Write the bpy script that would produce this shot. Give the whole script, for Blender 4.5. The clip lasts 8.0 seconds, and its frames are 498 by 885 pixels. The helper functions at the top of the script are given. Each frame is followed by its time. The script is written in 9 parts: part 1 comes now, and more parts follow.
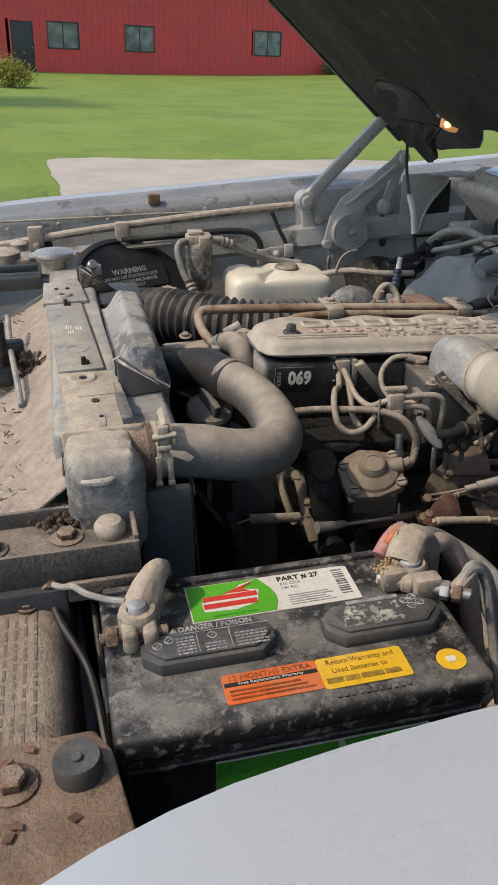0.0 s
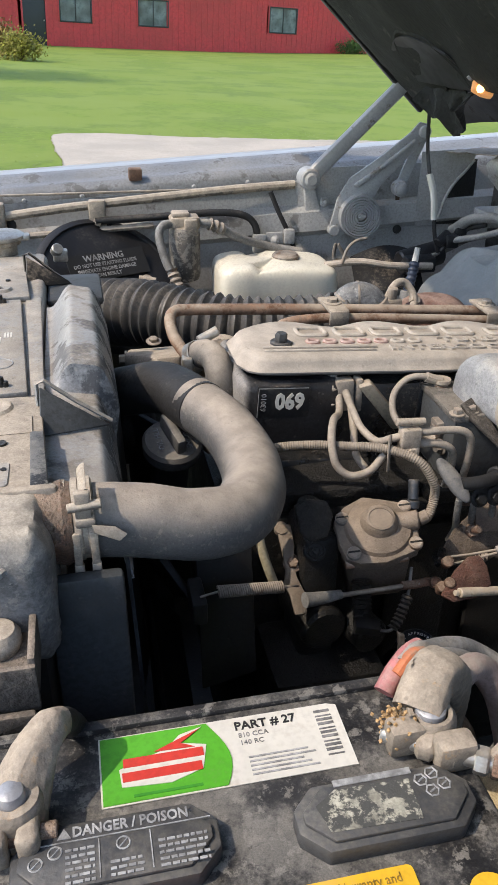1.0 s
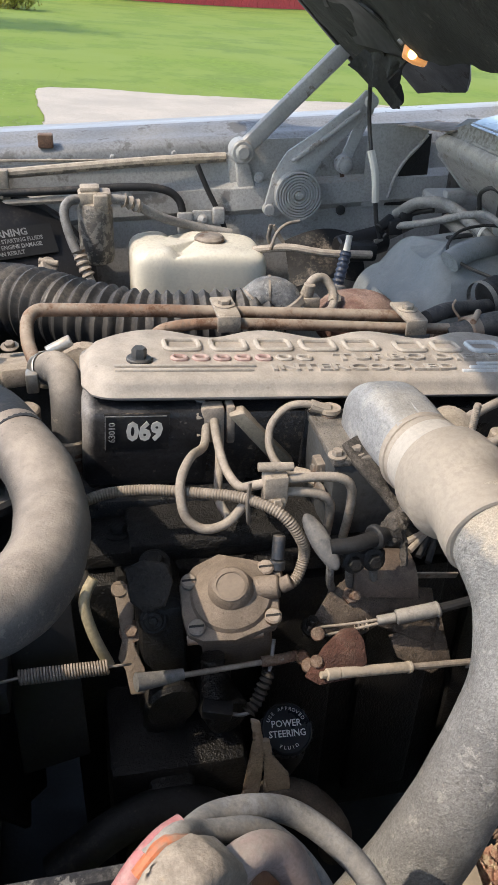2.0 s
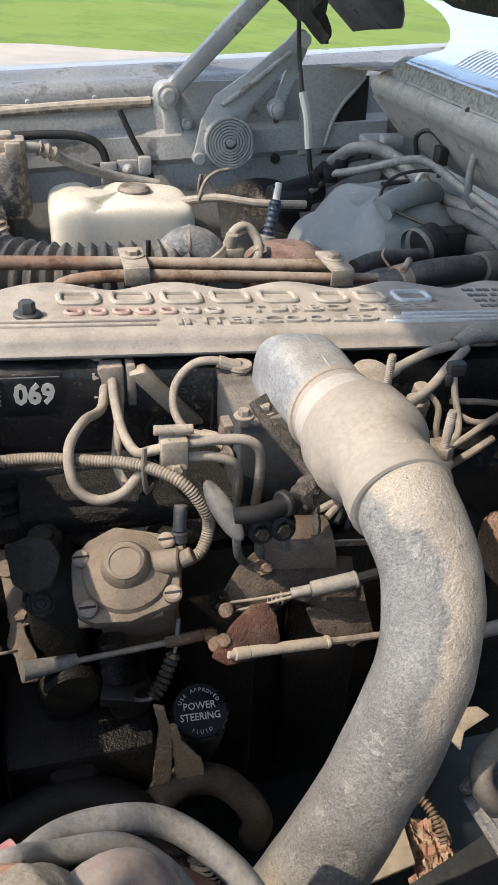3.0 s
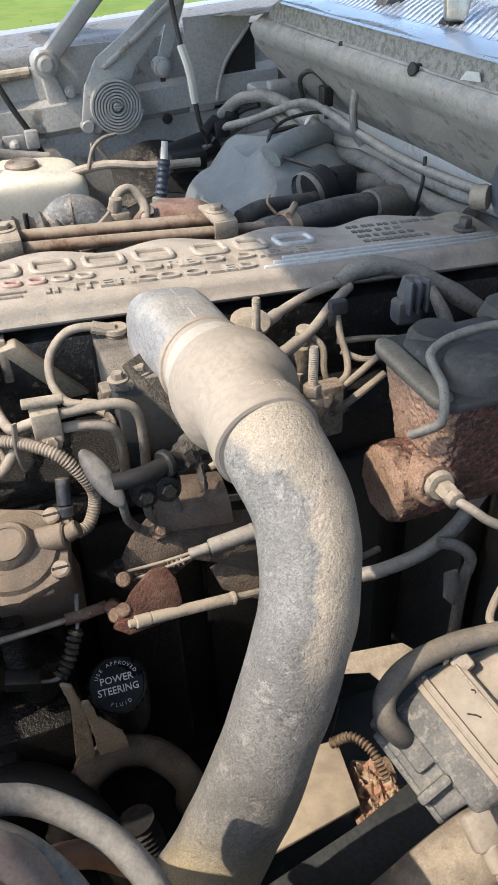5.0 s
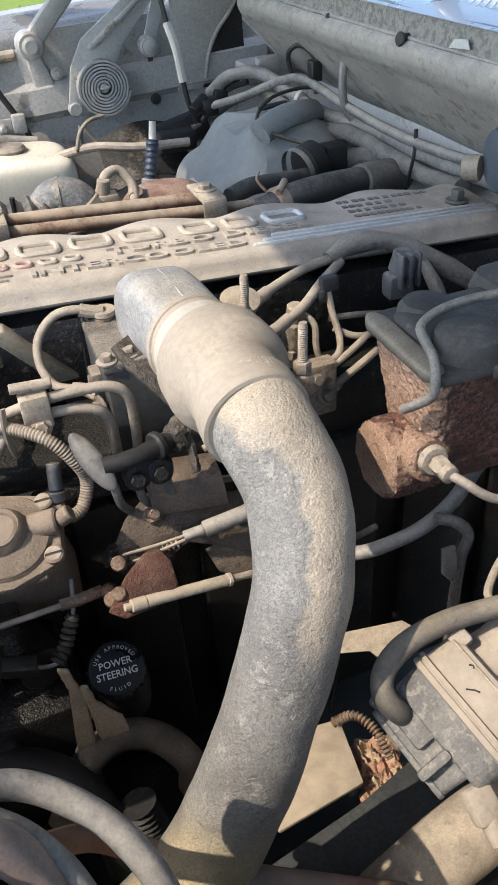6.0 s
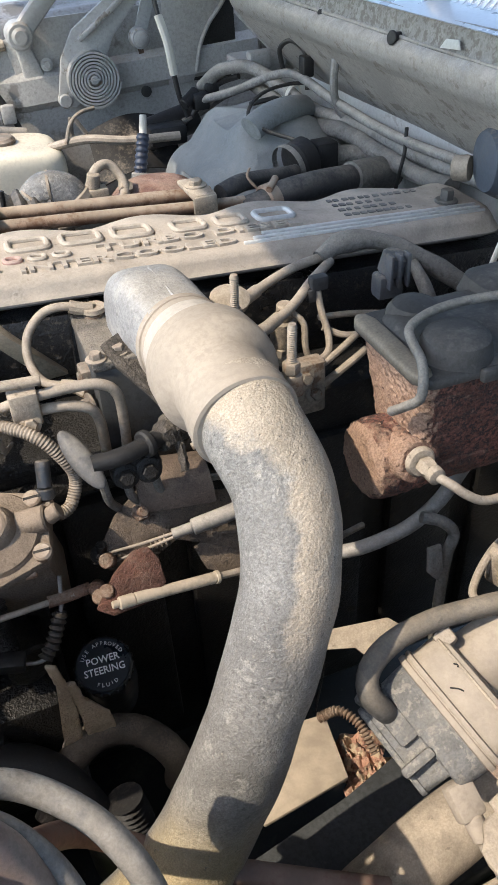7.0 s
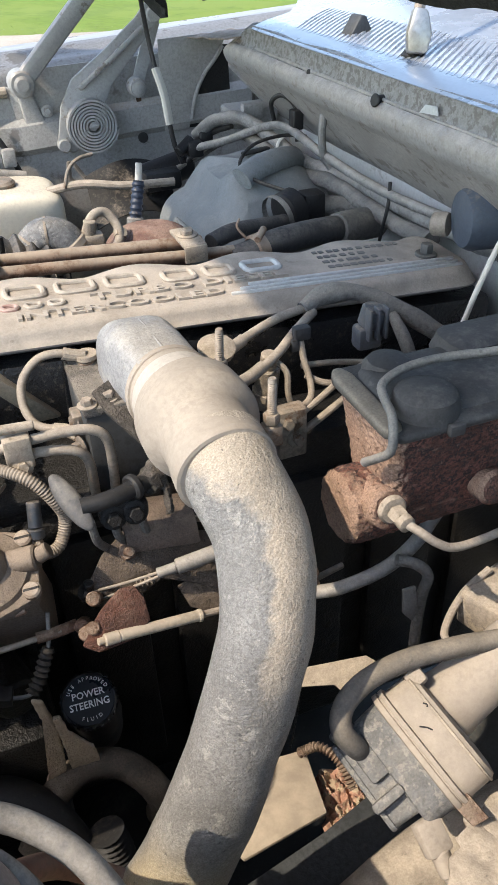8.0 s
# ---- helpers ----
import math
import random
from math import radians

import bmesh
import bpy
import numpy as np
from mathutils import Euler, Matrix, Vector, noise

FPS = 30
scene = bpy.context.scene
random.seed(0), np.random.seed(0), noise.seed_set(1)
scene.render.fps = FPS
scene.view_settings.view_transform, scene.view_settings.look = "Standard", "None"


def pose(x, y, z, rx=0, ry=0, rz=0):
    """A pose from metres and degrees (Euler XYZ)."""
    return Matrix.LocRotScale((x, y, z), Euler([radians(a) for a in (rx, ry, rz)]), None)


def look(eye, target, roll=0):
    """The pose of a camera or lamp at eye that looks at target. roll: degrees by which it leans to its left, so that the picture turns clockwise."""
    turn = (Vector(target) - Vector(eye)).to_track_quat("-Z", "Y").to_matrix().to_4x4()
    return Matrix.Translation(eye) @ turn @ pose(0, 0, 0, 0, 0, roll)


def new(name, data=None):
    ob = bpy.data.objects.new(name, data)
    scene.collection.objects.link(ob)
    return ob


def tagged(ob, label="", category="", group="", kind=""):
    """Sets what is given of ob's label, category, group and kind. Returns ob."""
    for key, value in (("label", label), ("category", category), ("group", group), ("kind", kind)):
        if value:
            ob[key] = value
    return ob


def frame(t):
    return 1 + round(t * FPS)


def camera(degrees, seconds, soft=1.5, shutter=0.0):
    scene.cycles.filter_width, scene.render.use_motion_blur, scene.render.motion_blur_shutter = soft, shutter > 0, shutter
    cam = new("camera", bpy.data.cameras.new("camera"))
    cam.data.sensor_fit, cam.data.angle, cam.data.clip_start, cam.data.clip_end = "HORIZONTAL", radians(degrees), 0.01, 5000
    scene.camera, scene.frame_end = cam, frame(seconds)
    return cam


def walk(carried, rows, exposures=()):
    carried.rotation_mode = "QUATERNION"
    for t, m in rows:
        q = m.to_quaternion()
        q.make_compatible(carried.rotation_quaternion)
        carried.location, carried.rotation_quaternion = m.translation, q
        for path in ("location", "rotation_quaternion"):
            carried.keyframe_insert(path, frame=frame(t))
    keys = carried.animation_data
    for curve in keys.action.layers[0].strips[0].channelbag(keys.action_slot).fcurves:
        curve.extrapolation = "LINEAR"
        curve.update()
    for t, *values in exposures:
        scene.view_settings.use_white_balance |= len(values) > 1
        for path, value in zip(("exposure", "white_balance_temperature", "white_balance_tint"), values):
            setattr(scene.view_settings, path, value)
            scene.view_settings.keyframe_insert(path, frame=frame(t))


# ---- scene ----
cam = camera(35.5, 8.0, soft=1.0)
PATH = [
    (0, (0.0134, -0.0084, 1.4480), (0.4125, 1.7223, 0.5290), -0.40),
    (0.5, (0.0513, 0.0679, 1.4380), (0.4268, 1.7991, 0.5110), 0.20),
    (1, (0.0971, 0.2029, 1.4020), (0.4747, 1.9172, 0.4430), 0.60),
    (1.5, (0.1971, 0.2643, 1.4110), (0.5680, 1.9503, 0.4020), 1.40),
    (2, (0.2628, 0.3277, 1.3970), (0.6464, 1.9942, 0.3600), 2.30),
    (2.2, (0.2868, 0.3507, 1.3940), (0.7130, 2.0019, 0.3490), 3.10),
    (3.3, (0.3315, 0.3657, 1.3580), (0.7974, 1.9507, 0.2300), 2.60),
    (3.5, (0.3352, 0.3679, 1.3580), (0.8079, 1.9431, 0.2210), 2.70),
    (4, (0.3368, 0.3706, 1.3600), (0.8290, 1.9236, 0.2000), 2.80),
    (4.5, (0.3838, 0.3521, 1.3590), (0.8899, 1.8946, 0.1910), -0.50),
    (4.7, (0.3894, 0.3498, 1.3530), (0.9071, 1.8936, 0.1920), -1.60),
    (6, (0.4008, 0.3501, 1.3380), (0.9088, 1.8664, 0.1380), -4.40),
    (6.5, (0.3996, 0.3494, 1.3380), (0.9174, 1.8551, 0.1270), -4.00),
    (7, (0.4010, 0.3511, 1.3440), (0.9325, 1.8453, 0.1250), -3.30),
    (7.5, (0.4234, 0.3498, 1.3670), (0.9745, 1.8445, 0.1570), -2.60),
    (8, (0.4041, 0.3339, 1.3710), (0.9693, 1.8612, 0.2100), -2.10),
]
walk(cam, [(t, look(eye, target, roll)) for t, eye, target, roll in PATH], [(0.0, -0.11, 7000, 11), (0.5, 0.14, 6720, 11), (1.0, 0.30, 6620, 11), (1.5, 0.34, 6650, 11), (2.2, 0.47, 6720, 11), (3.5, 0.62, 6720, 10), (8.0, 0.74, 6740, 10)])

# ---- daylight ----
SUN = Vector((-0.77, -0.13, 0.98)).normalized()
world = bpy.data.worlds.new("sky")
scene.world = world
world.use_nodes = True
wn = world.node_tree
sky = wn.nodes.new("ShaderNodeTexSky")
sky.sky_type = "NISHITA"
sky.sun_disc = False
sky.sun_elevation = math.asin(SUN.z)
sky.sun_rotation = math.atan2(SUN.x, SUN.y) % (2 * math.pi)
sky.air_density, sky.dust_density = 1.2, 1.2
wn.links.new(sky.outputs[0], wn.nodes["Background"].inputs[0])
wn.nodes["Background"].inputs[1].default_value = 0.255
sun_data = bpy.data.lights.new("sun", "SUN")
sun_data.energy, sun_data.angle, sun_data.color = 2.75, radians(0.5), (1.0, 0.885, 0.73)
sun = new("sun", sun_data)
sun.matrix_world = look(SUN * 10, (0, 0, 0))

# ---- shape helpers ----
def join(*parts):
    out = bmesh.new()
    for b in parts:
        m = bpy.data.meshes.new("tmp")
        b.to_mesh(m)
        b.free()
        out.from_mesh(m)
        bpy.data.meshes.remove(m)
    return out


def moved(b, m):
    b.transform(m)
    return b


def box(x0, x1, y0, y1, z0, z1, bevel=0.003, seg=2):
    b = bmesh.new()
    bmesh.ops.create_cube(b, size=1, matrix=Matrix.LocRotScale(((x0 + x1) / 2, (y0 + y1) / 2, (z0 + z1) / 2), None, (x1 - x0, y1 - y0, z1 - z0)))
    if bevel:
        bmesh.ops.bevel(b, geom=b.edges[:], offset=min(bevel, 0.45 * min(x1 - x0, y1 - y0, z1 - z0)), segments=seg, affect="EDGES", profile=0.5)
    return b


def frame_of(direction):
    """A turn whose z axis is the direction."""
    return Vector(direction).to_track_quat("Z", "Y").to_matrix().to_4x4()


def lathe(profile, at=(0, 0, 0), axis=(0, 0, 1), seg=28, caps=True):
    """A turned body: rows of (radius, height along the axis)."""
    b = bmesh.new()
    m = Matrix.Translation(at) @ frame_of(axis)
    rings = [[b.verts.new(m @ Vector((r * math.cos(2 * math.pi * k / seg), r * math.sin(2 * math.pi * k / seg), h))) for k in range(seg)] for r, h in profile]
    for a, c in zip(rings, rings[1:]):
        for k in range(seg):
            b.faces.new((a[k], a[(k + 1) % seg], c[(k + 1) % seg], c[k]))
    if caps:
        b.faces.new(rings[0][::-1])
        b.faces.new(rings[-1])
    return b


def rod(p0, p1, r, r1=None, seg=16, bevel=0.15):
    p0, p1 = Vector(p0), Vector(p1)
    r1 = r if r1 is None else r1
    h, e = (p1 - p0).length, bevel * min(r, r1)
    return lathe([(r - e, 0), (r, min(e, h / 3)), (r1, h - min(e, h / 3)), (r1 - e, h)], p0, p1 - p0, seg)


def spline(points, step):
    """Points along a smooth curve through the given ones."""
    p = [Vector(q) for q in points]
    p = [2 * p[0] - p[1]] + p + [2 * p[-1] - p[-2]]
    out = []
    for i in range(1, len(p) - 2):
        n = max(1, round((p[i + 1] - p[i]).length / step))
        for k in range(n):
            t = k / n
            out.append(0.5 * (2 * p[i] + (p[i + 1] - p[i - 1]) * t + (2 * p[i - 1] - 5 * p[i] + 4 * p[i + 1] - p[i + 2]) * t * t + (3 * p[i] - p[i - 1] - 3 * p[i + 1] + p[i + 2]) * t ** 3))
    return out + [p[-2]]


def tube(points, r, seg=14, step=None, ribs=0.0, pitch=0.006, flat=1.0, lumps=0.0, swell=None, straight=False, square=0.0, side=None):
    """A pipe or wire swept along a smooth curve. ribs: depth of corrugation; swell: radius factor by the share of the way."""
    step = step or (pitch / 4 if ribs else max(0.6 * r, 0.004))
    line = [Vector(q) for q in points] if straight else spline(points, step)
    b = bmesh.new()
    run, total = 0.0, sum((q - p).length for p, q in zip(line, line[1:]))
    side, rings = (Vector(side) if side else None), []
    for i, p in enumerate(line):
        way = (line[min(i + 1, len(line) - 1)] - line[max(i - 1, 0)]).normalized()
        if side is None:
            side = way.orthogonal().normalized()
        side = (side - way * side.dot(way)).normalized()
        up = way.cross(side)
        if i:
            run += (p - line[i - 1]).length
        rr = r * (swell(run / total) if swell else 1.0)
        if ribs:
            rr += ribs * (0.5 + 0.5 * math.cos(2 * math.pi * run / pitch)) - ribs / 2
        ring = []
        for k in range(seg):
            a = 2 * math.pi * k / seg
            d = side * math.cos(a) + up * math.sin(a) * flat
            q = p + d * rr * ((abs(math.cos(a)) ** square + abs(math.sin(a)) ** square) ** (-1 / square) if square else 1.0)
            if lumps:
                q += d * lumps * noise.noise(q * 35)
            ring.append(b.verts.new(q))
        rings.append(ring)
    for a, c in zip(rings, rings[1:]):
        for k in range(seg):
            b.faces.new((a[k], a[(k + 1) % seg], c[(k + 1) % seg], c[k]))
    b.faces.new(rings[0][::-1])
    b.faces.new(rings[-1])
    return b


def prism(outline, depth, m=None, bevel=0.002, seg=2):
    """A plate: an outline in its xy plane, thickened along z, then set by m."""
    b = bmesh.new()
    v = [b.verts.new((x, y, 0)) for x, y in outline]
    f = b.faces.new(v)
    top = bmesh.ops.extrude_face_region(b, geom=[f])["geom"]
    bmesh.ops.translate(b, vec=(0, 0, depth), verts=[g for g in top if isinstance(g, bmesh.types.BMVert)])
    bmesh.ops.recalc_face_normals(b, faces=b.faces[:])
    if bevel:
        bmesh.ops.bevel(b, geom=b.edges[:], offset=min(bevel, depth * 0.4), segments=seg, affect="EDGES", profile=0.5)
    if m is not None:
        b.transform(m)
    return b


def rounded(w, h, r, n=4):
    """The outline of a rectangle with round corners about the origin."""
    out = []
    for cx, cy, a0 in ((w / 2 - r, h / 2 - r, 0), (-w / 2 + r, h / 2 - r, 90), (-w / 2 + r, -h / 2 + r, 180), (w / 2 - r, -h / 2 + r, 270)):
        for k in range(n + 1):
            a = radians(a0 + 90 * k / n)
            out.append((cx + r * math.cos(a), cy + r * math.sin(a)))
    return out


def axes(at, x, y):
    """A pose at a place, from its x axis and a vector near its y axis."""
    x = Vector(x).normalized()
    z = x.cross(Vector(y)).normalized()
    y = z.cross(x)
    return Matrix(((x.x, y.x, z.x, at[0]), (x.y, y.y, z.y, at[1]), (x.z, y.z, z.z, at[2]), (0, 0, 0, 1)))


def hexbolt(at, axis=(0, 0, 1), r=0.007, h=0.008, washer=True):
    b = lathe([(r * 0.92, 0), (r, h * 0.12), (r, h * 0.85), (r * 0.85, h)], at, axis, 6)
    if washer:
        b = join(b, lathe([(r * 1.65, 0), (r * 1.65, h * 0.18), (r * 1.5, h * 0.25)], at, axis, 18))
    return b


def panel(fn, nu, nv, thick=0.0):
    """A sheet from fn(u, v) with u and v in 0..1, thickened when asked."""
    b = bmesh.new()
    g = [[b.verts.new(fn(i / nu, j / nv)) for j in range(nv + 1)] for i in range(nu + 1)]
    for i in range(nu):
        for j in range(nv):
            b.faces.new((g[i][j], g[i + 1][j], g[i + 1][j + 1], g[i][j + 1]))
    if thick:
        bmesh.ops.recalc_face_normals(b, faces=b.faces[:])
        bmesh.ops.solidify(b, geom=b.faces[:], thickness=thick)
    return b


def writing(text, size, m, depth=0.0006, align="CENTER", narrow=1.0, offset=0.0):
    """Raised letters in the built-in font, in the xy plane of m."""
    c = bpy.data.curves.new("tmp", "FONT")
    c.body, c.size, c.extrude, c.align_x, c.align_y, c.offset = text, size, depth, align, "CENTER", offset
    c.resolution_u = 2
    o = bpy.data.objects.new("tmp", c)
    me = bpy.data.meshes.new_from_object(o)
    b = bmesh.new()
    b.from_mesh(me)
    bpy.data.objects.remove(o)
    bpy.data.curves.remove(c)
    bpy.data.meshes.remove(me)
    b.transform(m @ Matrix.Diagonal((narrow, 1, 1, 1)))
    return b


def rough(b, reach, amp, scale):
    """Splits long edges and pushes the skin in and out, for castings and caked dirt."""
    bmesh.ops.triangulate(b, faces=b.faces[:])
    for _ in range(5):
        long = [e for e in b.edges if e.calc_length() > reach]
        if not long:
            break
        bmesh.ops.subdivide_edges(b, edges=long, cuts=1)
        bmesh.ops.triangulate(b, faces=b.faces[:])
    b.normal_update()
    for v in b.verts:
        n = noise.noise(v.co * scale)
        v.co += v.normal * amp * (n + 0.7 * max(0.0, noise.noise(v.co * scale * 0.45)))
    return b


def made(name, b, material, smooth=35):
    me = bpy.data.meshes.new(name)
    bmesh.ops.recalc_face_normals(b, faces=b.faces[:])
    b.to_mesh(me)
    b.free()
    me.materials.append(material)
    for p in me.polygons:
        p.use_smooth = True
    me.set_sharp_from_angle(angle=radians(smooth))
    return new(name, me)


def thing(name, at, label, category, group="", kind=""):
    e = new(name)
    e.empty_display_size = 0.02
    e.location = at
    return tagged(e, label, category, group, kind)


def solid(name, b, material, label, category, group="", kind="", smooth=35):
    return tagged(made(name, b, material, smooth), label, category, group, kind)


def part(name, b, material, parent, label="", smooth=35):
    o = made(name, b, material, smooth)
    o.parent = parent
    if parent.type == "EMPTY":
        o.matrix_parent_inverse = Matrix.Translation(parent.location).inverted()
    return tagged(o, label)

# ---- materials ----
DUST = (0.47, 0.395, 0.31)


def surface(name, color, rough=0.6, metal=0.0, dust=0.0, dust_color=DUST, var=0.25, scale=14.0, grain=220.0, bump=0.15, spots=None, spot_share=0.0, spot_scale=40.0, up=0.5, coat=0.0, grit=0.0, dirt_or_light=()):
    """A worn surface: mottled base colour, fine relief, stains of a second colour and dust that settles on what faces
    up.
    Layers on one side, caked dirt or painted light: (colour, way they face, from, to, height where they begin, height
    where they are whole)."""
    m = bpy.data.materials.new(name)
    m.use_nodes = True
    nt = m.node_tree
    n, ln = nt.nodes, nt.links
    p = n["Principled BSDF"]
    co = n.new("ShaderNodeTexCoord").outputs["Object"]

    def noisy(s, detail=5.0, r=0.6):
        t = n.new("ShaderNodeTexNoise")
        t.inputs["Scale"].default_value, t.inputs["Detail"].default_value, t.inputs["Roughness"].default_value = s, detail, r
        ln.new(co, t.inputs["Vector"])
        return t.outputs["Fac"]

    def ramp(src, lo, hi, a=0.0, b=1.0):
        t = n.new("ShaderNodeMapRange")
        t.interpolation_type = "SMOOTHSTEP"
        for k, v in zip(("From Min", "From Max", "To Min", "To Max"), (lo, hi, a, b)):
            t.inputs[k].default_value = v
        ln.new(src, t.inputs["Value"])
        return t.outputs["Result"]

    def calc(op, a, b):
        t = n.new("ShaderNodeMath")
        t.operation = op
        for k, v in enumerate((a, b)):
            if isinstance(v, (int, float)):
                t.inputs[k].default_value = v
            else:
                ln.new(v, t.inputs[k])
        return t.outputs[0]

    def mix(f, a, b):
        t = n.new("ShaderNodeMix")
        t.data_type = "RGBA"
        ln.new(f, t.inputs["Factor"])
        for k, v in ((6, a), (7, b)):
            if isinstance(v, tuple):
                t.inputs[k].default_value = (*v, 1)
            else:
                ln.new(v, t.inputs[k])
        return t.outputs[2]

    big, fine = noisy(scale), noisy(grain, 3.0)
    lo, hi = tuple(c * (1 - var) for c in color), tuple(min(1.0, c * (1 + var)) for c in color)
    col = mix(ramp(big, 0.3, 0.7), lo, hi)
    col = mix(ramp(fine, 0.38, 0.70, 0.0, 0.6), col, tuple(c * max(0.35, 1 - 1.5 * var) for c in lo))
    ro = ramp(big, 0.3, 0.7, max(0.05, rough - 0.12), min(1.0, rough + 0.12))
    if spots:
        f = ramp(noisy(spot_scale, 6.0, 0.7), 0.62 - 0.35 * spot_share, 0.70 - 0.35 * spot_share)
        col = mix(f, col, spots)
        ro = calc("MAXIMUM", ro, calc("MULTIPLY", f, 0.8))
    if dust:
        s = n.new("ShaderNodeSeparateXYZ")
        ln.new(n.new("ShaderNodeNewGeometry").outputs["Normal"], s.inputs[0])
        lie = ramp(s.outputs["Z"], up - 0.75, up + 0.35)
        f = calc("MULTIPLY", lie, ramp(calc("ADD", calc("MULTIPLY", noisy(scale * 0.7, 8.0, 0.65), 0.75), calc("MULTIPLY", fine, 0.25)), 0.62 - 0.45 * dust, 0.78 - 0.38 * dust))
        f = calc("MULTIPLY", f, min(1.0, 0.45 + 0.6 * dust))
        shade = mix(ramp(noisy(scale * 3), 0.3, 0.7), tuple(c * 0.8 for c in dust_color), tuple(min(1, c * 1.15) for c in dust_color))
        col = mix(f, col, shade)
        ro = calc("MAXIMUM", ro, calc("MULTIPLY", f, 0.95))
        if metal:
            mt = calc("MULTIPLY", calc("SUBTRACT", 1.0, f), metal)
            ln.new(mt, p.inputs["Metallic"])
    elif metal:
        p.inputs["Metallic"].default_value = metal
    for tint, way, d0, d1, z0, z1 in dirt_or_light:
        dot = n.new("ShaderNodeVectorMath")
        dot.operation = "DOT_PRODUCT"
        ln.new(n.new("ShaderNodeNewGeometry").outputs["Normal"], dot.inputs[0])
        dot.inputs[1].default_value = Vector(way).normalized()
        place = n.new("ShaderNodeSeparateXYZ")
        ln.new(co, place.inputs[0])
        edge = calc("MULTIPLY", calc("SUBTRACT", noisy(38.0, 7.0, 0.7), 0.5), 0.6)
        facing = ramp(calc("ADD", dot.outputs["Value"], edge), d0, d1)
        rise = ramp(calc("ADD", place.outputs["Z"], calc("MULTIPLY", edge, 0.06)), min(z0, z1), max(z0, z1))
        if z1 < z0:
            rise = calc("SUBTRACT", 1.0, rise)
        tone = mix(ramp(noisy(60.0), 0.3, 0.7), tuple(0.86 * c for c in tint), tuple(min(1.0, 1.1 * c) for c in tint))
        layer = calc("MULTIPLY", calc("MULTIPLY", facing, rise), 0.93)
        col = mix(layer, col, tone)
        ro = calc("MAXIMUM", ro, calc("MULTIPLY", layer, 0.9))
    if grit:
        speck = ramp(noisy(grain * 2.6, 2.0, 0.7), 0.30, 0.70, 1.0 - 0.26 * grit, 1.0 + 0.22 * grit)
        shade = n.new("ShaderNodeVectorMath")
        shade.operation = "SCALE"
        ln.new(col, shade.inputs[0])
        ln.new(speck, shade.inputs["Scale"])
        col = shade.outputs[0]
        col = mix(ramp(noisy(grain * 0.8, 2.0, 0.5), 0.66, 0.74, 0.0, 0.75 * grit), col, tuple(min(1.0, 0.25 * c + 0.75 * d) for c, d in zip(color, dust_color)))
        col = mix(ramp(noisy(grain * 0.55, 3.0, 0.6), 0.64, 0.72, 0.0, 0.85 * grit), col, tuple(0.35 * c for c in color))
    ln.new(col, p.inputs["Base Color"])
    ln.new(ro, p.inputs["Roughness"])
    if coat:
        p.inputs["Coat Weight"].default_value, p.inputs["Coat Roughness"].default_value = coat, 0.08
    if bump:
        bp = n.new("ShaderNodeBump")
        bp.inputs["Strength"].default_value, bp.inputs["Distance"].default_value = bump, 0.003
        ln.new(calc("ADD", calc("ADD", calc("MULTIPLY", fine, 0.6), calc("MULTIPLY", noisy(grain * 0.25), 0.6)), calc("MULTIPLY", noisy(grain * 2.2, 2.0), 0.25 if grit else 0.0)), bp.inputs["Height"])
        ln.new(bp.outputs[0], p.inputs["Normal"])
    return m


silver_paint = surface("silver_paint", (0.40, 0.415, 0.43), 0.38, 0.1, dust=0.15, var=0.05, bump=0.03, coat=0.15)
white_paint = surface("pale_body_paint", (0.47, 0.495, 0.52), 0.32, 0.1, var=0.012, scale=6, bump=0.02, coat=0.3)
grey_paint = surface("grey_bay_paint", (0.365, 0.362, 0.352), 0.5, dust=0.3, dust_color=(0.39, 0.34, 0.28), var=0.14, scale=9, spots=(0.21, 0.20, 0.19), spot_share=0.14, spot_scale=12, up=0.75, grit=0.25)
cowl_paint = surface("grey_cowl_paint", (0.365, 0.352, 0.332), 0.55, dust=0.4, dust_color=(0.40, 0.36, 0.31), var=0.18, scale=14, spots=(0.23, 0.215, 0.195), spot_share=0.25, spot_scale=30, up=0.6, grit=0.4)
arm_paint = surface("grey_arm_paint", (0.36, 0.37, 0.375), 0.45, dust=0.3, var=0.1, spots=(0.22, 0.20, 0.18), spot_share=0.15, grit=0.15)
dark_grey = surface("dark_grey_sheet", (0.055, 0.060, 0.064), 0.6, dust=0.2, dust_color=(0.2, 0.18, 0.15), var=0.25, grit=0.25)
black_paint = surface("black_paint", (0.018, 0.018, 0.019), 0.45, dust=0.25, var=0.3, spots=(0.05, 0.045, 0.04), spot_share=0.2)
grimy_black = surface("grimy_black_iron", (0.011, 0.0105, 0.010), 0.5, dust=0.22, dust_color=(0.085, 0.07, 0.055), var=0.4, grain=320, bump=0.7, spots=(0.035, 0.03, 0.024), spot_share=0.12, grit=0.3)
black_plastic = surface("black_plastic", (0.013, 0.013, 0.0145), 0.48, dust=0.2, dust_color=(0.12, 0.105, 0.09), var=0.25, grit=0.25)
black_rubber = surface("black_rubber", (0.020, 0.020, 0.021), 0.6, dust=0.28, dust_color=(0.17, 0.145, 0.115), var=0.25, grit=0.3)
grey_rubber = surface("dusty_grey_rubber", (0.115, 0.113, 0.11), 0.65, dust=0.9, dust_color=(0.40, 0.345, 0.285), var=0.15, scale=22, grain=280, spots=(0.24, 0.22, 0.19), spot_share=0.12, spot_scale=70, up=0.72, grit=0.35, bump=0.15)
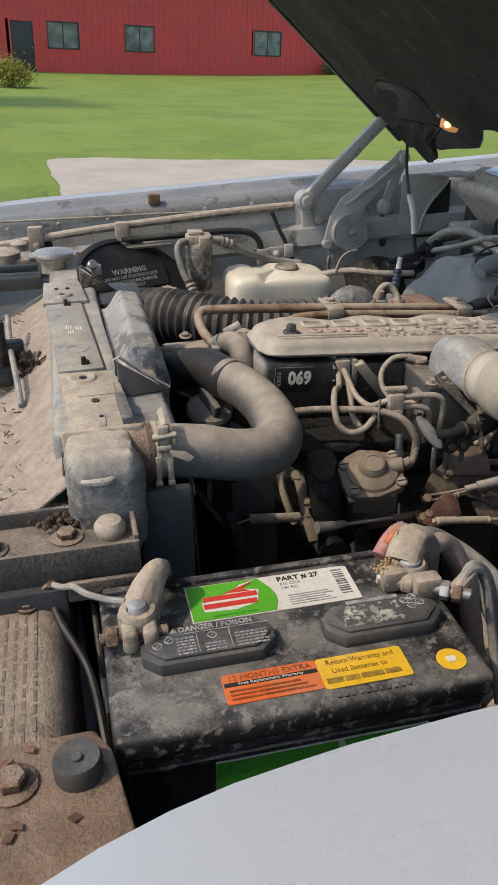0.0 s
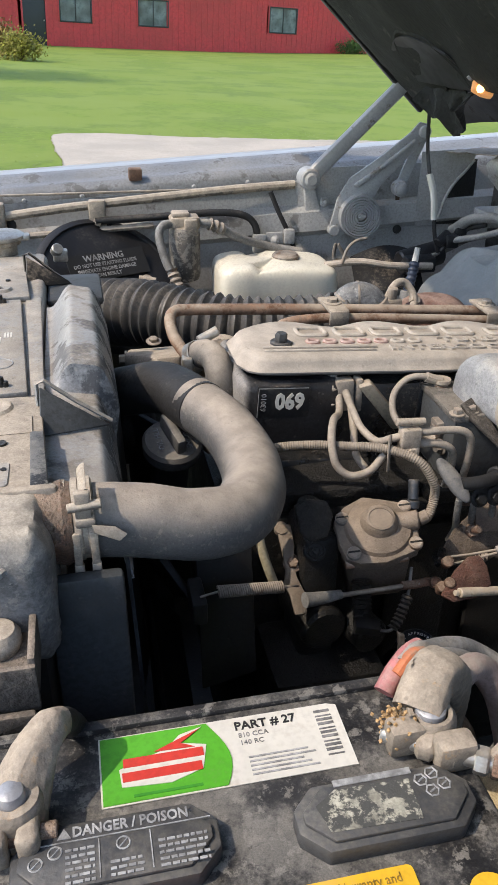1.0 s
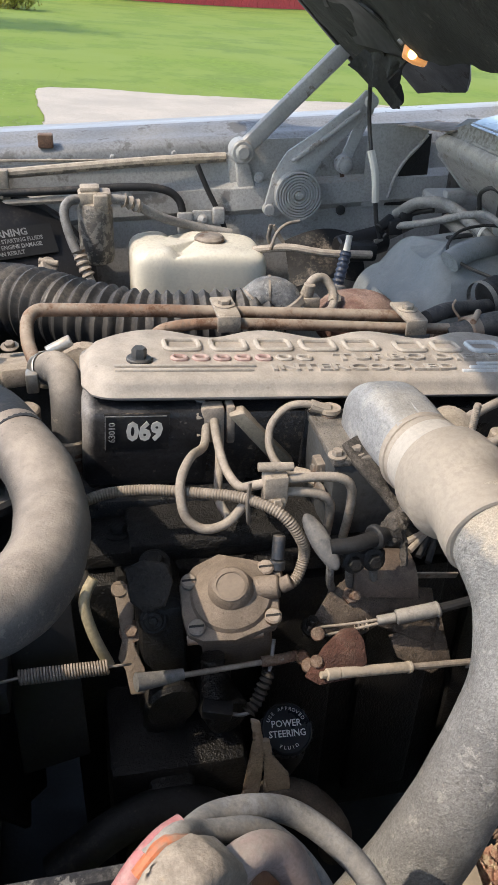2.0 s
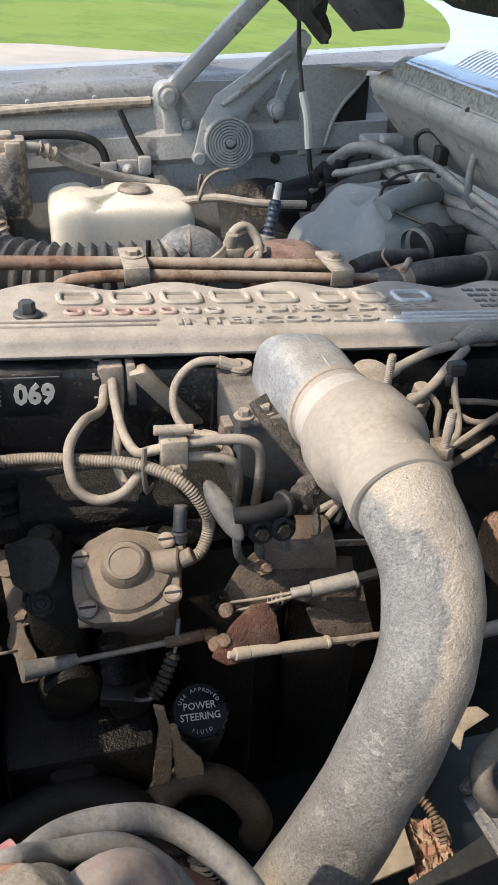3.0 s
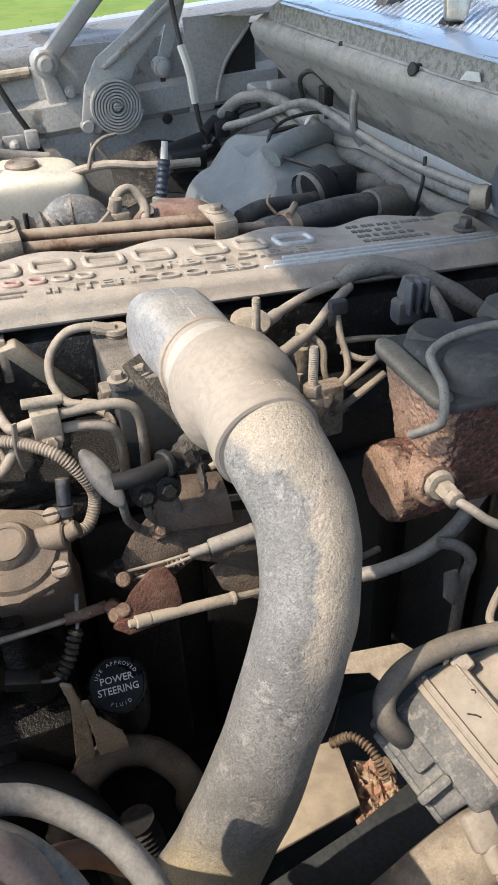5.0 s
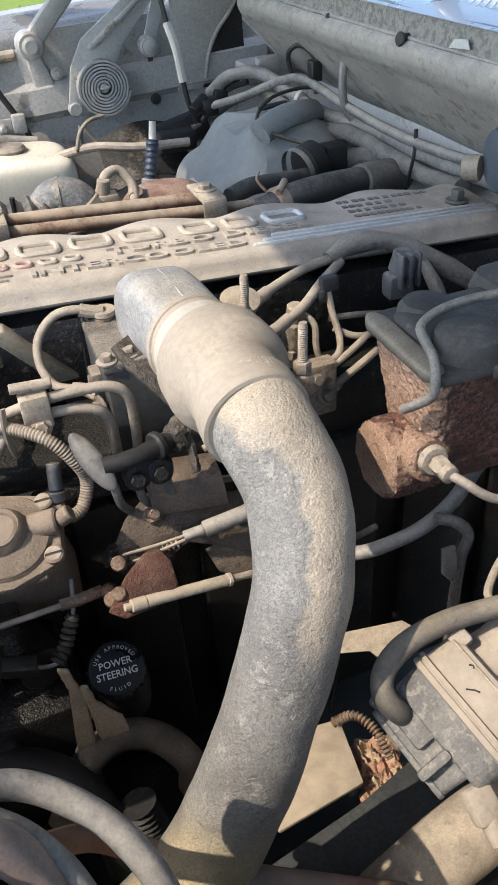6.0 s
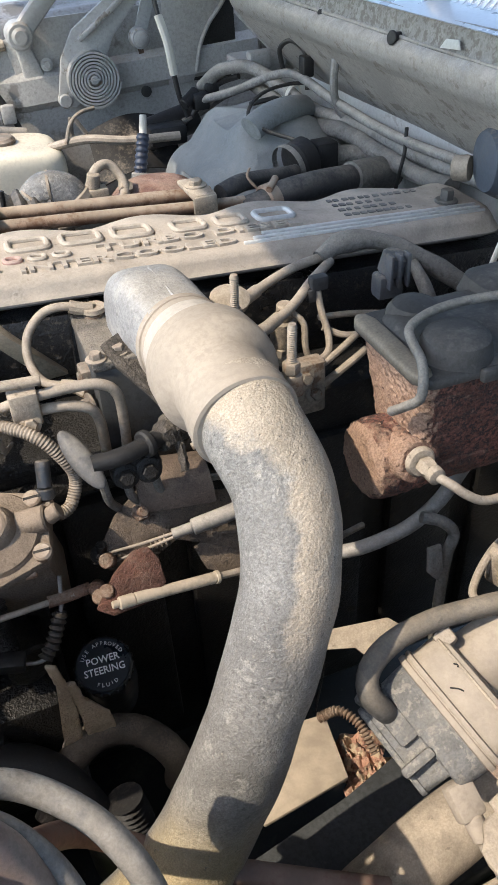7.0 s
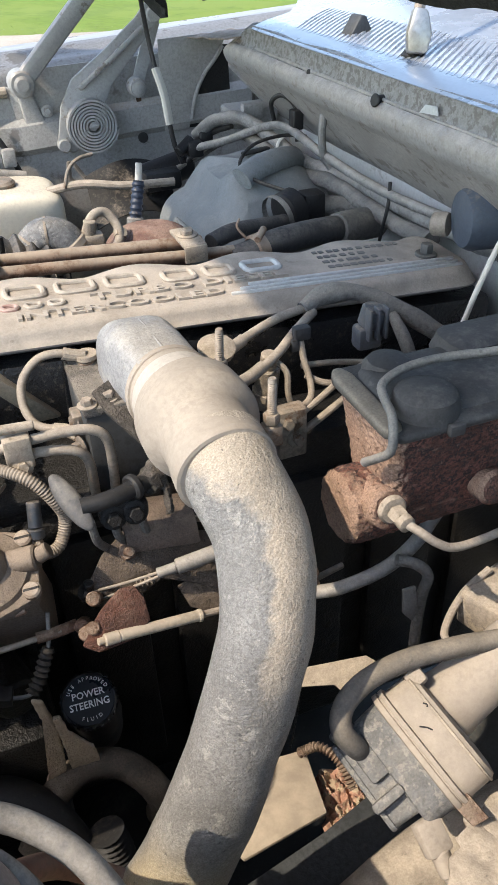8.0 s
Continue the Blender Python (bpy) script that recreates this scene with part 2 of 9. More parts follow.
tan_dusty = surface("dust_coated_metal", (0.21, 0.18, 0.15), 0.75, dust=0.85, dust_color=(0.44, 0.375, 0.30), var=0.3, scale=22, spots=(0.36, 0.30, 0.23), spot_share=0.4, up=0.3, grit=0.5, bump=0.3)
dirt_sheet = surface("dirt_covered_sheet", (0.265, 0.212, 0.168), 0.95, dust=0.85, dust_color=(0.335, 0.277, 0.228), var=0.35, scale=18, bump=0.9, grain=180, spots=(0.18, 0.13, 0.10), spot_share=0.12, spot_scale=60, grit=0.5)
cover_paint = surface("dusty_cover_paint", (0.14, 0.145, 0.15), 0.5, dust=0.93, dust_color=(0.46, 0.405, 0.345), var=0.15, up=0.15, scale=9, grit=0.25, bump=0.3)
alu = surface("dusty_cast_aluminium", (0.33, 0.332, 0.335), 0.6, 0.1, dust=0.45, dust_color=(0.44, 0.41, 0.365), var=0.14, scale=18, bump=0.4, spots=(0.40, 0.395, 0.385), spot_share=0.25, spot_scale=70, up=0.8, grit=0.5)
pipe_paint = surface("dusty_grey_pipe", (0.275, 0.270, 0.258), 0.62, 0.05, dust=0.2, dust_color=(0.40, 0.365, 0.315), var=0.2, scale=24, grain=360, bump=0.6, spots=(0.37, 0.355, 0.33), spot_share=0.16, spot_scale=75, up=1.2, grit=0.8, dirt_or_light=(((0.49, 0.42, 0.335), (0.52, -0.83, 0.20), 0.54, 0.72, 0.950, 0.995), ((0.47, 0.405, 0.325), (0.2, -0.3, 0.9), -0.5, -0.1, 1.070, 1.080), ((0.47, 0.38, 0.23), (0.0, -0.5, 0.9), 0.05, 0.7, 0.86, 0.80)))
tan_silicone = surface("dust_coated_hose", (0.40, 0.345, 0.285), 0.75, dust=0.35, dust_color=(0.44, 0.38, 0.315), var=0.10, up=0.1, scale=16, grit=0.12, bump=0.10)
rust = surface("rusty_iron", (0.16, 0.088, 0.058), 0.85, dust=0.55, dust_color=(0.34, 0.26, 0.195), var=0.4, scale=30, grain=350, bump=0.8, spots=(0.06, 0.04, 0.03), spot_share=0.3, up=0.5, grit=0.5)
rust_tube = surface("rusty_steel_tube", (0.29, 0.175, 0.115), 0.75, dust=0.58, var=0.3, spots=(0.16, 0.08, 0.045), spot_share=0.4, up=0.5)
# tan layer on the sunward side: dust with sunlight put into its colour
cast_rust = surface("dark_rusty_casting", (0.150, 0.064, 0.048), 0.9, dust=0.3, dust_color=(0.31, 0.19, 0.14), var=0.45, scale=26, grain=300, bump=1.0, spots=(0.045, 0.028, 0.026), spot_share=0.4, spot_scale=240, up=0.6, grit=1.0, dirt_or_light=(((0.40, 0.265, 0.19), (-0.80, -0.35, 0.45), 0.35, 0.85, 0.9, 0.95),))
dusty_steel = surface("dusty_steel", (0.25, 0.225, 0.195), 0.6, 0.3, dust=0.6, dust_color=(0.42, 0.35, 0.28), var=0.3, scale=30, spots=(0.17, 0.11, 0.075), spot_share=0.25, up=0.4, grit=0.4)
bright_steel = surface("plated_steel", (0.50, 0.49, 0.46), 0.4, 0.8, dust=0.35, var=0.2)
cream_hose = surface("dusty_cream_line", (0.29, 0.25, 0.205), 0.65, dust=0.7, dust_color=(0.43, 0.37, 0.305), var=0.25, scale=25, up=0.35, grit=0.4)
cable_grey = surface("faded_cable", (0.21, 0.208, 0.205), 0.6, dust=0.6, dust_color=(0.42, 0.385, 0.335), var=0.3, scale=22, spots=(0.15, 0.147, 0.142), spot_share=0.3, up=0.55, grit=0.4)
loom_tape = surface("dirty_loom_tape", (0.17, 0.165, 0.155), 0.8, dust=0.55, dust_color=(0.34, 0.31, 0.265), var=0.3, bump=0.6, grit=0.5)
brown_plate = surface("dusty_brown_plate", (0.155, 0.12, 0.093), 0.85, dust=0.66, dust_color=(0.37, 0.295, 0.225), var=0.35, scale=26, bump=0.7, grain=300, spots=(0.055, 0.044, 0.036), spot_share=0.25, grit=0.5)
tank_plastic = surface("yellowed_translucent_plastic", (0.81, 0.76, 0.63), 0.4, dust=0.3, var=0.05, scale=7, bump=0.05)
red_boot = surface("faded_red_sleeve", (0.47, 0.165, 0.165), 0.6, dust=0.45, dust_color=(0.52, 0.33, 0.29), var=0.25, scale=40, grit=0.3)
grey_felt = surface("dark_insulation_pad", (0.018, 0.019, 0.017), 0.95, var=0.4, grain=160, bump=0.8, spots=(0.06, 0.057, 0.048), spot_share=0.1)
battery_black = surface("battery_case", (0.024, 0.024, 0.026), 0.5, dust=0.45, dust_color=(0.25, 0.235, 0.21), var=0.35, scale=22, grain=420, spots=(0.19, 0.18, 0.16), spot_share=0.24, spot_scale=95, up=0.78, grit=0.6)
vent_grey = surface("vent_cap_plastic", (0.06, 0.061, 0.063), 0.5, dust=0.4, dust_color=(0.2, 0.185, 0.16), var=0.2, grit=0.3)
green_ink = surface("green_label", (0.10, 0.42, 0.03), 0.4, var=0.1, dust=0.1, bump=0.0)
dark_green_ink = surface("dark_green_label", (0.055, 0.30, 0.035), 0.35, var=0.1, bump=0.0)
white_ink = surface("white_label", (0.68, 0.65, 0.58), 0.45, var=0.06, dust=0.2, bump=0.0)
red_ink = surface("red_ink", (0.62, 0.05, 0.035), 0.45, var=0.1, bump=0.0)
orange_ink = surface("orange_label", (0.72, 0.145, 0.035), 0.45, var=0.12, dust=0.3, dust_color=(0.55, 0.28, 0.16), up=0.6, bump=0.0)
yellow_ink = surface("yellow_label", (0.78, 0.46, 0.03), 0.45, var=0.08, dust=0.25, dust_color=(0.62, 0.43, 0.15), up=0.6, bump=0.0)
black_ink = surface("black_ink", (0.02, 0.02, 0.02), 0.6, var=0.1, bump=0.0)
grey_ink = surface("pale_print", (0.36, 0.36, 0.355), 0.5, var=0.35, scale=90, bump=0.0)
corrosion = surface("corroded_terminal", (0.27, 0.23, 0.18), 0.8, dust=0.7, dust_color=(0.42, 0.35, 0.275), var=0.3, scale=40, bump=0.3, spots=(0.36, 0.22, 0.10), spot_share=0.10, spot_scale=90, grit=0.4)
lead = surface("grey_lead", (0.45, 0.45, 0.47), 0.5, 0.4, var=0.2)
glass_lamp = surface("amber_lamp_lens", (0.62, 0.30, 0.12), 0.25, var=0.1, bump=0.0)
deck_grit = surface("gritty_engine_deck", (0.014, 0.013, 0.012), 0.7, dust=0.15, dust_color=(0.075, 0.063, 0.052), var=0.4, scale=26, grain=360, bump=1.0, spots=(0.05, 0.043, 0.036), spot_share=0.05, spot_scale=140, up=0.8, grit=0.9)
brown_grime = surface("brown_grime", (0.032, 0.027, 0.023), 0.7, dust=0.35, dust_color=(0.11, 0.09, 0.072), var=0.4, grain=320, bump=0.8, up=0.4, grit=0.6)
conduit_tan = surface("dusty_conduit", (0.17, 0.14, 0.11), 0.75, dust=0.8, dust_color=(0.35, 0.295, 0.235), var=0.25, scale=30, up=0.4, grit=0.4)
cover_letter = surface("dusty_raised_letter", (0.40, 0.355, 0.30), 0.7, dust=0.7, dust_color=(0.49, 0.435, 0.37), var=0.15, up=0.3, scale=30, grit=0.25)
dark_rust = surface("dark_red_rust", (0.12, 0.055, 0.04), 0.85, dust=0.3, dust_color=(0.26, 0.17, 0.125), var=0.35, scale=40, grain=420, bump=1.0, grit=0.5)
lid_rubber = surface("faded_lid_rubber", (0.062, 0.060, 0.058), 0.7, dust=0.35, dust_color=(0.20, 0.185, 0.165), var=0.2, scale=20, grit=0.35)
glass_lamp.node_tree.nodes["Principled BSDF"].inputs["Emission Color"].default_value = (1.0, 0.45, 0.15, 1)
glass_lamp.node_tree.nodes["Principled BSDF"].inputs["Emission Strength"].default_value = 0.35
battery_side = surface("battery_case_side", (0.020, 0.020, 0.022), 0.4, dust=0.3, dust_color=(0.14, 0.13, 0.115), var=0.3, scale=20, grain=420, spots=(0.05, 0.047, 0.042), spot_share=0.2, spot_scale=60, grit=0.35)
pump_tan = surface("dusty_pump_casting", (0.165, 0.128, 0.098), 0.8, dust=0.7, dust_color=(0.285, 0.228, 0.175), var=0.2, scale=22, grain=420, bump=0.4, up=0.45, grit=0.45)
head_black = surface("oily_black_head", (0.015, 0.016, 0.018), 0.35, dust=0.2, dust_color=(0.13, 0.11, 0.09), var=0.3, scale=20, grain=300, bump=0.6, spots=(0.075, 0.066, 0.056), spot_share=0.15, spot_scale=160, grit=0.6)
ledge_brown = surface("rusty_ledge", (0.20, 0.128, 0.088), 0.9, dust=0.5, dust_color=(0.34, 0.25, 0.18), var=0.35, scale=12, bump=0.6, spots=(0.11, 0.072, 0.05), spot_share=0.2, grit=0.5)
pale_wall = surface("lit_grey_firewall", (0.62, 0.64, 0.625), 0.6, dust=0.3, var=0.08, scale=6, spots=(0.48, 0.48, 0.46), spot_share=0.1, grit=0.2)
cap_black = surface("satin_black_cap", (0.014, 0.019, 0.026), 0.35, var=0.1, bump=0.05, coat=0.2)
cap_white = surface("cap_lettering", (0.86, 0.86, 0.85), 0.5, var=0.03, bump=0.0)

lip_grey = surface("weathered_lip", (0.235, 0.24, 0.245), 0.5, dust=0.25, dust_color=(0.30, 0.27, 0.225), var=0.2, scale=8, spots=(0.13, 0.128, 0.125), spot_share=0.25, spot_scale=16, up=1.1, grit=0.3)
band_paint = surface("mottled_band", (0.315, 0.308, 0.295), 0.55, dust=0.4, dust_color=(0.39, 0.355, 0.31), var=0.14, scale=30, spots=(0.20, 0.188, 0.17), spot_share=0.42, spot_scale=120, up=0.9, grit=0.5)
bead_paint = surface("dusty_bead", (0.33, 0.325, 0.31), 0.6, dust=0.75, dust_color=(0.43, 0.395, 0.35), var=0.12, scale=22, spots=(0.24, 0.22, 0.20), spot_share=0.2, spot_scale=60, up=0.25, grit=0.45)
cowl_silver = surface("blue_silver_cowl", (0.46, 0.50, 0.55), 0.3, 0.25, dust=0.12, var=0.04, bump=0.02, coat=0.4)

# ---- the land and the red barn ----
def land(x, y):
    return 0.0048 * y - 12.0 * 0.0467 * math.tanh(x / 12.0)


def drive_edge(x, y):
    """Below nought on the drive, above it on the grass."""
    far = y - 11.25 - 0.02 * x - 0.25 * noise.noise((x * 0.9, 0, 3))
    near = -(x + 0.10 + 0.17 * (y - 8.8) * 0.4 - 0.12 * noise.noise((0, y * 1.7, 5)))
    return max(far, near)


def ground_mesh():
    b = bmesh.new()
    def ticks(a, lo, hi, fine):
        t, v = [], lo
        while v < hi:
            t.append(v)
            v += fine if a[0] < v < a[1] else max(fine, 0.12 * min(abs(v - a[0]), abs(v - a[1])) + fine)
        return t + [hi]
    xs, ys = ticks((-6, 14), -2500, 2500, 0.25), ticks((-1, 15), -2500, 2500, 0.25)
    g = [[b.verts.new((x, y, land(x, y) if abs(x) + abs(y) < 400 else land(x, 300 * y / (abs(y) + 1)))) for y in ys] for x in xs]
    for i in range(len(xs) - 1):
        for j in range(len(ys) - 1):
            b.faces.new((g[i][j], g[i + 1][j], g[i + 1][j + 1], g[i][j + 1]))
    return b


grass_mat = surface("lawn", (0.150, 0.225, 0.022), 0.95, var=0.14, scale=0.35, grain=9.0, bump=0.15, spots=(0.175, 0.240, 0.030), spot_share=0.5, spot_scale=0.5)
gravel_mat = surface("pale_gravel", (0.46, 0.40, 0.325), 0.95, var=0.14, scale=1.2, grain=60, bump=0.6)
tagged(made("ground", ground_mesh(), grass_mat), "mown green lawn rising gently to a barn", "lawn", kind="structure")


def drive_mesh():
    def at(u, v):
        x = -0.4 + 40 * u ** 2
        far = 11.25 + 0.02 * x + 0.25 * noise.noise((x * 0.9, 0, 3)) + 0.05 * noise.noise((x * 7, 0, 8)) - 0.35 * max(0.0, 1 - 40 * u ** 2 / 0.25) ** 2
        y = -4.0 + (far + 4.0) * v
        left = 0.03 - 0.073 * (y - 8.5) + 0.05 * noise.noise((0, y * 1.7, 5)) + 0.03 * noise.noise((0, y * 9, 2))
        x += (left + 0.4) * (1 - u) ** 3
        return (x, y, land(x, y) + 0.012)
    return panel(at, 260, 150)


tagged(made("road", drive_mesh(), gravel_mat), "pale sandy gravel drive beside the lawn", "drive", kind="structure")


def grass_blades():
    """Blades and weeds on the part of the lawn that lies near."""
    rnd = random.Random(4)
    co, faces = [], []
    for _ in range(4500):
        y = 8.0 + 5.5 * rnd.random()
        x = rnd.uniform(-0.09 * y - 1.4, 0.36 * y + 2.5)
        d = drive_edge(x, y)
        if d < 0.0 and rnd.random() < 0.96 or d > 0.25 and rnd.random() < min(0.92, d * 0.75):
            continue
        tall = 0.008 + 0.008 * rnd.random()
        tall *= 0.6 if d < 0 else 1.0
        a, w = rnd.uniform(0, 6.28), 0.006 + 0.010 * rnd.random()
        z, lean = land(x, y), rnd.uniform(0.03, 0.06)
        k = len(co)
        co += [(x - w * math.sin(a), y + w * math.cos(a), z + 0.004), (x + w * math.sin(a), y - w * math.cos(a), z + 0.004), (x + lean * math.cos(a), y + lean * math.sin(a), z + tall)]
        faces.append((k, k + 1, k + 2))
    me = bpy.data.meshes.new("grass")
    me.from_pydata(co, [], faces)
    me.materials.append(blade_mat)
    for p in me.polygons:
        p.use_smooth = True
    me.normals_split_custom_set_from_vertices([(0.0, 0.0, 1.0)] * len(co))
    return tagged(new("grass", me), "short green grass blades and weeds on the lawn", "grass", kind="stuff")


blade_mat = surface("grass_blade", (0.20, 0.265, 0.06), 0.9, var=0.25, scale=2.0, grain=40, bump=0.0)
blade_mat.node_tree.nodes["Principled BSDF"].inputs["Transmission Weight"].default_value = 0.0
grass_blades()

BARN_AT, BARN_WAY = Vector((-1.5, 40.0, 0.255)), Vector((16.3, 5.0, -0.76)).normalized()
BARN = axes(BARN_AT, BARN_WAY, (0, 0, 1))  # x along the wall, y up, z towards the viewer
red_wall = surface("red_barn_siding", (0.58, 0.055, 0.06), 0.5, var=0.12, scale=0.8, grain=8, bump=0.1)
red_trim = surface("red_barn_trim", (0.56, 0.06, 0.065), 0.5, var=0.08, scale=1)
barn_dark = surface("dark_window_frame", (0.03, 0.035, 0.04), 0.5, var=0.15, scale=3)
# blue-grey base colour stands for sky reflected in the panes
barn_glass = surface("sky_tinted_glass", (0.16, 0.20, 0.215), 0.12, var=0.5, scale=2.5, grain=5, bump=0.0)
barn_roof = surface("grey_metal_roof", (0.30, 0.30, 0.31), 0.4, 0.5, var=0.1, scale=1)
barn = thing("barn", BARN_AT, "long red metal-sided barn with small dark windows", "barn")
OPENINGS = [(-0.02, 1.12, -0.02, 2.10), (1.67, 3.18, 0.98, 2.10), (5.40, 6.95, 0.98, 2.12), (12.48, 14.15, 1.02, 2.20)]


def wall_pieces():
    """Siding bays between and round the openings, with raised ribs."""
    out, u = [], -9.0
    while u < 42.0:
        u1 = u + 0.305
        hole = [o for o in OPENINGS if o[0] < u + 0.15 < o[1]]
        for lo, hi in ([(hole[0][3], 4.4)] + ([(-0.25, hole[0][2])] if hole[0][2] > 0 else [])) if hole else [(-0.25, 4.4)]:
            out.append(box(u, u1, lo, hi, -0.05, 0.0, 0))
            out.append(box(u, u + 0.045, lo, hi, 0.0, 0.02, 0.006, 1))
        u = u1
    return moved(join(*out), BARN)


tagged(part("wall", wall_pieces(), red_wall, barn), kind="stuff")
part("wall", moved(join(box(-9, -8.95, -0.3, 4.4, -12, -0.05, 0), box(42, 42.05, -0.3, 4.4, -12, -0.05, 0), box(-9, 42, -0.3, 4.4, -12.05, -12, 0)), BARN), red_wall, barn)
part("roof", moved(join(prism([(-0.5, 4.35), (6.0, 6.2), (12.5, 4.35), (12.5, 4.25), (6.0, 6.1), (-0.5, 4.25)], 52, Matrix(((0, 0, 1, -9.5), (0, 1, 0, 0), (-1, 0, 0, 0), (0, 0, 0, 1))), 0)), BARN), barn_roof, barn)
for k, (u0, u1, v0, v1) in enumerate(OPENINGS):
    if k == 0:
        d = part("door", moved(box(u0 + 0.07, u1 - 0.07, v0 + 0.02, v1 - 0.06, -0.04, -0.01, 0.005), BARN), barn_dark, barn, "dark grey steel door")
        part("door_frame", moved(join(box(u0, u0 + 0.07, v0, v1, -0.05, 0.03, 0.005), box(u1 - 0.07, u1, v0, v1, -0.05, 0.03, 0.005), box(u0 + 0.07, u1 - 0.07, v1 - 0.06, v1, -0.05, 0.03, 0.005)), BARN), red_trim, d)
        part("door_handle", moved(lathe([(0.02, 0), (0.03, 0.03), (0.032, 0.06), (0.02, 0.075)], (u1 - 0.16, 1.0, -0.01), (0, 0, 1), 14), BARN), bright_steel, d)
        continue
    w = part("window", moved(join(box(u0, u0 + 0.06, v0, v1, -0.05, 0.035, 0.006), box(u1 - 0.06, u1, v0, v1, -0.05, 0.035, 0.006), box(u0 + 0.06, u1 - 0.06, v0, v0 + 0.06, -0.05, 0.035, 0.006), box(u0 + 0.06, u1 - 0.06, v1 - 0.06, v1, -0.05, 0.035, 0.006), box((u0 + u1) / 2 - 0.02, (u0 + u1) / 2 + 0.02, v0 + 0.06, v1 - 0.06, -0.04, 0.01, 0.004)), BARN), barn_dark, barn)
    for a, c in ((u0 + 0.06, (u0 + u1) / 2 - 0.02), ((u0 + u1) / 2 + 0.02, u1 - 0.06)):
        part("pane", moved(box(a, c, v0 + 0.06, v1 - 0.06, -0.035, -0.02, 0), BARN), barn_glass, w)
    part("window_trim", moved(join(box(u0 - 0.06, u1 + 0.06, v1, v1 + 0.05, 0.0, 0.04, 0.004), box(u0 - 0.06, u0, v0, v1, 0.0, 0.03, 0.004), box(u1, u1 + 0.06, v0, v1, 0.0, 0.03, 0.004)), BARN), red_trim, w)


def bush(name, at, size, seed, label, leaf_mat):
    rnd = random.Random(seed)
    t = thing(name, at, label, "bush")
    stems, co, faces = [], [], []
    for _ in range(16):
        a, lean = rnd.uniform(0, 6.28), rnd.uniform(0.1, 0.9)
        top = (at[0] + size[0] * lean * math.cos(a), at[1] + size[1] * lean * math.sin(a), at[2] + size[2] * rnd.uniform(0.5, 0.95) * (1.15 - 0.5 * lean))
        stems.append(tube([at, ((at[0] + top[0]) / 2, (at[1] + top[1]) / 2, at[2] + 0.6 * (top[2] - at[2])), top], 0.012, 6, 0.15))
        for _ in range(210):
            q = Vector(top) + Vector((rnd.gauss(0, 0.16), rnd.gauss(0, 0.16), rnd.gauss(-0.05, 0.17)))
            s, n = rnd.uniform(0.025, 0.06), Vector((rnd.gauss(0, 1), rnd.gauss(0, 1), rnd.gauss(0.6, 1))).normalized()
            e = n.orthogonal().normalized()
            f = n.cross(e)
            k = len(co)
            co += [q - e * s, q + f * s * 0.5, q + e * s, q - f * s * 0.5]
            faces.append((k, k + 1, k + 2, k + 3))
    part("stems", join(*stems), bark_mat, t)
    me = bpy.data.meshes.new("leaves")
    me.from_pydata(co, [], faces)
    me.materials.append(leaf_mat)
    o = new("leaves", me)
    o.parent = t
    o.matrix_parent_inverse = Matrix.Translation(at).inverted()
    return t


bark_mat = surface("bush_stem", (0.16, 0.11, 0.07), 0.9, scale=20, grain=90)
bush("bush", (-1.15, 27.5, land(-1.15, 27.5)), (0.70, 0.6, 0.62), 3, "rounded yellow-green bush growing on the lawn", surface("yellow_green_leaf", (0.30, 0.28, 0.05), 0.7, var=0.5, scale=6, grain=30, bump=0))
bush("bush", (-1.75, 28.6, land(-1.75, 28.6)), (0.35, 0.4, 1.0), 5, "tall bronze-leaved bush standing behind a rounder one", surface("bronze_leaf", (0.28, 0.17, 0.05), 0.7, var=0.5, scale=6, grain=30, bump=0))
bush("bush", (15.2, 44.4, land(15.2, 44.4)), (0.7, 0.4, 0.55), 8, "small green shrub against the barn wall", surface("green_leaf", (0.07, 0.14, 0.03), 0.7, var=0.5, scale=6, grain=30, bump=0))


def shade_tree(at, seed):
    """A small tree beside the lawn; its shadow lies on the grass."""
    rnd = random.Random(seed)
    t = thing("tree", at, "young leafy tree standing at the side of the lawn", "tree")
    fork = Vector(at) + Vector((0.05, 0, 2.4))
    part("trunk", tube([at, Vector(at) + Vector((0.03, 0.02, 1.2)), fork, fork + Vector((0.05, 0, 1.6))], 0.10, 12, 0.1, swell=lambda s: 1.2 - 0.9 * s, lumps=0.01), bark_mat, t)
    co, faces = [], []
    for k in range(15):
        a = k * 2.4
        reach, rise = rnd.uniform(0.6, 1.5), rnd.uniform(0.2, 2.2)
        tip = fork + Vector((reach * math.cos(a), reach * math.sin(a), rise))
        part("limb", tube([fork + Vector((0, 0, rnd.uniform(-0.4, 0.8))), fork.lerp(tip, 0.5) + Vector((0, 0, 0.15)), tip], 0.035, 7, 0.12, swell=lambda s: 1.1 - 0.9 * s), bark_mat, t)
        for _ in range(330):
            q = tip + Vector((rnd.gauss(0, 0.42), rnd.gauss(0, 0.42), rnd.gauss(0, 0.36)))
            s, n = rnd.uniform(0.05, 0.10), Vector((rnd.gauss(0, 1), rnd.gauss(0, 1), rnd.gauss(0.5, 1))).normalized()
            e = n.orthogonal().normalized()
            f = n.cross(e)
            i = len(co)
            co += [q - e * s, q + f * s * 0.55, q + e * s, q - f * s * 0.55]
            faces.append((i, i + 1, i + 2, i + 3))
    me = bpy.data.meshes.new("crown")
    me.from_pydata(co, [], faces)
    me.materials.append(bpy.data.materials["green_leaf"])
    o = new("crown", me)
    o.parent = t
    o.matrix_parent_inverse = Matrix.Translation(at).inverted()


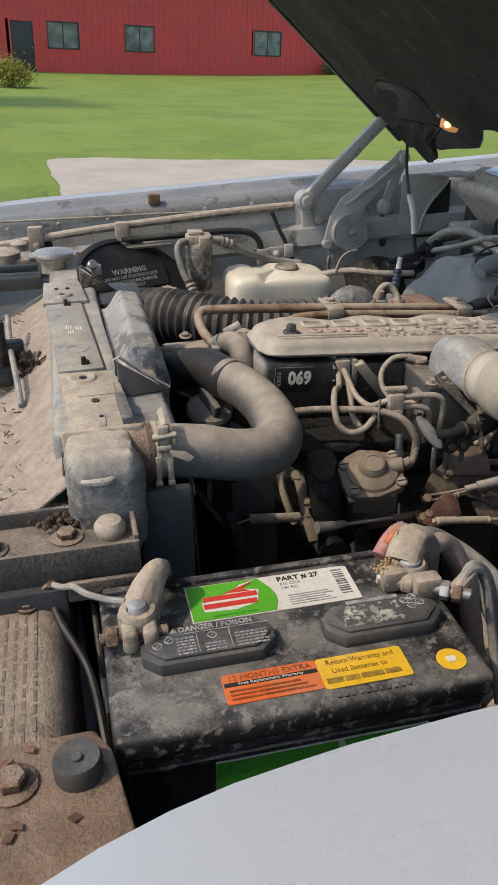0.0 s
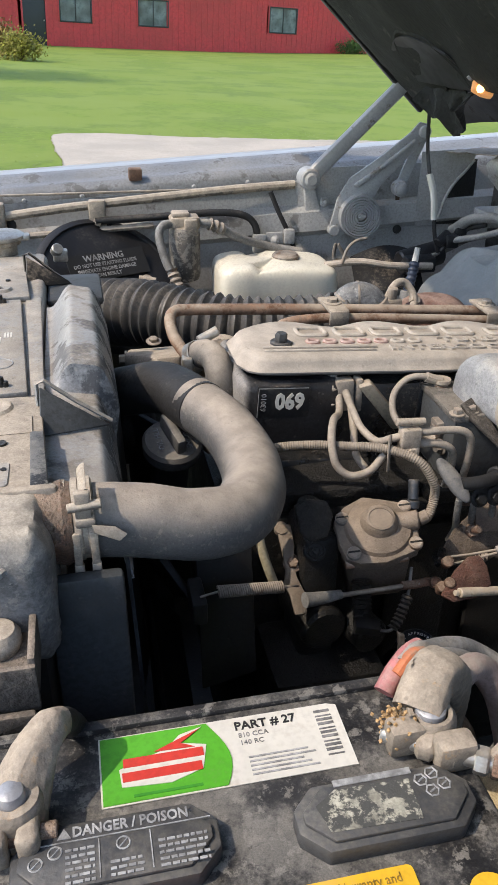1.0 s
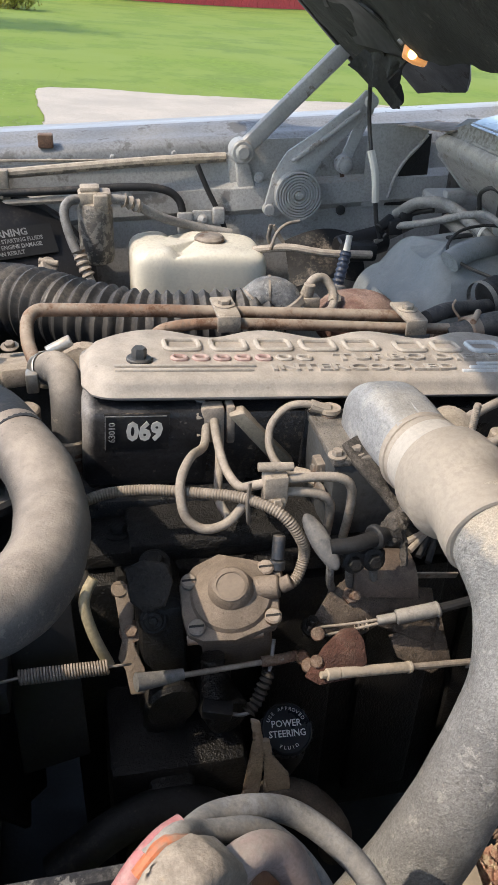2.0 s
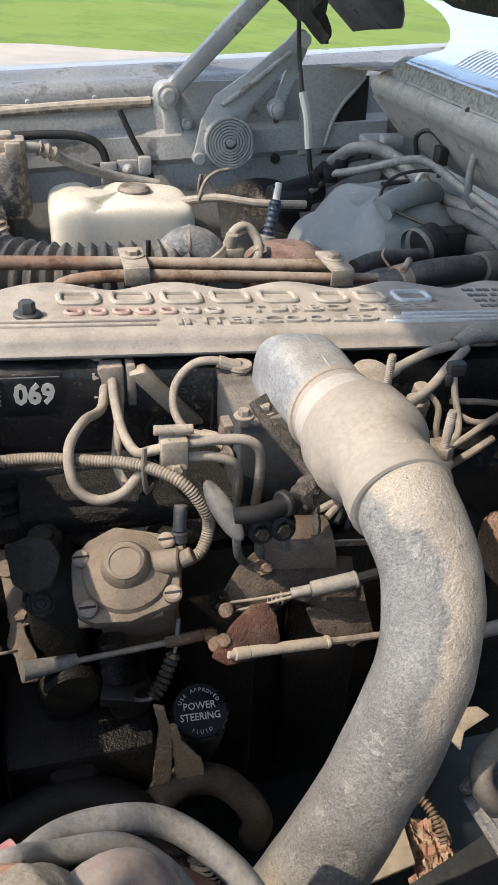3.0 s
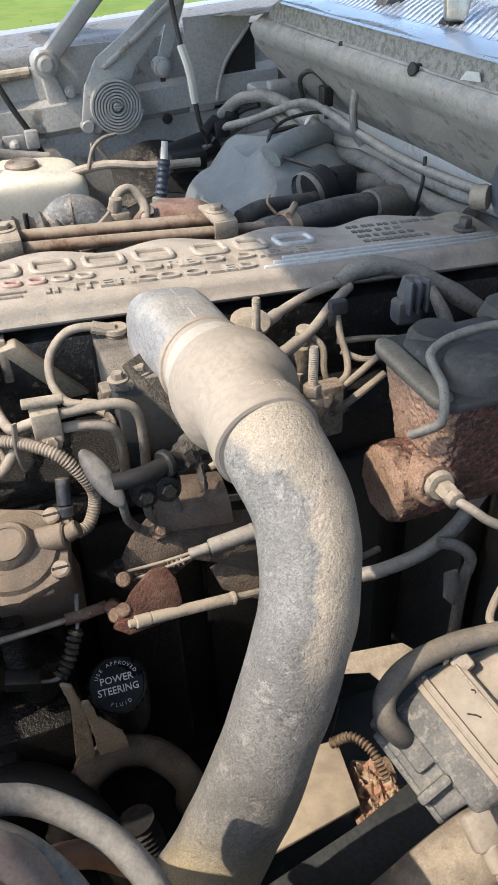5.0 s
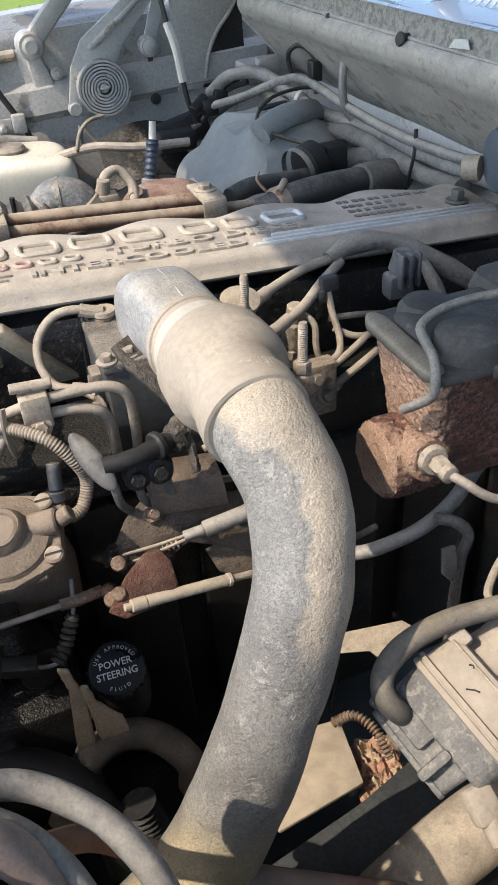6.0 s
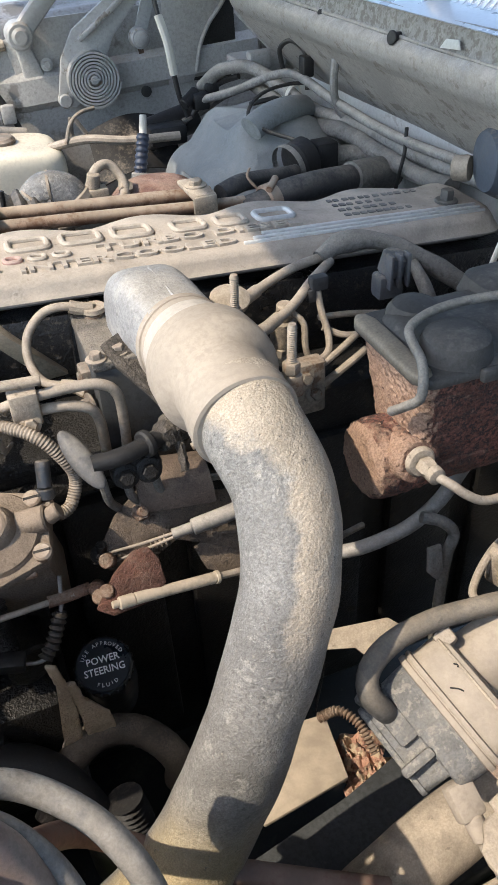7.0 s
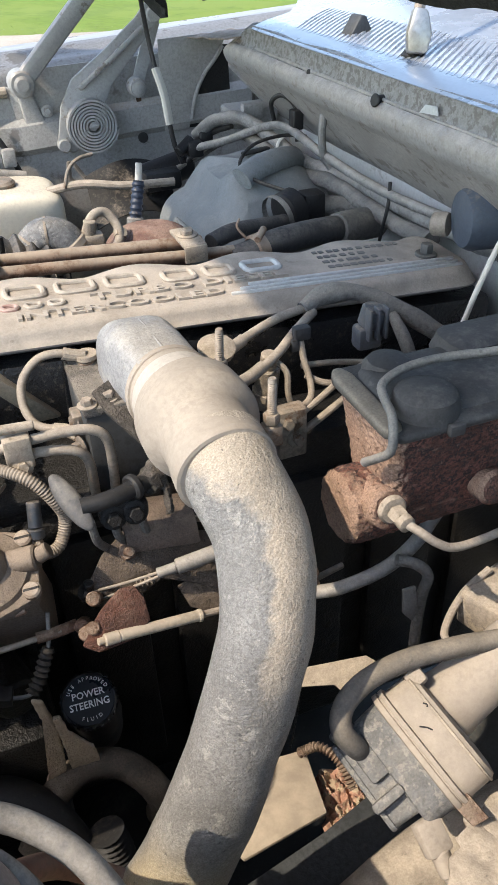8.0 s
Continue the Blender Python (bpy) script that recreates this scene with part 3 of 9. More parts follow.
shade_tree((-4.1, 20.8, land(-4.1, 20.8)), 21)

# ---- the truck's body round the engine bay ----
def far_edge(x):
    """Height of the far fender's top edge."""
    return 1.117 + 0.050 * (x + 0.1) - 0.06 * max(0.0, -x - 0.05) ** 1.5


def far_fender(u, v):
    x = -0.75 + 1.95 * u
    prof = [(1.795, -0.045), (1.800, -0.022), (1.815, -0.012), (1.845, -0.010), (1.868, 0.0), (1.90, 0.004), (1.96, 0.0), (2.03, -0.02), (2.08, -0.07), (2.10, -0.16), (2.10, -0.40), (2.07, -0.75)]
    k = v * (len(prof) - 1)
    i = min(int(k), len(prof) - 2)
    y = prof[i][0] + (prof[i + 1][0] - prof[i][0]) * (k - i)
    z = prof[i][1] + (prof[i + 1][1] - prof[i][1]) * (k - i)
    bow = 0.09 * max(0.0, -x - 0.05) ** 2
    return (x, y - bow, far_edge(x) + z)


fender_far = thing("fender", (0.2, 2.0, 0.4), "silver-blue painted front fender with a rolled inner edge", "fender")
part("outer_skin", panel(lambda u, v: far_fender(u, (4.5 + 6.5 * v) / 11), 60, 24, 0.0015), silver_paint, fender_far)
part("inner_lip", panel(lambda u, v: far_fender(u, 4.55 * v / 11), 60, 16, 0.0015), lip_grey, fender_far, "grey rolled inner lip")
# inner fender wall of the far side, with its pressed steps
def inner_far(u, v):
    x = -0.75 + 1.75 * u
    h = v
    y = 1.785 - 0.05 * h - 0.014 * (1 if 0.10 < h < 0.22 else 0) + 0.10 * max(0.0, h - 0.45)
    if x > 0.52:
        y -= 0.012
    return (x, y, far_edge(x) - 0.035 - 0.48 * h)


inner = thing("inner_fender", (0.2, 1.8, 0.65), "grey-painted inner fender wall with dusty rails and clips", "inner fender")
part("wall", panel(inner_far, 50, 40, 0.0015), grey_paint, inner)
part("rail", tube([(-0.15, 1.752, 1.055), (0.03, 1.745, 1.078), (0.2, 1.757, 1.090), (0.40, 1.765, 1.103), (0.53, 1.77, 1.108)], 0.0085, 10), tan_dusty, inner, "dust-coated steel rail")
part("strip", box(-0.55, 0.53, 1.778, 1.783, 1.100, 1.104, 0.001), tan_dusty, inner)
part("rub_strip", tube([(-0.5, 1.74, 0.985), (-0.1, 1.737, 1.028), (0.1, 1.735, 1.040), (0.24, 1.735, 1.046)], 0.006, 8), cream_hose, inner)
for x in (-0.05, 0.135):
    part("clamp", join(box(x - 0.016, x + 0.016, 1.735, 1.755, 1.035, 1.096, 0.004), hexbolt((x, 1.735, 1.055), (0, -1, 0), 0.006, 0.006)), tan_dusty, inner)
part("clip", box(0.203, 0.229, 1.80, 1.824, 1.118, 1.141, 0.003), rust, inner, "rusty square clip")
for k in range(12):
    part("bolt", lathe([(0.005, 0), (0.005, 0.002), (0.003, 0.004)], (-0.33 + 0.11 * k, 1.796, far_edge(-0.33 + 0.11 * k) - 0.034), (0, -1, 0), 10), grey_paint, inner)
part("hole_plug", lathe([(0.013, 0), (0.013, 0.003), (0.008, 0.004)], (-0.03, 1.755, 1.052), (0, -1, 0), 16), black_rubber, inner)
part("hole_plug", lathe([(0.009, 0), (0.009, 0.003), (0.006, 0.004)], (0.745, 1.737, 1.018), (0, -1, 0), 16), black_rubber, inner)

# near fender and inner wall
def near_fender(u, v):
    x = -0.8 + 2.0 * u
    prof = [(0.235, -0.10), (0.232, -0.02), (0.222, -0.004), (0.20, 0.0), (0.12, 0.006), (0.0, 0.004), (-0.10, -0.012), (-0.16, -0.06), (-0.18, -0.15), (-0.18, -0.5), (-0.15, -0.8)]
    k = v * (len(prof) - 1)
    i = min(int(k), len(prof) - 2)
    y = prof[i][0] + (prof[i + 1][0] - prof[i][0]) * (k - i)
    z = prof[i][1] + (prof[i + 1][1] - prof[i][1]) * (k - i)
    bow = 1.6 * max(0.0, 0.12 - x) ** 2 if x > -0.3 else 1.6 * 0.42 ** 2 + (-0.3 - x) * 0.8
    y += 0.08 * max(0.0, min(0.1, x - 0.09)) * max(0.0, min(1.0, (y + 0.1) / 0.3))
    return (x, y - bow * max(0.0, min(1.0, (y + 0.1) / 0.3)), 1.17 + z - 0.03 * max(0.0, -x))


solid("fender", panel(near_fender, 70, 40, 0.0015), white_paint, "pale silver front fender with soft sky reflections", "fender")
solid("inner_fender", join(box(-0.7, 1.0, 0.236, 0.242, 0.45, 1.08, 0.001), box(-0.7, 1.0, 0.242, 0.30, 0.86, 0.866, 0.001)), dark_grey, "dark inner fender wall beside the battery", "inner fender")

# floor of the bay: frame rails, cross member and engine cradle, all in deep shade
for y in (0.56, 1.42):
    solid("frame_rail", box(-0.8, 1.4, y - 0.04, y + 0.04, 0.42, 0.58, 0.01), grimy_black, "dirty black chassis frame rail", "frame rail", "frame rails")
solid("cross_member", box(-0.02, 0.10, 0.60, 1.38, 0.40, 0.50, 0.01), grimy_black, "dirty black chassis cross member", "cross member")
# three added sheets keep the lit ground and lawn out of the bay
solid("bay_light_block", box(-0.45, 1.05, 0.245, 1.74, 0.385, 0.39, 0.001), black_plastic, "black sheet added below to keep ground light out of the bay", "splash shield")
solid("wheelhouse", box(-0.75, 1.05, 1.765, 1.772, 0.38, 0.68, 0.001), dark_grey, "dark panel added to hide the lawn below the inner fender", "wheelhouse")
solid("grille_sheet", box(-0.46, -0.45, 0.24, 1.75, 0.38, 1.02, 0.002), dark_grey, "dark sheet added to close the bay behind the grille", "sheet")

# cowl and firewall
def cowl_front(u, v):
    """The beam above the firewall: upright band, rolled bead, hollow face below it, lower step."""
    prof = [(0.905, 1.2065), (0.880, 1.2075), (0.871, 1.206), (0.867, 1.200), (0.864, 1.183), (0.861, 1.179), (0.857, 1.1765), (0.853, 1.171), (0.853, 1.162), (0.858, 1.152), (0.868, 1.142), (0.890, 1.117), (0.915, 1.090), (0.938, 1.067), (0.948, 1.058), (0.955, 1.050), (0.957, 1.03), (0.957, 0.99), (0.960, 0.6)]
    k = v * (len(prof) - 1)
    i = min(int(k), len(prof) - 2)
    x = prof[i][0] + (prof[i + 1][0] - prof[i][0]) * (k - i)
    z = prof[i][1] + (prof[i + 1][1] - prof[i][1]) * (k - i)
    y = 0.15 + (1.375 + 0.075 * min(1.0, (1.2075 - z) / 0.04)) * u
    dent = 0.0012 * noise.noise((x * 20, y * 9, z * 20))
    return (x + 0.010 * (y - 1.1) ** 2 + dent, y, z + dent)


firewall = thing("firewall", (0.96, 0.95, 0.5), "grey firewall and dusty cowl beam with streaked dirt", "firewall")
part("band", panel(lambda u, v: cowl_front(u, 5.2 / 18 * v), 90, 16, 0.0015), band_paint, firewall, "upright grey band mottled with old dirt")
part("bead", panel(lambda u, v: cowl_front(u, (5.2 + 4.8 * v) / 18), 90, 14, 0.0015), bead_paint, firewall, "rolled bead coated with pale dust")
part("beam_face", panel(lambda u, v: cowl_front(u, (10 + 8 * v) / 18), 60, 30, 0.0015), cowl_paint, firewall, "hollow grey face streaked by water")
# light on the lower wall is put into its paler grey
part("lower_wall", panel(lambda u, v: (0.9445 + 0.012 * ((0.15 + 1.5 * u) - 1.1) ** 2 + 0.006 * (1 - v) ** 6, 0.15 + 1.5 * u, 0.6 + 0.462 * v), 30, 12, 0.002), pale_wall, firewall, "lower wall in a paler grey that carries its light")
part("seam", tube([(0.8655, 1.56, 1.1785), (0.8625, 1.37, 1.1785), (0.8605, 1.13, 1.1785), (0.8608, 0.92, 1.1785), (0.862, 0.6, 1.1785)], 0.0011, 6), black_rubber, firewall, "black seam sealer")
part("seam_bead", tube([(0.8665, 1.50, 1.181), (0.863, 1.37, 1.181), (0.861, 1.13, 1.181), (0.8615, 0.92, 1.181), (0.8625, 0.6, 1.181)], 0.0022, 8, lumps=0.0016), bead_paint, firewall)
part("clip", join(rod((0.866, 1.121, 1.180), (0.853, 1.117, 1.181), 0.0052), rod((0.8535, 1.117, 1.181), (0.851, 1.1165, 1.1815), 0.007)), black_plastic, firewall)
part("clip", rod((0.866, 1.300, 1.1795), (0.858, 1.298, 1.180), 0.0040), black_plastic, firewall)
part("sealer_flake", prism([(0, 0), (0.012, 0.001), (0.034, 0.002), (0.030, 0.010), (0.010, 0.009)], 0.0015, axes((0.8605, 1.040, 1.183), (0, -1, 0.04), (0, 0, 1)), 0.0005), pale_wall, firewall, "lifted flake of pale sealer")
# black discs paint the dark insides of the holes
for y, z in ((1.31, 1.128), (1.20, 1.112), (1.155, 1.124)):
    part("hole", lathe([(0.0032, 0), (0.0032, 0.0012), (0.002, 0.0014)], (0.8815 + (1.128 - z) * 0.95, y, z), (-0.72, 0, -0.7), 10), black_ink, firewall)
part("end_plate", prism([(0.862, 1.172), (0.905, 1.20), (0.965, 1.20), (0.965, 0.92), (0.955, 1.045), (0.862, 1.142)], 0.003, axes((0, 1.604, 0), (1, 0, 0), (0, 0, 1)), 0.001), grey_paint, firewall)
# box painted black so that the corner reads as a shaded void
part("corner_shade", box(0.955, 1.02, 1.60, 1.745, 0.9, 1.150, 0.004), black_paint, firewall, "black box standing for the dark corner behind the beam")
part("corner_shelf", panel(lambda u, v: (0.842 + 0.085 * u, 1.560 + 0.205 * v - 0.02 * u, 1.188 + 0.008 * u - 0.022 * v + 0.003 * noise.noise((u * 5, v * 5, 1))), 16, 20, 0.002), dirt_sheet, firewall, "corner shelf with caked dirt")

cowl = thing("cowl", (1.05, 0.95, 1.2), "silver-blue cowl panel with rows of louvre slots", "cowl panel")


def cowl_far(x):
    """Where the cowl panel ends towards the far fender."""
    return 1.515 + 0.50 * max(0.0, x - 0.863) + 1.6 * max(0.0, x - 0.95) ** 1.2


def cowl_top(u, v):
    x = 0.866 + 0.42 * u
    y = 0.1 + (cowl_far(x) - 0.1) * v
    return (x + 0.010 * ((y - 1.1) ** 2) * (1 - u) - 0.05 * u * ((y - 0.95) / 0.85) ** 2, y, 1.2085 + 0.035 * u - 0.0045 * max(0.0, 1 - u * 12) ** 2)


part("panel", panel(cowl_top, 60, 80, 0.001), cowl_silver, cowl)
SLANT = 0.10
slats = bmesh.new()
for k in range(112):
    rows = []
    for i in range(9):
        u = 0.085 + 0.26 * i / 8
        x = 0.866 + 0.42 * u
        y = 0.24 + 0.0112 * k + SLANT * (i / 8 - 0.5)
        if y > cowl_far(x) - 0.03:
            rows = []
            break
        p = Vector(cowl_top(u, (y - 0.1) / (cowl_far(x) - 0.1)))
        h = 0.0030 * min(1.0, 3.0 * min(i, 8 - i) / 8 + 0.1)
        rows.append([slats.verts.new(p + Vector((0, dy, dz))) for dy, dz in ((-0.0042, -0.0005), (-0.0034, h), (0.0016, h * 0.9), (0.0026, -0.0005))])
    for a, c in zip(rows, rows[1:]):
        for j in range(3):
            slats.faces.new((a[j], a[j + 1], c[j + 1], c[j]))
tagged(part("louvres", slats, cowl_silver, cowl), kind="stuff")
solid("washer_nozzle", prism([(-0.019, 0), (0.019, 0), (0.006, 0.022), (-0.002, 0.024)], 0.024, Matrix.Translation((0.938, 1.338, 1.213)) @ pose(0, 0, 0, 90, 0, 8), 0.003), dark_grey, "small black washer nozzle on the cowl", "nozzle")
wiper = thing("wiper_arm", (0.918, 1.154, 1.211), "grey wiper arm on a chromed pivot", "wiper")
part("pivot", lathe([(0.015, 0), (0.015, 0.004), (0.011, 0.009), (0.010, 0.014)], (0.924, 1.160, 1.2105), (0, 0, 1), 20), black_plastic, wiper, "black pivot base")
part("knuckle", prism([(-0.012, 0.0), (0.010, -0.002), (0.015, 0.018), (0.009, 0.042), (-0.006, 0.045), (-0.013, 0.020)], 0.016, axes((0.920, 1.152, 1.216), (0.93, -0.36, 0), (0.05, 0.25, 1)), 0.004), bright_steel, wiper, "chromed knuckle")
# black strip stands for the shade below the knuckle
part("shadow_gap", box(0.912, 0.930, 1.148, 1.152, 1.214, 1.226, 0.001), black_ink, wiper, "black strip painted for the shade under the knuckle")
part("arm", tube([(0.924, 1.158, 1.252), (0.935, 1.175, 1.30), (0.96, 1.22, 1.40), (0.98, 1.25, 1.46)], 0.0095, 10, flat=0.6), cream_hose, wiper)
solid("windshield", panel(lambda u, v: (1.30 + 0.42 * u - 0.08 * ((v - 0.5) * 2) ** 2, 0.12 + 1.68 * v, 1.245 + 0.45 * u), 8, 16, 0.004), surface("windshield_glass", (0.03, 0.04, 0.05), 0.05, var=0.1, bump=0), "dark raked windshield glass", "windshield")
solid("windshield_seal", tube([(1.22, 0.12, 1.248), (1.27, 0.5, 1.250), (1.295, 0.95, 1.252), (1.27, 1.4, 1.250), (1.22, 1.80, 1.246)], 0.016, 8), black_rubber, "black rubber windshield seal", "seal")
# hood, propped open
HOOD = axes((0.795, 0.95, 1.238), (-0.743, 0, 0.669), (0, 1, 0))  # x up the hood, y across, z to the underside or top
if HOOD.col[2].z < 0:
    DOWN = 1
else:
    DOWN = -1
hood = thing("hood", (0.795, 0.95, 1.238), "raised hood with a black fibrous liner underneath", "hood")


def rear(w):
    """How far up the hood its rear edge lies: lower at the hinge corners."""
    k = max(0.0, min(1.0, (abs(w) - 0.50) / 0.16))
    return 0.118 - 0.095 * k * k * (3 - 2 * k)


def hood_skin(u, v):
    w = -0.80 + 1.60 * v
    s = rear(w) - 0.095 + (1.385 - rear(w)) * u
    return HOOD @ Vector((s, w, -DOWN * ((0.078 - 0.045 * u) * (1 - 0.45 * (2 * v - 1) ** 6) - 0.012 * u ** 8)))


part("skin", panel(hood_skin, 30, 40, 0.0015), silver_paint, hood)


def hood_liner(u, v):
    w = -0.79 + 1.58 * v
    s = rear(w) + 0.012 + (1.26 - rear(w)) * u
    edge = min(v, 1 - v) * 1.58
    z = 0.012 * min(1.0, edge / 0.04) + 0.008 * noise.noise((s * 7, w * 7, 2)) + 0.004 * noise.noise((s * 25, w * 25, 4))
    return HOOD @ Vector((s + 0.010 * noise.noise((w * 16, s * 3, 7)), w, DOWN * z))


part("liner", panel(hood_liner, 60, 80, 0.003), grey_felt, hood, "black fibrous liner")
part("inner_panel", panel(lambda u, v: hood_skin(u, v) + HOOD.col[2].to_3d() * DOWN * 0.004, 24, 30), black_paint, hood)
for k in (-1, 1):
    part("side_skin", panel(lambda u, v: HOOD @ Vector((0.03 + 1.25 * u, 0.80 * k, -DOWN * ((0.043 - 0.025 * u) * v))), 20, 3, 0.0015), silver_paint, hood)
for w in (0.785, -0.80):
    part("edge_flange", moved(box(0.02, 1.28, w, w + 0.015, -0.012, 0.014, 0.003), HOOD), black_paint, hood)

part("torn_flap", panel(lambda u, v: HOOD @ Vector((0.115 - 0.085 * u * (0.75 + 0.4 * noise.noise((v * 5, 1, 2))) * (1 - abs(2 * v - 1) ** 2), 0.44 + 0.17 * v + 0.01 * u, DOWN * (0.012 + 0.035 * u + 0.012 * noise.noise((u * 4, v * 6, 3))))), 14, 18, 0.003), grey_felt, hood, "torn flap of liner hanging down")
# nothing is cut here: a black sheet paints the pocket's dark inside
part("pocket", panel(lambda u, v: HOOD @ Vector((0.125 + 0.105 * u * (1 - 0.3 * (2 * v - 1) ** 2), 0.415 + 0.21 * v, DOWN * (0.016 - 0.004 * math.sin(math.pi * u)))), 10, 14, 0.002), black_ink, hood, "black sheet on the liner standing for a shaded pocket")
part("pocket_rim", tube([HOOD @ Vector((s, w, DOWN * 0.012)) for s, w in ((0.14, 0.62), (0.20, 0.60), (0.235, 0.54), (0.225, 0.46), (0.17, 0.42), (0.13, 0.42))], 0.006, 8), grey_felt, hood)

# lamp under the hood, on its wire
lamp = thing("hood_lamp", (0.71, 1.386, 1.31), "small amber hood lamp, lit, in a black socket", "lamp")
part("socket", join(rod((0.70, 1.47, 1.318), (0.708, 1.42, 1.316), 0.013), rod((0.699, 1.49, 1.319), (0.70, 1.465, 1.318), 0.008), box(0.69, 0.74, 1.40, 1.425, 1.318, 1.336, 0.005)), black_plastic, lamp)
LAMP = axes((0.686, 1.340, 1.316), (1, -0.10, 0.0), (0.05, 0.45, 1))
part("lens", prism([(-0.013, 0.010), (0.009, 0.015), (0.019, 0.003), (0.013, -0.018), (-0.003, -0.014), (-0.017, -0.006)], 0.012, LAMP, 0.003, 3), glass_lamp, lamp, "amber lamp lens")
part("shield", tube([LAMP @ Vector(p) for p in ((-0.020, 0.010, 0.004), (-0.010, 0.018, 0.006), (0.004, 0.022, 0.006), (0.012, 0.016, 0.008))], 0.0045, 8, flat=0.5), cable_grey, lamp, "grey metal clip over the lens")
glow = bpy.data.materials.new("lamp_filament")
glow.use_nodes = True
glow.node_tree.nodes["Principled BSDF"].inputs["Emission Color"].default_value = (1.0, 0.55, 0.18, 1)
glow.node_tree.nodes["Principled BSDF"].inputs["Emission Strength"].default_value = 4.5
part("bulb", lathe([(0.002, -0.006), (0.005, -0.003), (0.006, 0.002), (0.002, 0.006)], LAMP @ Vector((-0.006, -0.006, 0.0115)), (0, -0.7, 0.3), 14), glow, lamp, "lit bulb")
wire = thing("lamp_wire", (0.745, 1.6, 1.0), "thin dark wire with a white connector hanging from the hood", "wire")
part("cable", tube([(0.70, 1.49, 1.32), (0.712, 1.53, 1.352), (0.716, 1.585, 1.345), (0.727, 1.60, 1.27), (0.737, 1.612, 1.20), (0.742, 1.60, 1.15)], 0.0035, 8), black_rubber, wire)
part("connector", tube([(0.742, 1.60, 1.150), (0.748, 1.585, 1.115), (0.752, 1.58, 1.072)], 0.0085, 10, flat=0.7), white_ink, wire, "dirty white connector")
part("cable", tube([(0.752, 1.58, 1.072), (0.757, 1.578, 1.04), (0.768, 1.58, 1.01)], 0.004, 8), black_rubber, wire)

# hood hinge: two arms, clock spring, bracket
hinge = thing("clock_spring_hinge", (0.66, 1.76, 1.0), "grey hood hinge with long arms and a coiled clock spring", "hinge")
part("arm", tube([(0.555, 1.750, 1.122), (0.650, 1.745, 1.214), (0.735, 1.740, 1.296)], 0.0150, 16, flat=0.6, square=3.0, side=(0.7, 0, -0.7)), arm_paint, hinge)
part("pivot", join(rod((0.555, 1.775, 1.122), (0.555, 1.736, 1.122), 0.021), rod((0.555, 1.737, 1.122), (0.555, 1.728, 1.122), 0.0135, bevel=0.3)), arm_paint, hinge)
part("arm", prism([(0.597, 1.030), (0.603, 1.014), (0.622, 1.008), (0.650, 1.030), (0.690, 1.088), (0.700, 1.108), (0.772, 1.180), (0.790, 1.198), (0.787, 1.222), (0.770, 1.226), (0.752, 1.206), (0.690, 1.160), (0.634, 1.124), (0.610, 1.085)], 0.007, axes((0, 1.738, 0), (1, 0, 0), (0, 0, 1)), 0.0025), arm_paint, hinge)
part("arm_fold", prism([(0.640, 1.112), (0.700, 1.152), (0.760, 1.196), (0.764, 1.190), (0.704, 1.145), (0.645, 1.106)], 0.010, axes((0, 1.731, 0), (1, 0, 0), (0, 0, 1)), 0.003), arm_paint, hinge)
part("arm", prism([(0.733, 1.094), (0.755, 1.092), (0.795, 1.190), (0.796, 1.215), (0.780, 1.215)], 0.006, axes((0, 1.752, 0), (1, 0, 0), (0, 0, 1)), 0.002), arm_paint, hinge)
part("pivot", join(rod((0.744, 1.752, 1.100), (0.744, 1.728, 1.100), 0.0160), rod((0.744, 1.729, 1.100), (0.744, 1.723, 1.100), 0.0115, bevel=0.3)), arm_paint, hinge, "dull pivot with a rust stain")
part("rust_stain", tube([(0.749, 1.7605, 1.086), (0.750, 1.7605, 1.066), (0.741, 1.7605, 1.050), (0.726, 1.7605, 1.042)], 0.0045, 10, flat=0.15, side=(1, 0, 0), lumps=0.0015), rust, hinge, "rust streak below the pivot")
part("pivot", rod((0.781, 1.745, 1.208), (0.781, 1.722, 1.208), 0.012), arm_paint, hinge)
part("pivot", rod((0.606, 1.745, 1.022), (0.606, 1.726, 1.022), 0.011), arm_paint, hinge)
part("backplate", prism([(0.530, 1.115), (0.59, 1.140), (0.80, 1.145), (0.815, 1.03), (0.70, 0.98), (0.60, 0.995), (0.545, 1.03)], 0.004, axes((0, 1.768, 0), (1, 0, 0), (0, 0, 1)), 0.0015), grey_paint, hinge)
part("bracket", prism([(0.545, 1.110), (0.566, 1.116), (0.586, 1.055), (0.600, 1.020), (0.585, 1.005), (0.560, 1.015), (0.552, 1.05)], 0.009, axes((0, 1.764, 0), (1, 0, 0), (0, 0, 1)), 0.006, 3), grey_paint, hinge)
part("bolt", hexbolt((0.590, 1.755, 1.075), (0, -1, 0), 0.006, 0.006), arm_paint, hinge)
coil = []
for k in range(210):
    a, r = 2 * math.pi * k / 30, 0.009 + 0.0345 * k / 209
    coil.append((0.656 + r * math.cos(a), 1.720, 1.052 + r * math.sin(a)))
spring = bmesh.new()
ring = [[spring.verts.new((x + dx * 0.55, y + dy, z + dx * 0.0)) for dx, dy in ((-0.0012, -0.009), (0.0012, -0.009), (0.0012, 0.009), (-0.0012, 0.009))] for x, y, z in coil]
for k, (x, y, z) in enumerate(coil):
    n = Vector((x - 0.656, 0, z - 1.052)).normalized()
    for v, (d, dy) in zip(ring[k], ((-0.0017, -0.009), (0.0017, -0.009), (0.0017, 0.009), (-0.0017, 0.009))):
        v.co = Vector((x, y + dy, z)) + n * d
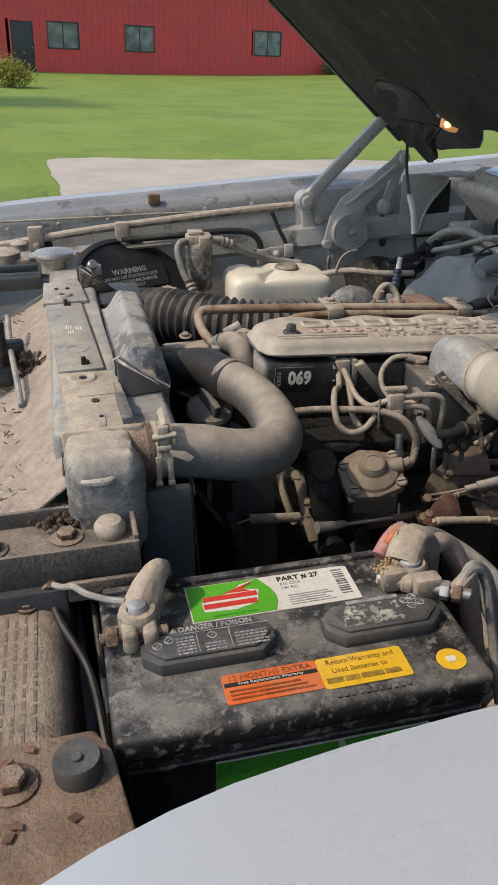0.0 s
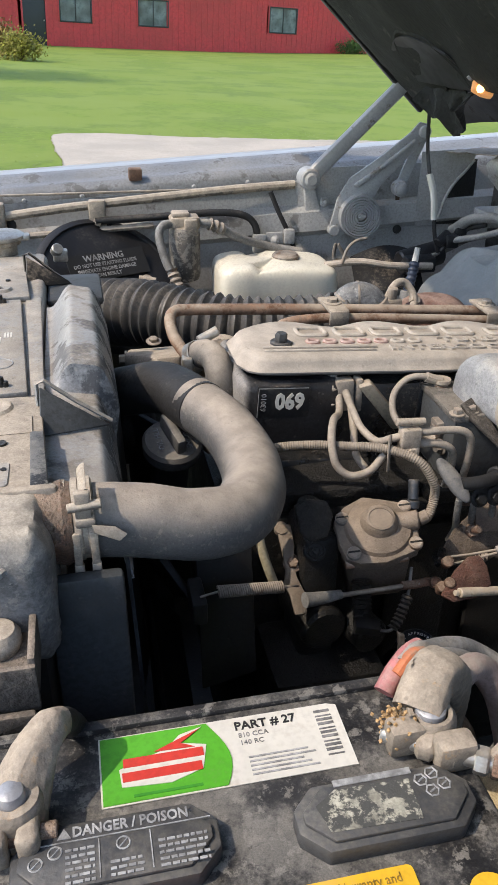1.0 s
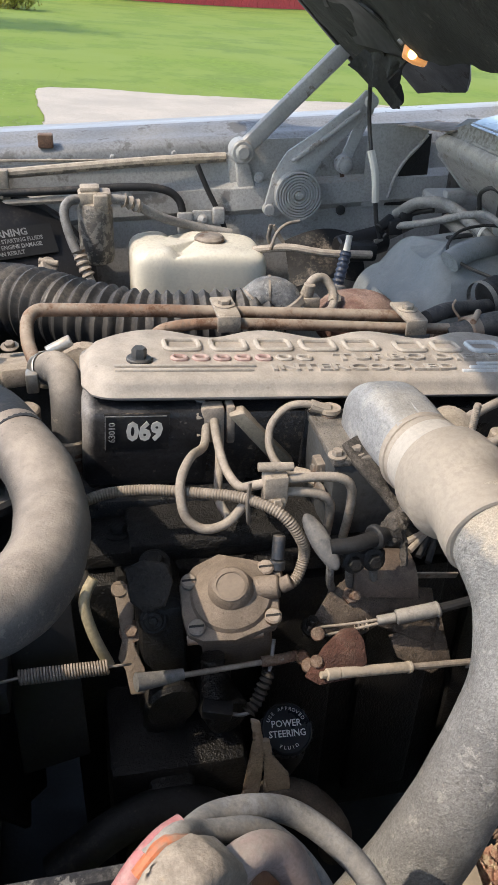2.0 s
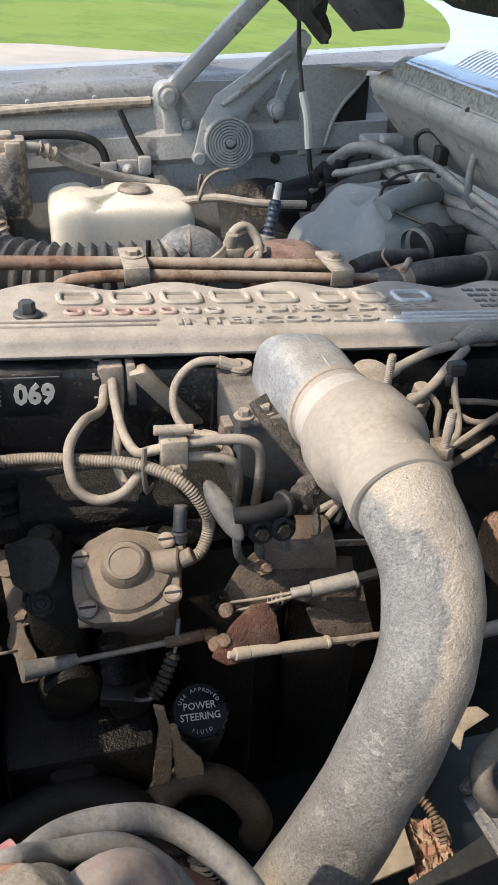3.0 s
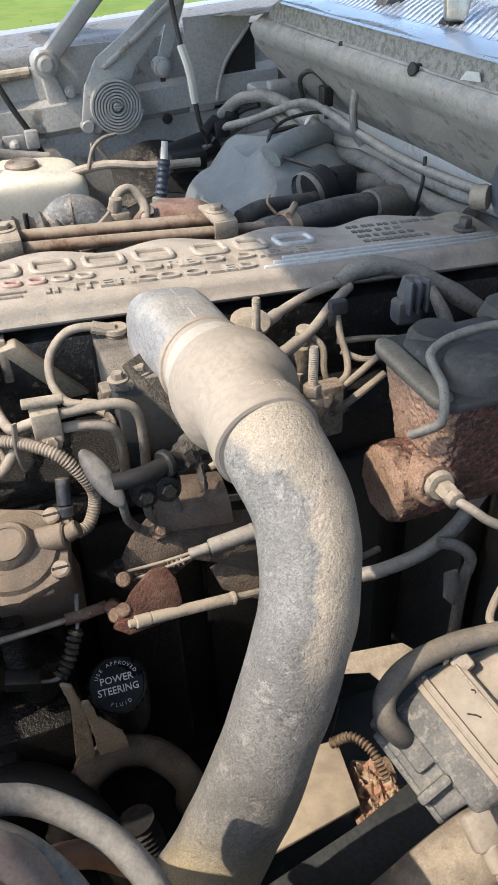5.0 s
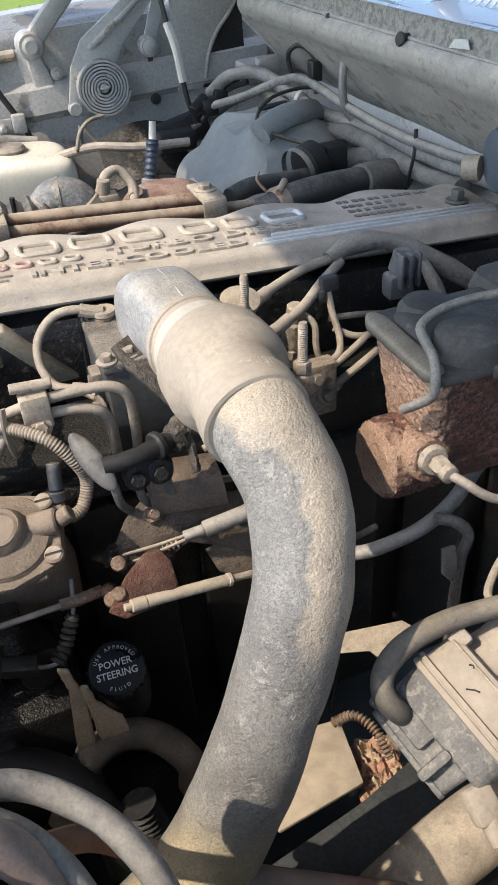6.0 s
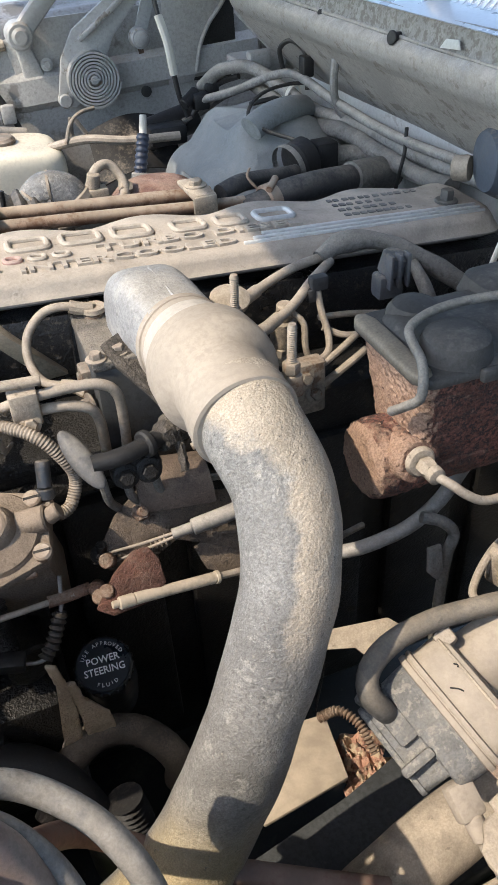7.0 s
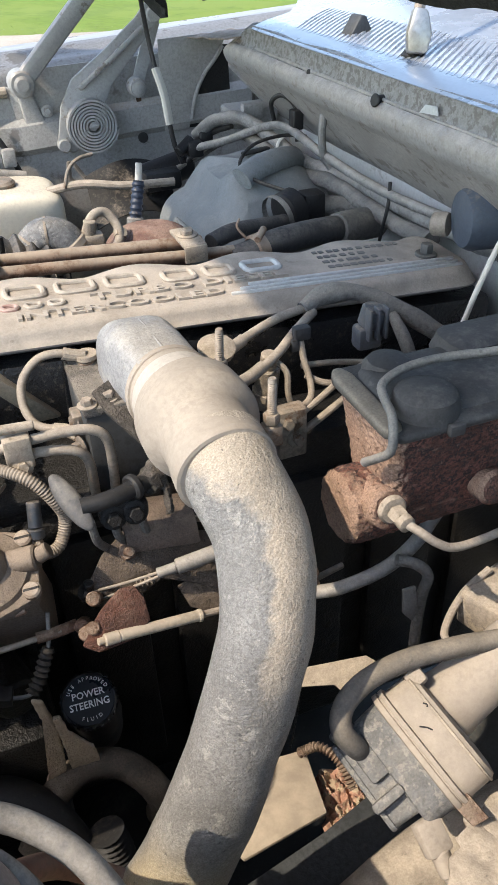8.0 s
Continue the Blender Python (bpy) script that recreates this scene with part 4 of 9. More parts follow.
for a, c in zip(ring, ring[1:]):
    for k in range(4):
        spring.faces.new((a[k], a[(k + 1) % 4], c[(k + 1) % 4], c[k]))
part("clock_spring", spring, arm_paint, hinge, "coiled flat clock spring")
part("spring_core", join(rod((0.656, 1.735, 1.052), (0.656, 1.708, 1.052), 0.007), box(0.648, 0.664, 1.705, 1.71, 1.050, 1.054, 0.001)), arm_paint, hinge)
part("spring_disc", rod((0.656, 1.7375, 1.052), (0.656, 1.727, 1.052), 0.0425), arm_paint, hinge)
part("strap", tube([(0.607, 1.715, 1.0), (0.603, 1.712, 0.975), (0.612, 1.71, 0.962)], 0.006, 8, flat=0.5), cream_hose, hinge)
part("strap", tube([(0.612, 1.715, 0.998), (0.628, 1.712, 0.972), (0.64, 1.71, 0.962)], 0.005, 8, flat=0.5), cream_hose, hinge)
# the panel behind the hinge that curves down to the cowl
gusset = thing("quarter_gusset", (0.85, 1.75, 1.03), "curved grey gusset beside a dark opening between fender and cowl", "gusset")
part("plate", prism([(0.79, 1.168), (0.914, 1.172), (0.901, 1.140), (0.868, 1.107), (0.850, 1.075), (0.841, 1.036), (0.835, 1.02), (0.79, 1.02)], 0.003, axes((0, 1.752, 0), (1, 0, 0), (0, 0, 1)), 0.001), grey_paint, gusset)
part("bead", tube([(0.905, 1.748, 1.150), (0.890, 1.748, 1.130), (0.868, 1.748, 1.106), (0.851, 1.748, 1.075), (0.841, 1.748, 1.036)], 0.0035, 8), grey_paint, gusset)
# the opening's darkness is painted as a black sheet, not a hollow
part("opening_shade", prism([(0.835, 1.02), (0.845, 1.080), (0.868, 1.112), (0.905, 1.150), (0.916, 1.150), (0.920, 1.02)], 0.002, axes((0, 1.757, 0), (1, 0, 0), (0, 0, 1)), 0), grimy_black, gusset, "black sheet standing for the shade in the opening")
# ---- engine: cover, head, block ----
COVER = axes((0.258, 0, 1.0825), (1, 0, -0.0612), (0, 1, 0))  # x along the engine, y across, z up
engine = thing("engine", (0.6, 1.03, 0.45), "inline diesel engine, black and grimy under its dusty valve cover", "engine")


def cover_top():
    L = 0.646
    def far(u):
        return 1.0625 + 0.020 * (0.5 + 0.5 * math.cos(2 * math.pi * (u - 0.186) / 0.1165)) ** 0.8
    rows = [(-0.022, 0.003), (-0.019, -0.001), (-0.0175, -0.0035), (-0.0155, -0.0038), (-0.0135, -0.002), (-0.0105, 0.0008), (-0.006, 0.0018), (-0.0025, 0.0042), (0.0, 0.0085)]  # drop, inset from the edge
    b = bmesh.new()
    n, rings = 80, []
    for drop, inset in rows:
        ring = []
        for k in range(n + 1):
            u = inset + (L - 2 * inset) * k / n
            ring.append((u, 0.9565 + inset, drop))
        for k in range(n + 1):
            u = L - inset - (L - 2 * inset) * k / n
            ring.append((u, far(u) - inset, drop))
        # soften the four corners
        out = []
        for u, v, w in ring:
            r = 0.03
            du, dv = min(u - inset, L - inset - u), min(v - (0.9565 + inset), far(u) - inset - v)
            if du < r:
                cut = r - math.sqrt(max(0.0, r * r - (r - du) ** 2))
                v += cut * 0.9 if dv < 0.001 and v < 1.0 else -cut * 0.9
            out.append(b.verts.new(COVER @ Vector((u, v, w))))
        rings.append(out)
    m = len(rings[0])
    for a, c in zip(rings, rings[1:]):
        for k in range(m):
            b.faces.new((a[k], a[(k + 1) % m], c[(k + 1) % m], c[k]))
    top = rings[-1]
    for k in range(n):
        b.faces.new((top[k], top[k + 1], top[m - 2 - k], top[m - 1 - k]))
    return b


cover = part("valve_cover", cover_top(), cover_paint, engine, "dust-coated valve cover with raised lettering")
bare_ridge = surface("bare_bright_line", (0.62, 0.625, 0.62), 0.4, 0.15, dust=0.15, dust_color=(0.42, 0.37, 0.31), var=0.10)
print_grey = surface("worn_grey_print", (0.15, 0.15, 0.148), 0.6, dust=0.5, dust_color=(0.33, 0.30, 0.26), var=0.25)
part("ridge", join(*[moved(box(0.026, 0.156 + 0.004 * k, 0.9745 + 0.009 * k, 0.9785 + 0.009 * k, -0.001, 0.0024, 0.001), COVER) for k in range(2)]), cover_letter, cover)
part("ridge", join(*[moved(box(0.395 - 0.012 * k, 0.628, 0.9875 - 0.0085 * k, 0.9915 - 0.0085 * k, -0.001, 0.0024, 0.001), COVER) for k in range(3)]), bare_ridge, cover, "bare bright edge lines")
for u, v in ((0.050, 1.0), (0.605, 1.006)):
    part("bolt", moved(hexbolt((u, v, 0.0), (0, 0, 1), 0.0072, 0.013), COVER), vent_grey, cover, "dark hex bolt")


def ring_letter(u, v, w, h, r=0.0030):
    """A raised rounded ring that stands for one letter of the maker's name."""
    p = [Vector((x + u + w / 2, y + v + h / 2, 0.0008)) for x, y in rounded(w - 2 * r, h - 2 * r, min(0.006, 0.3 * h), 4)]
    return moved(tube(p + [p[0], p[1]], r, 8, straight=True), COVER)


faded_red = surface("faded_red_letters", (0.50, 0.29, 0.255), 0.7, dust=0.65, dust_color=(0.50, 0.385, 0.335), up=0.2, scale=40)
# maker's name as plain raised frames and bars; the generic words as letters
for k in range(5):
    part("raised_mark", ring_letter(0.075 + 0.0470 * k, 1.0185, 0.040, 0.030), cover_letter, cover)
for u, w in ((0.319, 0.036), (0.362, 0.034), (0.403, 0.042)):
    part("raised_mark", ring_letter(u, 1.0165, w, 0.029), cover_letter if u < 0.4 else bare_ridge, cover)
for k in range(7):
    part("raised_mark", ring_letter(0.080 + 0.0208 * k, 0.9965, 0.0175, 0.0135, 0.0022), faded_red if k < 5 else cover_letter, cover)
part("lettering", writing("TURBO DIESEL", 0.0185, COVER @ pose(0.343, 1.0035, 0.0010), 0.0016, narrow=1.62, offset=0.0003), cover_letter, cover)
part("lettering", writing("INTERCOOLED", 0.0175, COVER @ pose(0.271, 0.9800, 0.0010), 0.0016, narrow=1.62, offset=0.0003), cover_letter, cover)
worn = random.Random(3)
for k, n in enumerate((12, 6, 7, 9)):
    u = 0.490
    for j in range(n):
        w = worn.uniform(0.0045, 0.0075)
        part("raised_mark", moved(box(u, u + w, 1.0442 - 0.0135 * k, 1.0500 - 0.0135 * k, -0.0005, 0.0011, 0.0004, 1), COVER), print_grey, cover)
        u += w + worn.choice((0.0018, 0.0018, 0.0018, 0.0045))
part("head", join(moved(box(0.0, 0.66, 0.952, 1.10, -0.115, -0.03, 0.008), COVER), moved(box(0.205, 0.235, 0.948, 0.96, -0.11, -0.03, 0.004), COVER), moved(box(-0.012, 0.68, 0.93, 1.12, -0.150, -0.112, 0.004), COVER)), head_black, engine, "black cylinder head with grime")
part("block", box(0.25, 0.96, 0.885, 1.16, 0.50, 0.945, 0.01), grimy_black, engine)
part("gear_case", box(0.22, 0.30, 0.86, 1.20, 0.55, 0.93, 0.012), grimy_black, engine)
for k in range(6):
    part("rib", box(0.30 + 0.11 * k, 0.38 + 0.11 * k, 0.872, 0.89, 0.55, 0.90, 0.006), grimy_black, engine)
part("deck_rail", join(box(0.24, 0.47, 0.875, 0.935, 0.935, 0.952, 0.004), box(0.27, 0.62, 0.862, 0.90, 0.918, 0.937, 0.004), *[hexbolt((x, 0.905, 0.952), (0, 0, 1), 0.008, 0.009) for x in (0.275, 0.335, 0.40)]), deck_grit, engine)
part("deck_floor", rough(box(0.285, 0.62, 0.872, 0.955, 0.948, 0.960, 0.003), 0.008, 0.0025, 130), deck_grit, engine, "gritty dirt-caked deck")
part("front_housing", moved(box(-0.004, 0.118, 0.950, 1.105, -0.113, -0.026, 0.012, 4), COVER), surface("dusty_dark_housing", (0.022, 0.022, 0.024), 0.45, dust=0.25, dust_color=(0.20, 0.18, 0.16), var=0.3, scale=20, up=0.7, grit=0.6, bump=0.4, dirt_or_light=(((0.30, 0.285, 0.27), (-0.93, -0.25, 0.25), 0.25, 0.85, 0.99, 1.03),)), engine, "dark housing under the cover, dusty towards its end")
plaque = part("plaque", moved(box(0.015, 0.075, 0.9495, 0.9525, -0.068, -0.030, 0.001), COVER), black_paint, engine)
PLQ = COVER @ axes((0.052, 0.9488, -0.049), (1, 0, 0), (0, 0, 1))
part("lettering", writing("069", 0.026, PLQ, 0.0004, narrow=0.85, offset=0.0011), white_ink, plaque)
part("lettering", writing("63010", 0.0085, PLQ @ pose(-0.0295, 0.0, 0.0, 0, 0, 90), 0.0003), grey_ink, plaque)
part("outline", join(moved(box(-0.036, 0.020, 0.0165, 0.0172, -0.0003, 0.0004, 0), PLQ), moved(box(-0.0362, -0.0355, -0.018, 0.0165, -0.0003, 0.0004, 0), PLQ)), grey_ink, plaque)

# ---- radiator, front support and what lies on it ----
strap_grey = surface("grey_strap", (0.25, 0.25, 0.245), 0.5, dust=0.6, dust_color=(0.45, 0.395, 0.325), scale=16, grit=0.5, up=0.8, spots=(0.13, 0.128, 0.125), spot_share=0.2, spot_scale=50)
radiator = thing("radiator", (0.02, 1.0, 0.55), "old dusty radiator with black end tank and metal top strap", "radiator")
part("core", box(-0.015, 0.045, 0.66, 1.38, 0.55, 1.085, 0.004), grimy_black, radiator)
part("top_tank", box(-0.022, 0.050, 0.700, 1.345, 1.065, 1.106, 0.010, 3), strap_grey, radiator)
part("top_strap", join(prism([(-0.012, 0.848), (0.040, 0.851), (0.024, 1.114), (-0.027, 1.112)], 0.006, Matrix.Translation((0, 0, 1.106)), 0.002), prism([(0.042, 0.851), (0.054, 0.852), (0.046, 1.13), (0.028, 1.13)], 0.004, Matrix.Translation((0, 0, 1.104)), 0.0015)), strap_grey, radiator, "grey metal strap with dust")
part("far_plate", join(prism([(-0.030, 1.118), (0.034, 1.120), (0.026, 1.225), (-0.030, 1.228)], 0.007, Matrix.Translation((0, 0, 1.106)), 0.002), lathe([(0.015, 0), (0.012, 0.003), (0.006, 0.003), (0.005, 0.0015)], (-0.001, 1.150, 1.113), (0, 0, 1), 22), box(-0.014, 0.048, 1.235, 1.31, 1.104, 1.110, 0.002)), strap_grey, radiator)
part("top_plate", join(prism([(-0.002, 0.678), (0.060, 0.676), (0.052, 0.838), (-0.012, 0.842)], 0.007, Matrix.Translation((0, 0, 1.106)), 0.002), prism([(0.004, 0.797), (0.046, 0.797), (0.047, 0.768), (0.007, 0.768)], 0.0014, Matrix.Translation((0, 0, 1.1128)), 0.0007, 1), lathe([(0.0165, 0), (0.014, 0.0025), (0.010, 0.0025), (0.0075, 0.001)], (0.014, 0.819, 1.1128), (0, 0, 1), 26)), tan_dusty, radiator)
# holes here are raised dark discs, their shade given as colour
for x, y, r in ((0.014, 0.819, 0.0042), (0.024, 0.753, 0.0040), (0.028, 0.712, 0.0022), (-0.001, 1.150, 0.0042), (0.006, 1.185, 0.003), (-0.010, 1.186, 0.003)):
    part("hole", lathe([(r, 0.0), (r, 0.0018), (0.6 * r, 0.0016)], (x, y, 1.1130), (0, 0, 1), 16), grimy_black, radiator)
part("slot", prism([(x + 0.028, y + 0.706) for x, y in rounded(0.008, 0.034, 0.0035)], 0.0012, Matrix.Translation((0, 0, 1.1128)), 0.0005, 1), strap_grey, radiator)
part("strap", prism([(0.045, 0.764), (0.0555, 0.764), (0.0605, 0.677), (0.048, 0.677)], 0.004, Matrix.Translation((0, 0, 1.1128)), 0.001), battery_black, radiator, "dark rubber strip")
for y, x in ((0.866, 0.017), (1.104, 0.002)):
    part("pin", join(rod((x, y, 1.111), (x, y, 1.121), 0.0032, 0.0028), rod((x + 0.004, y - 0.001, 1.111), (x + 0.004, y - 0.001, 1.117), 0.0026)), grimy_black, radiator)
for x, y in ((0.003, 1.003), (0.0055, 0.983), (0.016, 0.995)):
    part("stamp", join(*[box(x - 0.004 + 0.003 * k, x - 0.0022 + 0.003 * k, y - 0.007, y + 0.007, 1.1115, 1.1126, 0) for k in range(3)]), white_ink, radiator)
part("stamp", tube([(0.012 + 0.0125 * math.cos(a), 0.918 + 0.0125 * math.sin(a), 1.1121) for a in [2 * math.pi * k / 24 for k in range(26)]], 0.0007, 6, straight=True), grey_ink, radiator, "faded oval stamp")


def end_tank(u, v):
    a = 2 * math.pi * u
    e = 0.42
    cx, cz = abs(math.cos(a)) ** e * (1 if math.cos(a) > 0 else -1), abs(math.sin(a)) ** e * (1 if math.sin(a) > 0 else -1)
    y = 0.680 - 0.066 * v
    k = math.sqrt(max(0.0, 1.0 - 0.55 * (max(0.0, v - 0.72) / 0.28) ** 2))
    wob = 0.0030 * noise.noise((cx * 3, y * 60, cz * 3)) + 0.0014 * noise.noise((cx * 9, y * 180, cz * 9))
    return (0.024 + (0.036 * k + wob) * cx, y, 1.062 + (0.055 * k + wob) * cz)


tank_end = panel(end_tank, 48, 24)
bmesh.ops.remove_doubles(tank_end, verts=tank_end.verts[:], dist=0.0001)
bmesh.ops.holes_fill(tank_end, edges=tank_end.edges[:], sides=0)
part("end_tank", tank_end, surface("chalky_end_tank", (0.15, 0.152, 0.155), 0.6, dust=0.85, dust_color=(0.42, 0.37, 0.305), var=0.3, scale=30, spots=(0.24, 0.23, 0.21), spot_share=0.25, spot_scale=90, grit=0.6, up=0.7), radiator, "chalky black end tank")
part("seam", join(box(-0.012, 0.066, 0.674, 0.682, 1.0, 1.118, 0.003)), tan_dusty, radiator)
part("handle_bar", tube([(0.000, 0.628, 1.093), (0.004, 0.617, 1.094), (0.016, 0.613, 1.0945), (0.028, 0.614, 1.095), (0.034, 0.622, 1.097)], 0.0038, 10), strap_grey, radiator)
part("lower_tank", box(-0.012, 0.05, 0.628, 0.70, 0.55, 1.02, 0.012), black_plastic, radiator)
part("filler_neck", lathe([(0.022, 0), (0.022, 0.018), (0.028, 0.020), (0.028, 0.026)], (-0.012, 1.345, 1.10), (0, 0, 1), 22), tan_dusty, radiator)
cap = part("cap", lathe([(0.030, 0), (0.034, 0.002), (0.034, 0.006), (0.029, 0.009), (0.016, 0.010), (0.012, 0.012), (0.002, 0.0122)], (-0.012, 1.345, 1.126), (0, 0, 1), 26), bright_steel, radiator, "pressed steel radiator cap")
part("ear", join(box(-0.052, -0.036, 1.335, 1.356, 1.124, 1.132, 0.003), box(0.013, 0.029, 1.335, 1.356, 1.124, 1.132, 0.003)), bright_steel, cap)

shroud = thing("fan_shroud", (0.09, 0.9, 0.7), "grey plastic fan shroud with a scuffed humped top", "fan shroud")


def shroud_top(u, v):
    """Low flat shelf at the near end, then a hump that rises in a slope and rolls over at the engine's side."""
    y = 0.672 + 0.452 * v
    def ease(t):
        t = max(0.0, min(1.0, t))
        return t * t * (3 - 2 * t)
    k = ease((y - 0.872) / 0.012)
    x = 0.052 + 0.062 * u + 0.006 * k * u
    z = 1.100 - 0.010 * u - 0.045 * max(0.0, (u - 0.72) / 0.28) ** 2.2
    z += k * (0.030 * ease((u - 0.04) / 0.40) - 0.004 * max(0.0, u - 0.5))
    z -= 0.012 * max(0.0, 1 - v / 0.05) ** 2 + 0.006 * max(0.0, (v - 0.97) / 0.03) ** 2
    return (x, y, z + 0.0007 * noise.noise((x * 60, y * 25, 2)))
shroud_grey = surface("scuffed_shroud", (0.30, 0.305, 0.315), 0.38, dust=0.6, dust_color=(0.46, 0.405, 0.335), var=0.25, scale=12, spots=(0.085, 0.09, 0.10), spot_share=0.36, spot_scale=16, up=1.0, grit=0.4)
part("top", panel(shroud_top, 28, 110, 0.003), shroud_grey, shroud)
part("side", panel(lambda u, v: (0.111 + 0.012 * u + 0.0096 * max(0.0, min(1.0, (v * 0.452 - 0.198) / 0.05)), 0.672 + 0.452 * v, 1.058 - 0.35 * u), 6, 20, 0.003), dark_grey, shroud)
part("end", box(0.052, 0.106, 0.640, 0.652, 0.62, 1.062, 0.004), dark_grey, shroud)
# near brace: its face is darker than its fold, shade put into the colour
for y, x0, x1, z1, m, label in ((0.812, 0.051, 0.110, 1.091, strap_grey, "dusty folded brace with its shaded face painted dark"), (1.226, 0.026, 0.092, 1.080, black_paint, "black folded brace")):
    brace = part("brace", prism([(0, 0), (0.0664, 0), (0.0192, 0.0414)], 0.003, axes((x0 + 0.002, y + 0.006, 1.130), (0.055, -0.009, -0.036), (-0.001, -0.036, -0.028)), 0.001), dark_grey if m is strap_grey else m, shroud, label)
    part("fold", tube([(x0 - 0.001, y + 0.004, 1.098), (x0 - 0.001, y + 0.012, 1.130), (x0 + 0.005, y + 0.013, 1.1325), (0.5 * (x0 + x1), y + 0.010, 0.5 * (1.135 + z1)), (x1, y + 0.006, z1 + 0.002)], 0.0042, 8, 0.002, flat=0.45, side=(0, 1, 0), straight=True), m, brace)
part("far_top", box(0.05, 0.12, 1.16, 1.27, 1.082, 1.094, 0.006), dark_grey, shroud)

# dirt-covered support ahead of the radiator
def bib(u, v):
    y = 0.640 + 0.715 * v
    x = -0.012 - 0.35 * u - 0.012 * math.sin(3.1 * v)
    return (x, y, 1.050 + 0.030 * (1 - u) ** 4 - 0.025 * math.sin(math.pi * min(1.0, u * 1.6)) - 0.03 * u + 0.004 * noise.noise((x * 18, y * 18, 0)) + 0.002 * noise.noise((x * 70, y * 70, 3)))


support = thing("front_support", (-0.2, 1.0, 1.0), "sheet-metal front support buried under pale dirt", "front support")
part("sheet", panel(bib, 40, 70, 0.002), dirt_sheet, support)
part("cross_bar", join(box(-0.40, -0.035, 1.315, 1.345, 1.078, 1.100, 0.004), box(-0.40, -0.04, 1.350, 1.36, 1.10, 1.112, 0.002)), dark_grey, support, "grey steel cross bar")
part("tie_bar", join(box(-0.42, -0.055, 1.42, 1.44, 1.085, 1.105, 0.005), lathe([(0.016, 0), (0.016, 0.012), (0.008, 0.016)], (-0.075, 1.52, 1.10), (0, 0, 1), 16), lathe([(0.03, 0), (0.03, 0.03), (0.02, 0.036)], (-0.10, 1.44, 1.085), (0, 0, 1), 18)), tan_dusty, support)
rnd = random.Random(11)
litter = []
for _ in range(200):
    y, x = rnd.uniform(0.66, 1.3), rnd.uniform(-0.14, -0.03)
    a = rnd.uniform(0, 6.28)
    l = rnd.uniform(0.003, 0.012)
    z = 1.046 + 0.008 * rnd.random()
    litter.append(rod((x, y, z), (x + l * math.cos(a), y + l * math.sin(a), z + rnd.uniform(-0.002, 0.004)), rnd.uniform(0.0004, 0.0012), seg=5))
tagged(solid("litter", join(*litter), surface("dry_litter", (0.19, 0.14, 0.10), 0.95, var=0.5), "dry twigs and leaf crumbs on the dirt", "litter"), kind="stuff")
lever = thing("hood_latch", (-0.085, 1.02, 1.04), "rusty black hood latch lever lying in the dirt", "latch")
part("rod", tube([(-0.085, 1.16, 1.085), (-0.078, 1.05, 1.075), (-0.066, 0.93, 1.068), (-0.062, 0.89, 1.056)], 0.004, 8), cable_grey, lever)
part("block", join(box(-0.115, -0.06, 1.035, 1.06, 1.045, 1.085, 0.005), box(-0.12, -0.075, 0.97, 1.02, 1.048, 1.06, 0.004), rod((-0.09, 1.04, 1.05), (-0.088, 1.04, 1.115), 0.007)), grimy_black, lever)
part("tuft", join(*[rod((-0.052 + rnd.uniform(-0.014, 0.014), 1.012 + rnd.uniform(-0.02, 0.02), 1.05), (-0.052 + rnd.uniform(-0.022, 0.022), 1.012 + rnd.uniform(-0.03, 0.03), 1.05 + rnd.uniform(0.006, 0.026)), 0.0022, seg=5) for _ in range(60)]), surface("dark_fluff", (0.06, 0.04, 0.03), 1.0, var=0.5), lever)

channel_dirt = surface("channel_dirt", (0.10, 0.088, 0.076), 0.8, dust=0.65, dust_color=(0.32, 0.262, 0.21), var=0.35, scale=20, bump=0.6, up=0.75, grit=0.6)
channel = thing("support_channel", (-0.1, 0.61, 1.03), "dusty black steel channel with a bolt and rubber bumper", "channel")
# last piece is an added dark block that fills the gap below
for n, b in (("web", box(-0.42, 0.046, 0.573, 0.633, 1.040, 1.046, 0.002)), ("front_flange", box(-0.42, 0.047, 0.569, 0.5735, 1.020, 1.056, 0.0015)), ("rear_flange", box(-0.42, 0.047, 0.631, 0.636, 1.030, 1.062, 0.0015)), ("end_flange", box(0.042, 0.047, 0.573, 0.632, 1.03, 1.060, 0.0015)), ("tab", box(-0.02, 0.044, 0.560, 0.566, 1.006, 1.026, 0.002)), ("gap_block", box(-0.42, -0.02, 0.56, 0.70, 0.90, 1.022, 0.003))):
    part(n, b, dark_grey if n == "gap_block" else channel_dirt, channel)
part("bolt", hexbolt((-0.016, 0.604, 1.046), (0, 0, 1), 0.009, 0.009), rust, channel, "rusty hex bolt")
part("bolt", hexbolt((-0.082, 0.598, 1.046), (0, 0, 1), 0.009, 0.009), rust, channel, "rusty hex bolt")
part("bumper", lathe([(0.013, 0), (0.0145, 0.004), (0.0145, 0.010), (0.011, 0.015), (0.003, 0.0165)], (0.023, 0.602, 1.046), (0, 0, 1), 22), tan_dusty, channel)
tagged(part("dirt", join(*[lathe([(0.001, -0.002), (0.0035, 0.0), (0.001, 0.003)], (-0.012 + rnd.gauss(0, 0.011), 0.625 + rnd.gauss(0, 0.007), 1.048 + abs(rnd.gauss(0, 0.005))), (rnd.gauss(0, 1), rnd.gauss(0, 1), 1), 5) for _ in range(70)]), surface("dirt_clod", (0.12, 0.08, 0.05), 1.0, var=0.4), channel), kind="stuff")

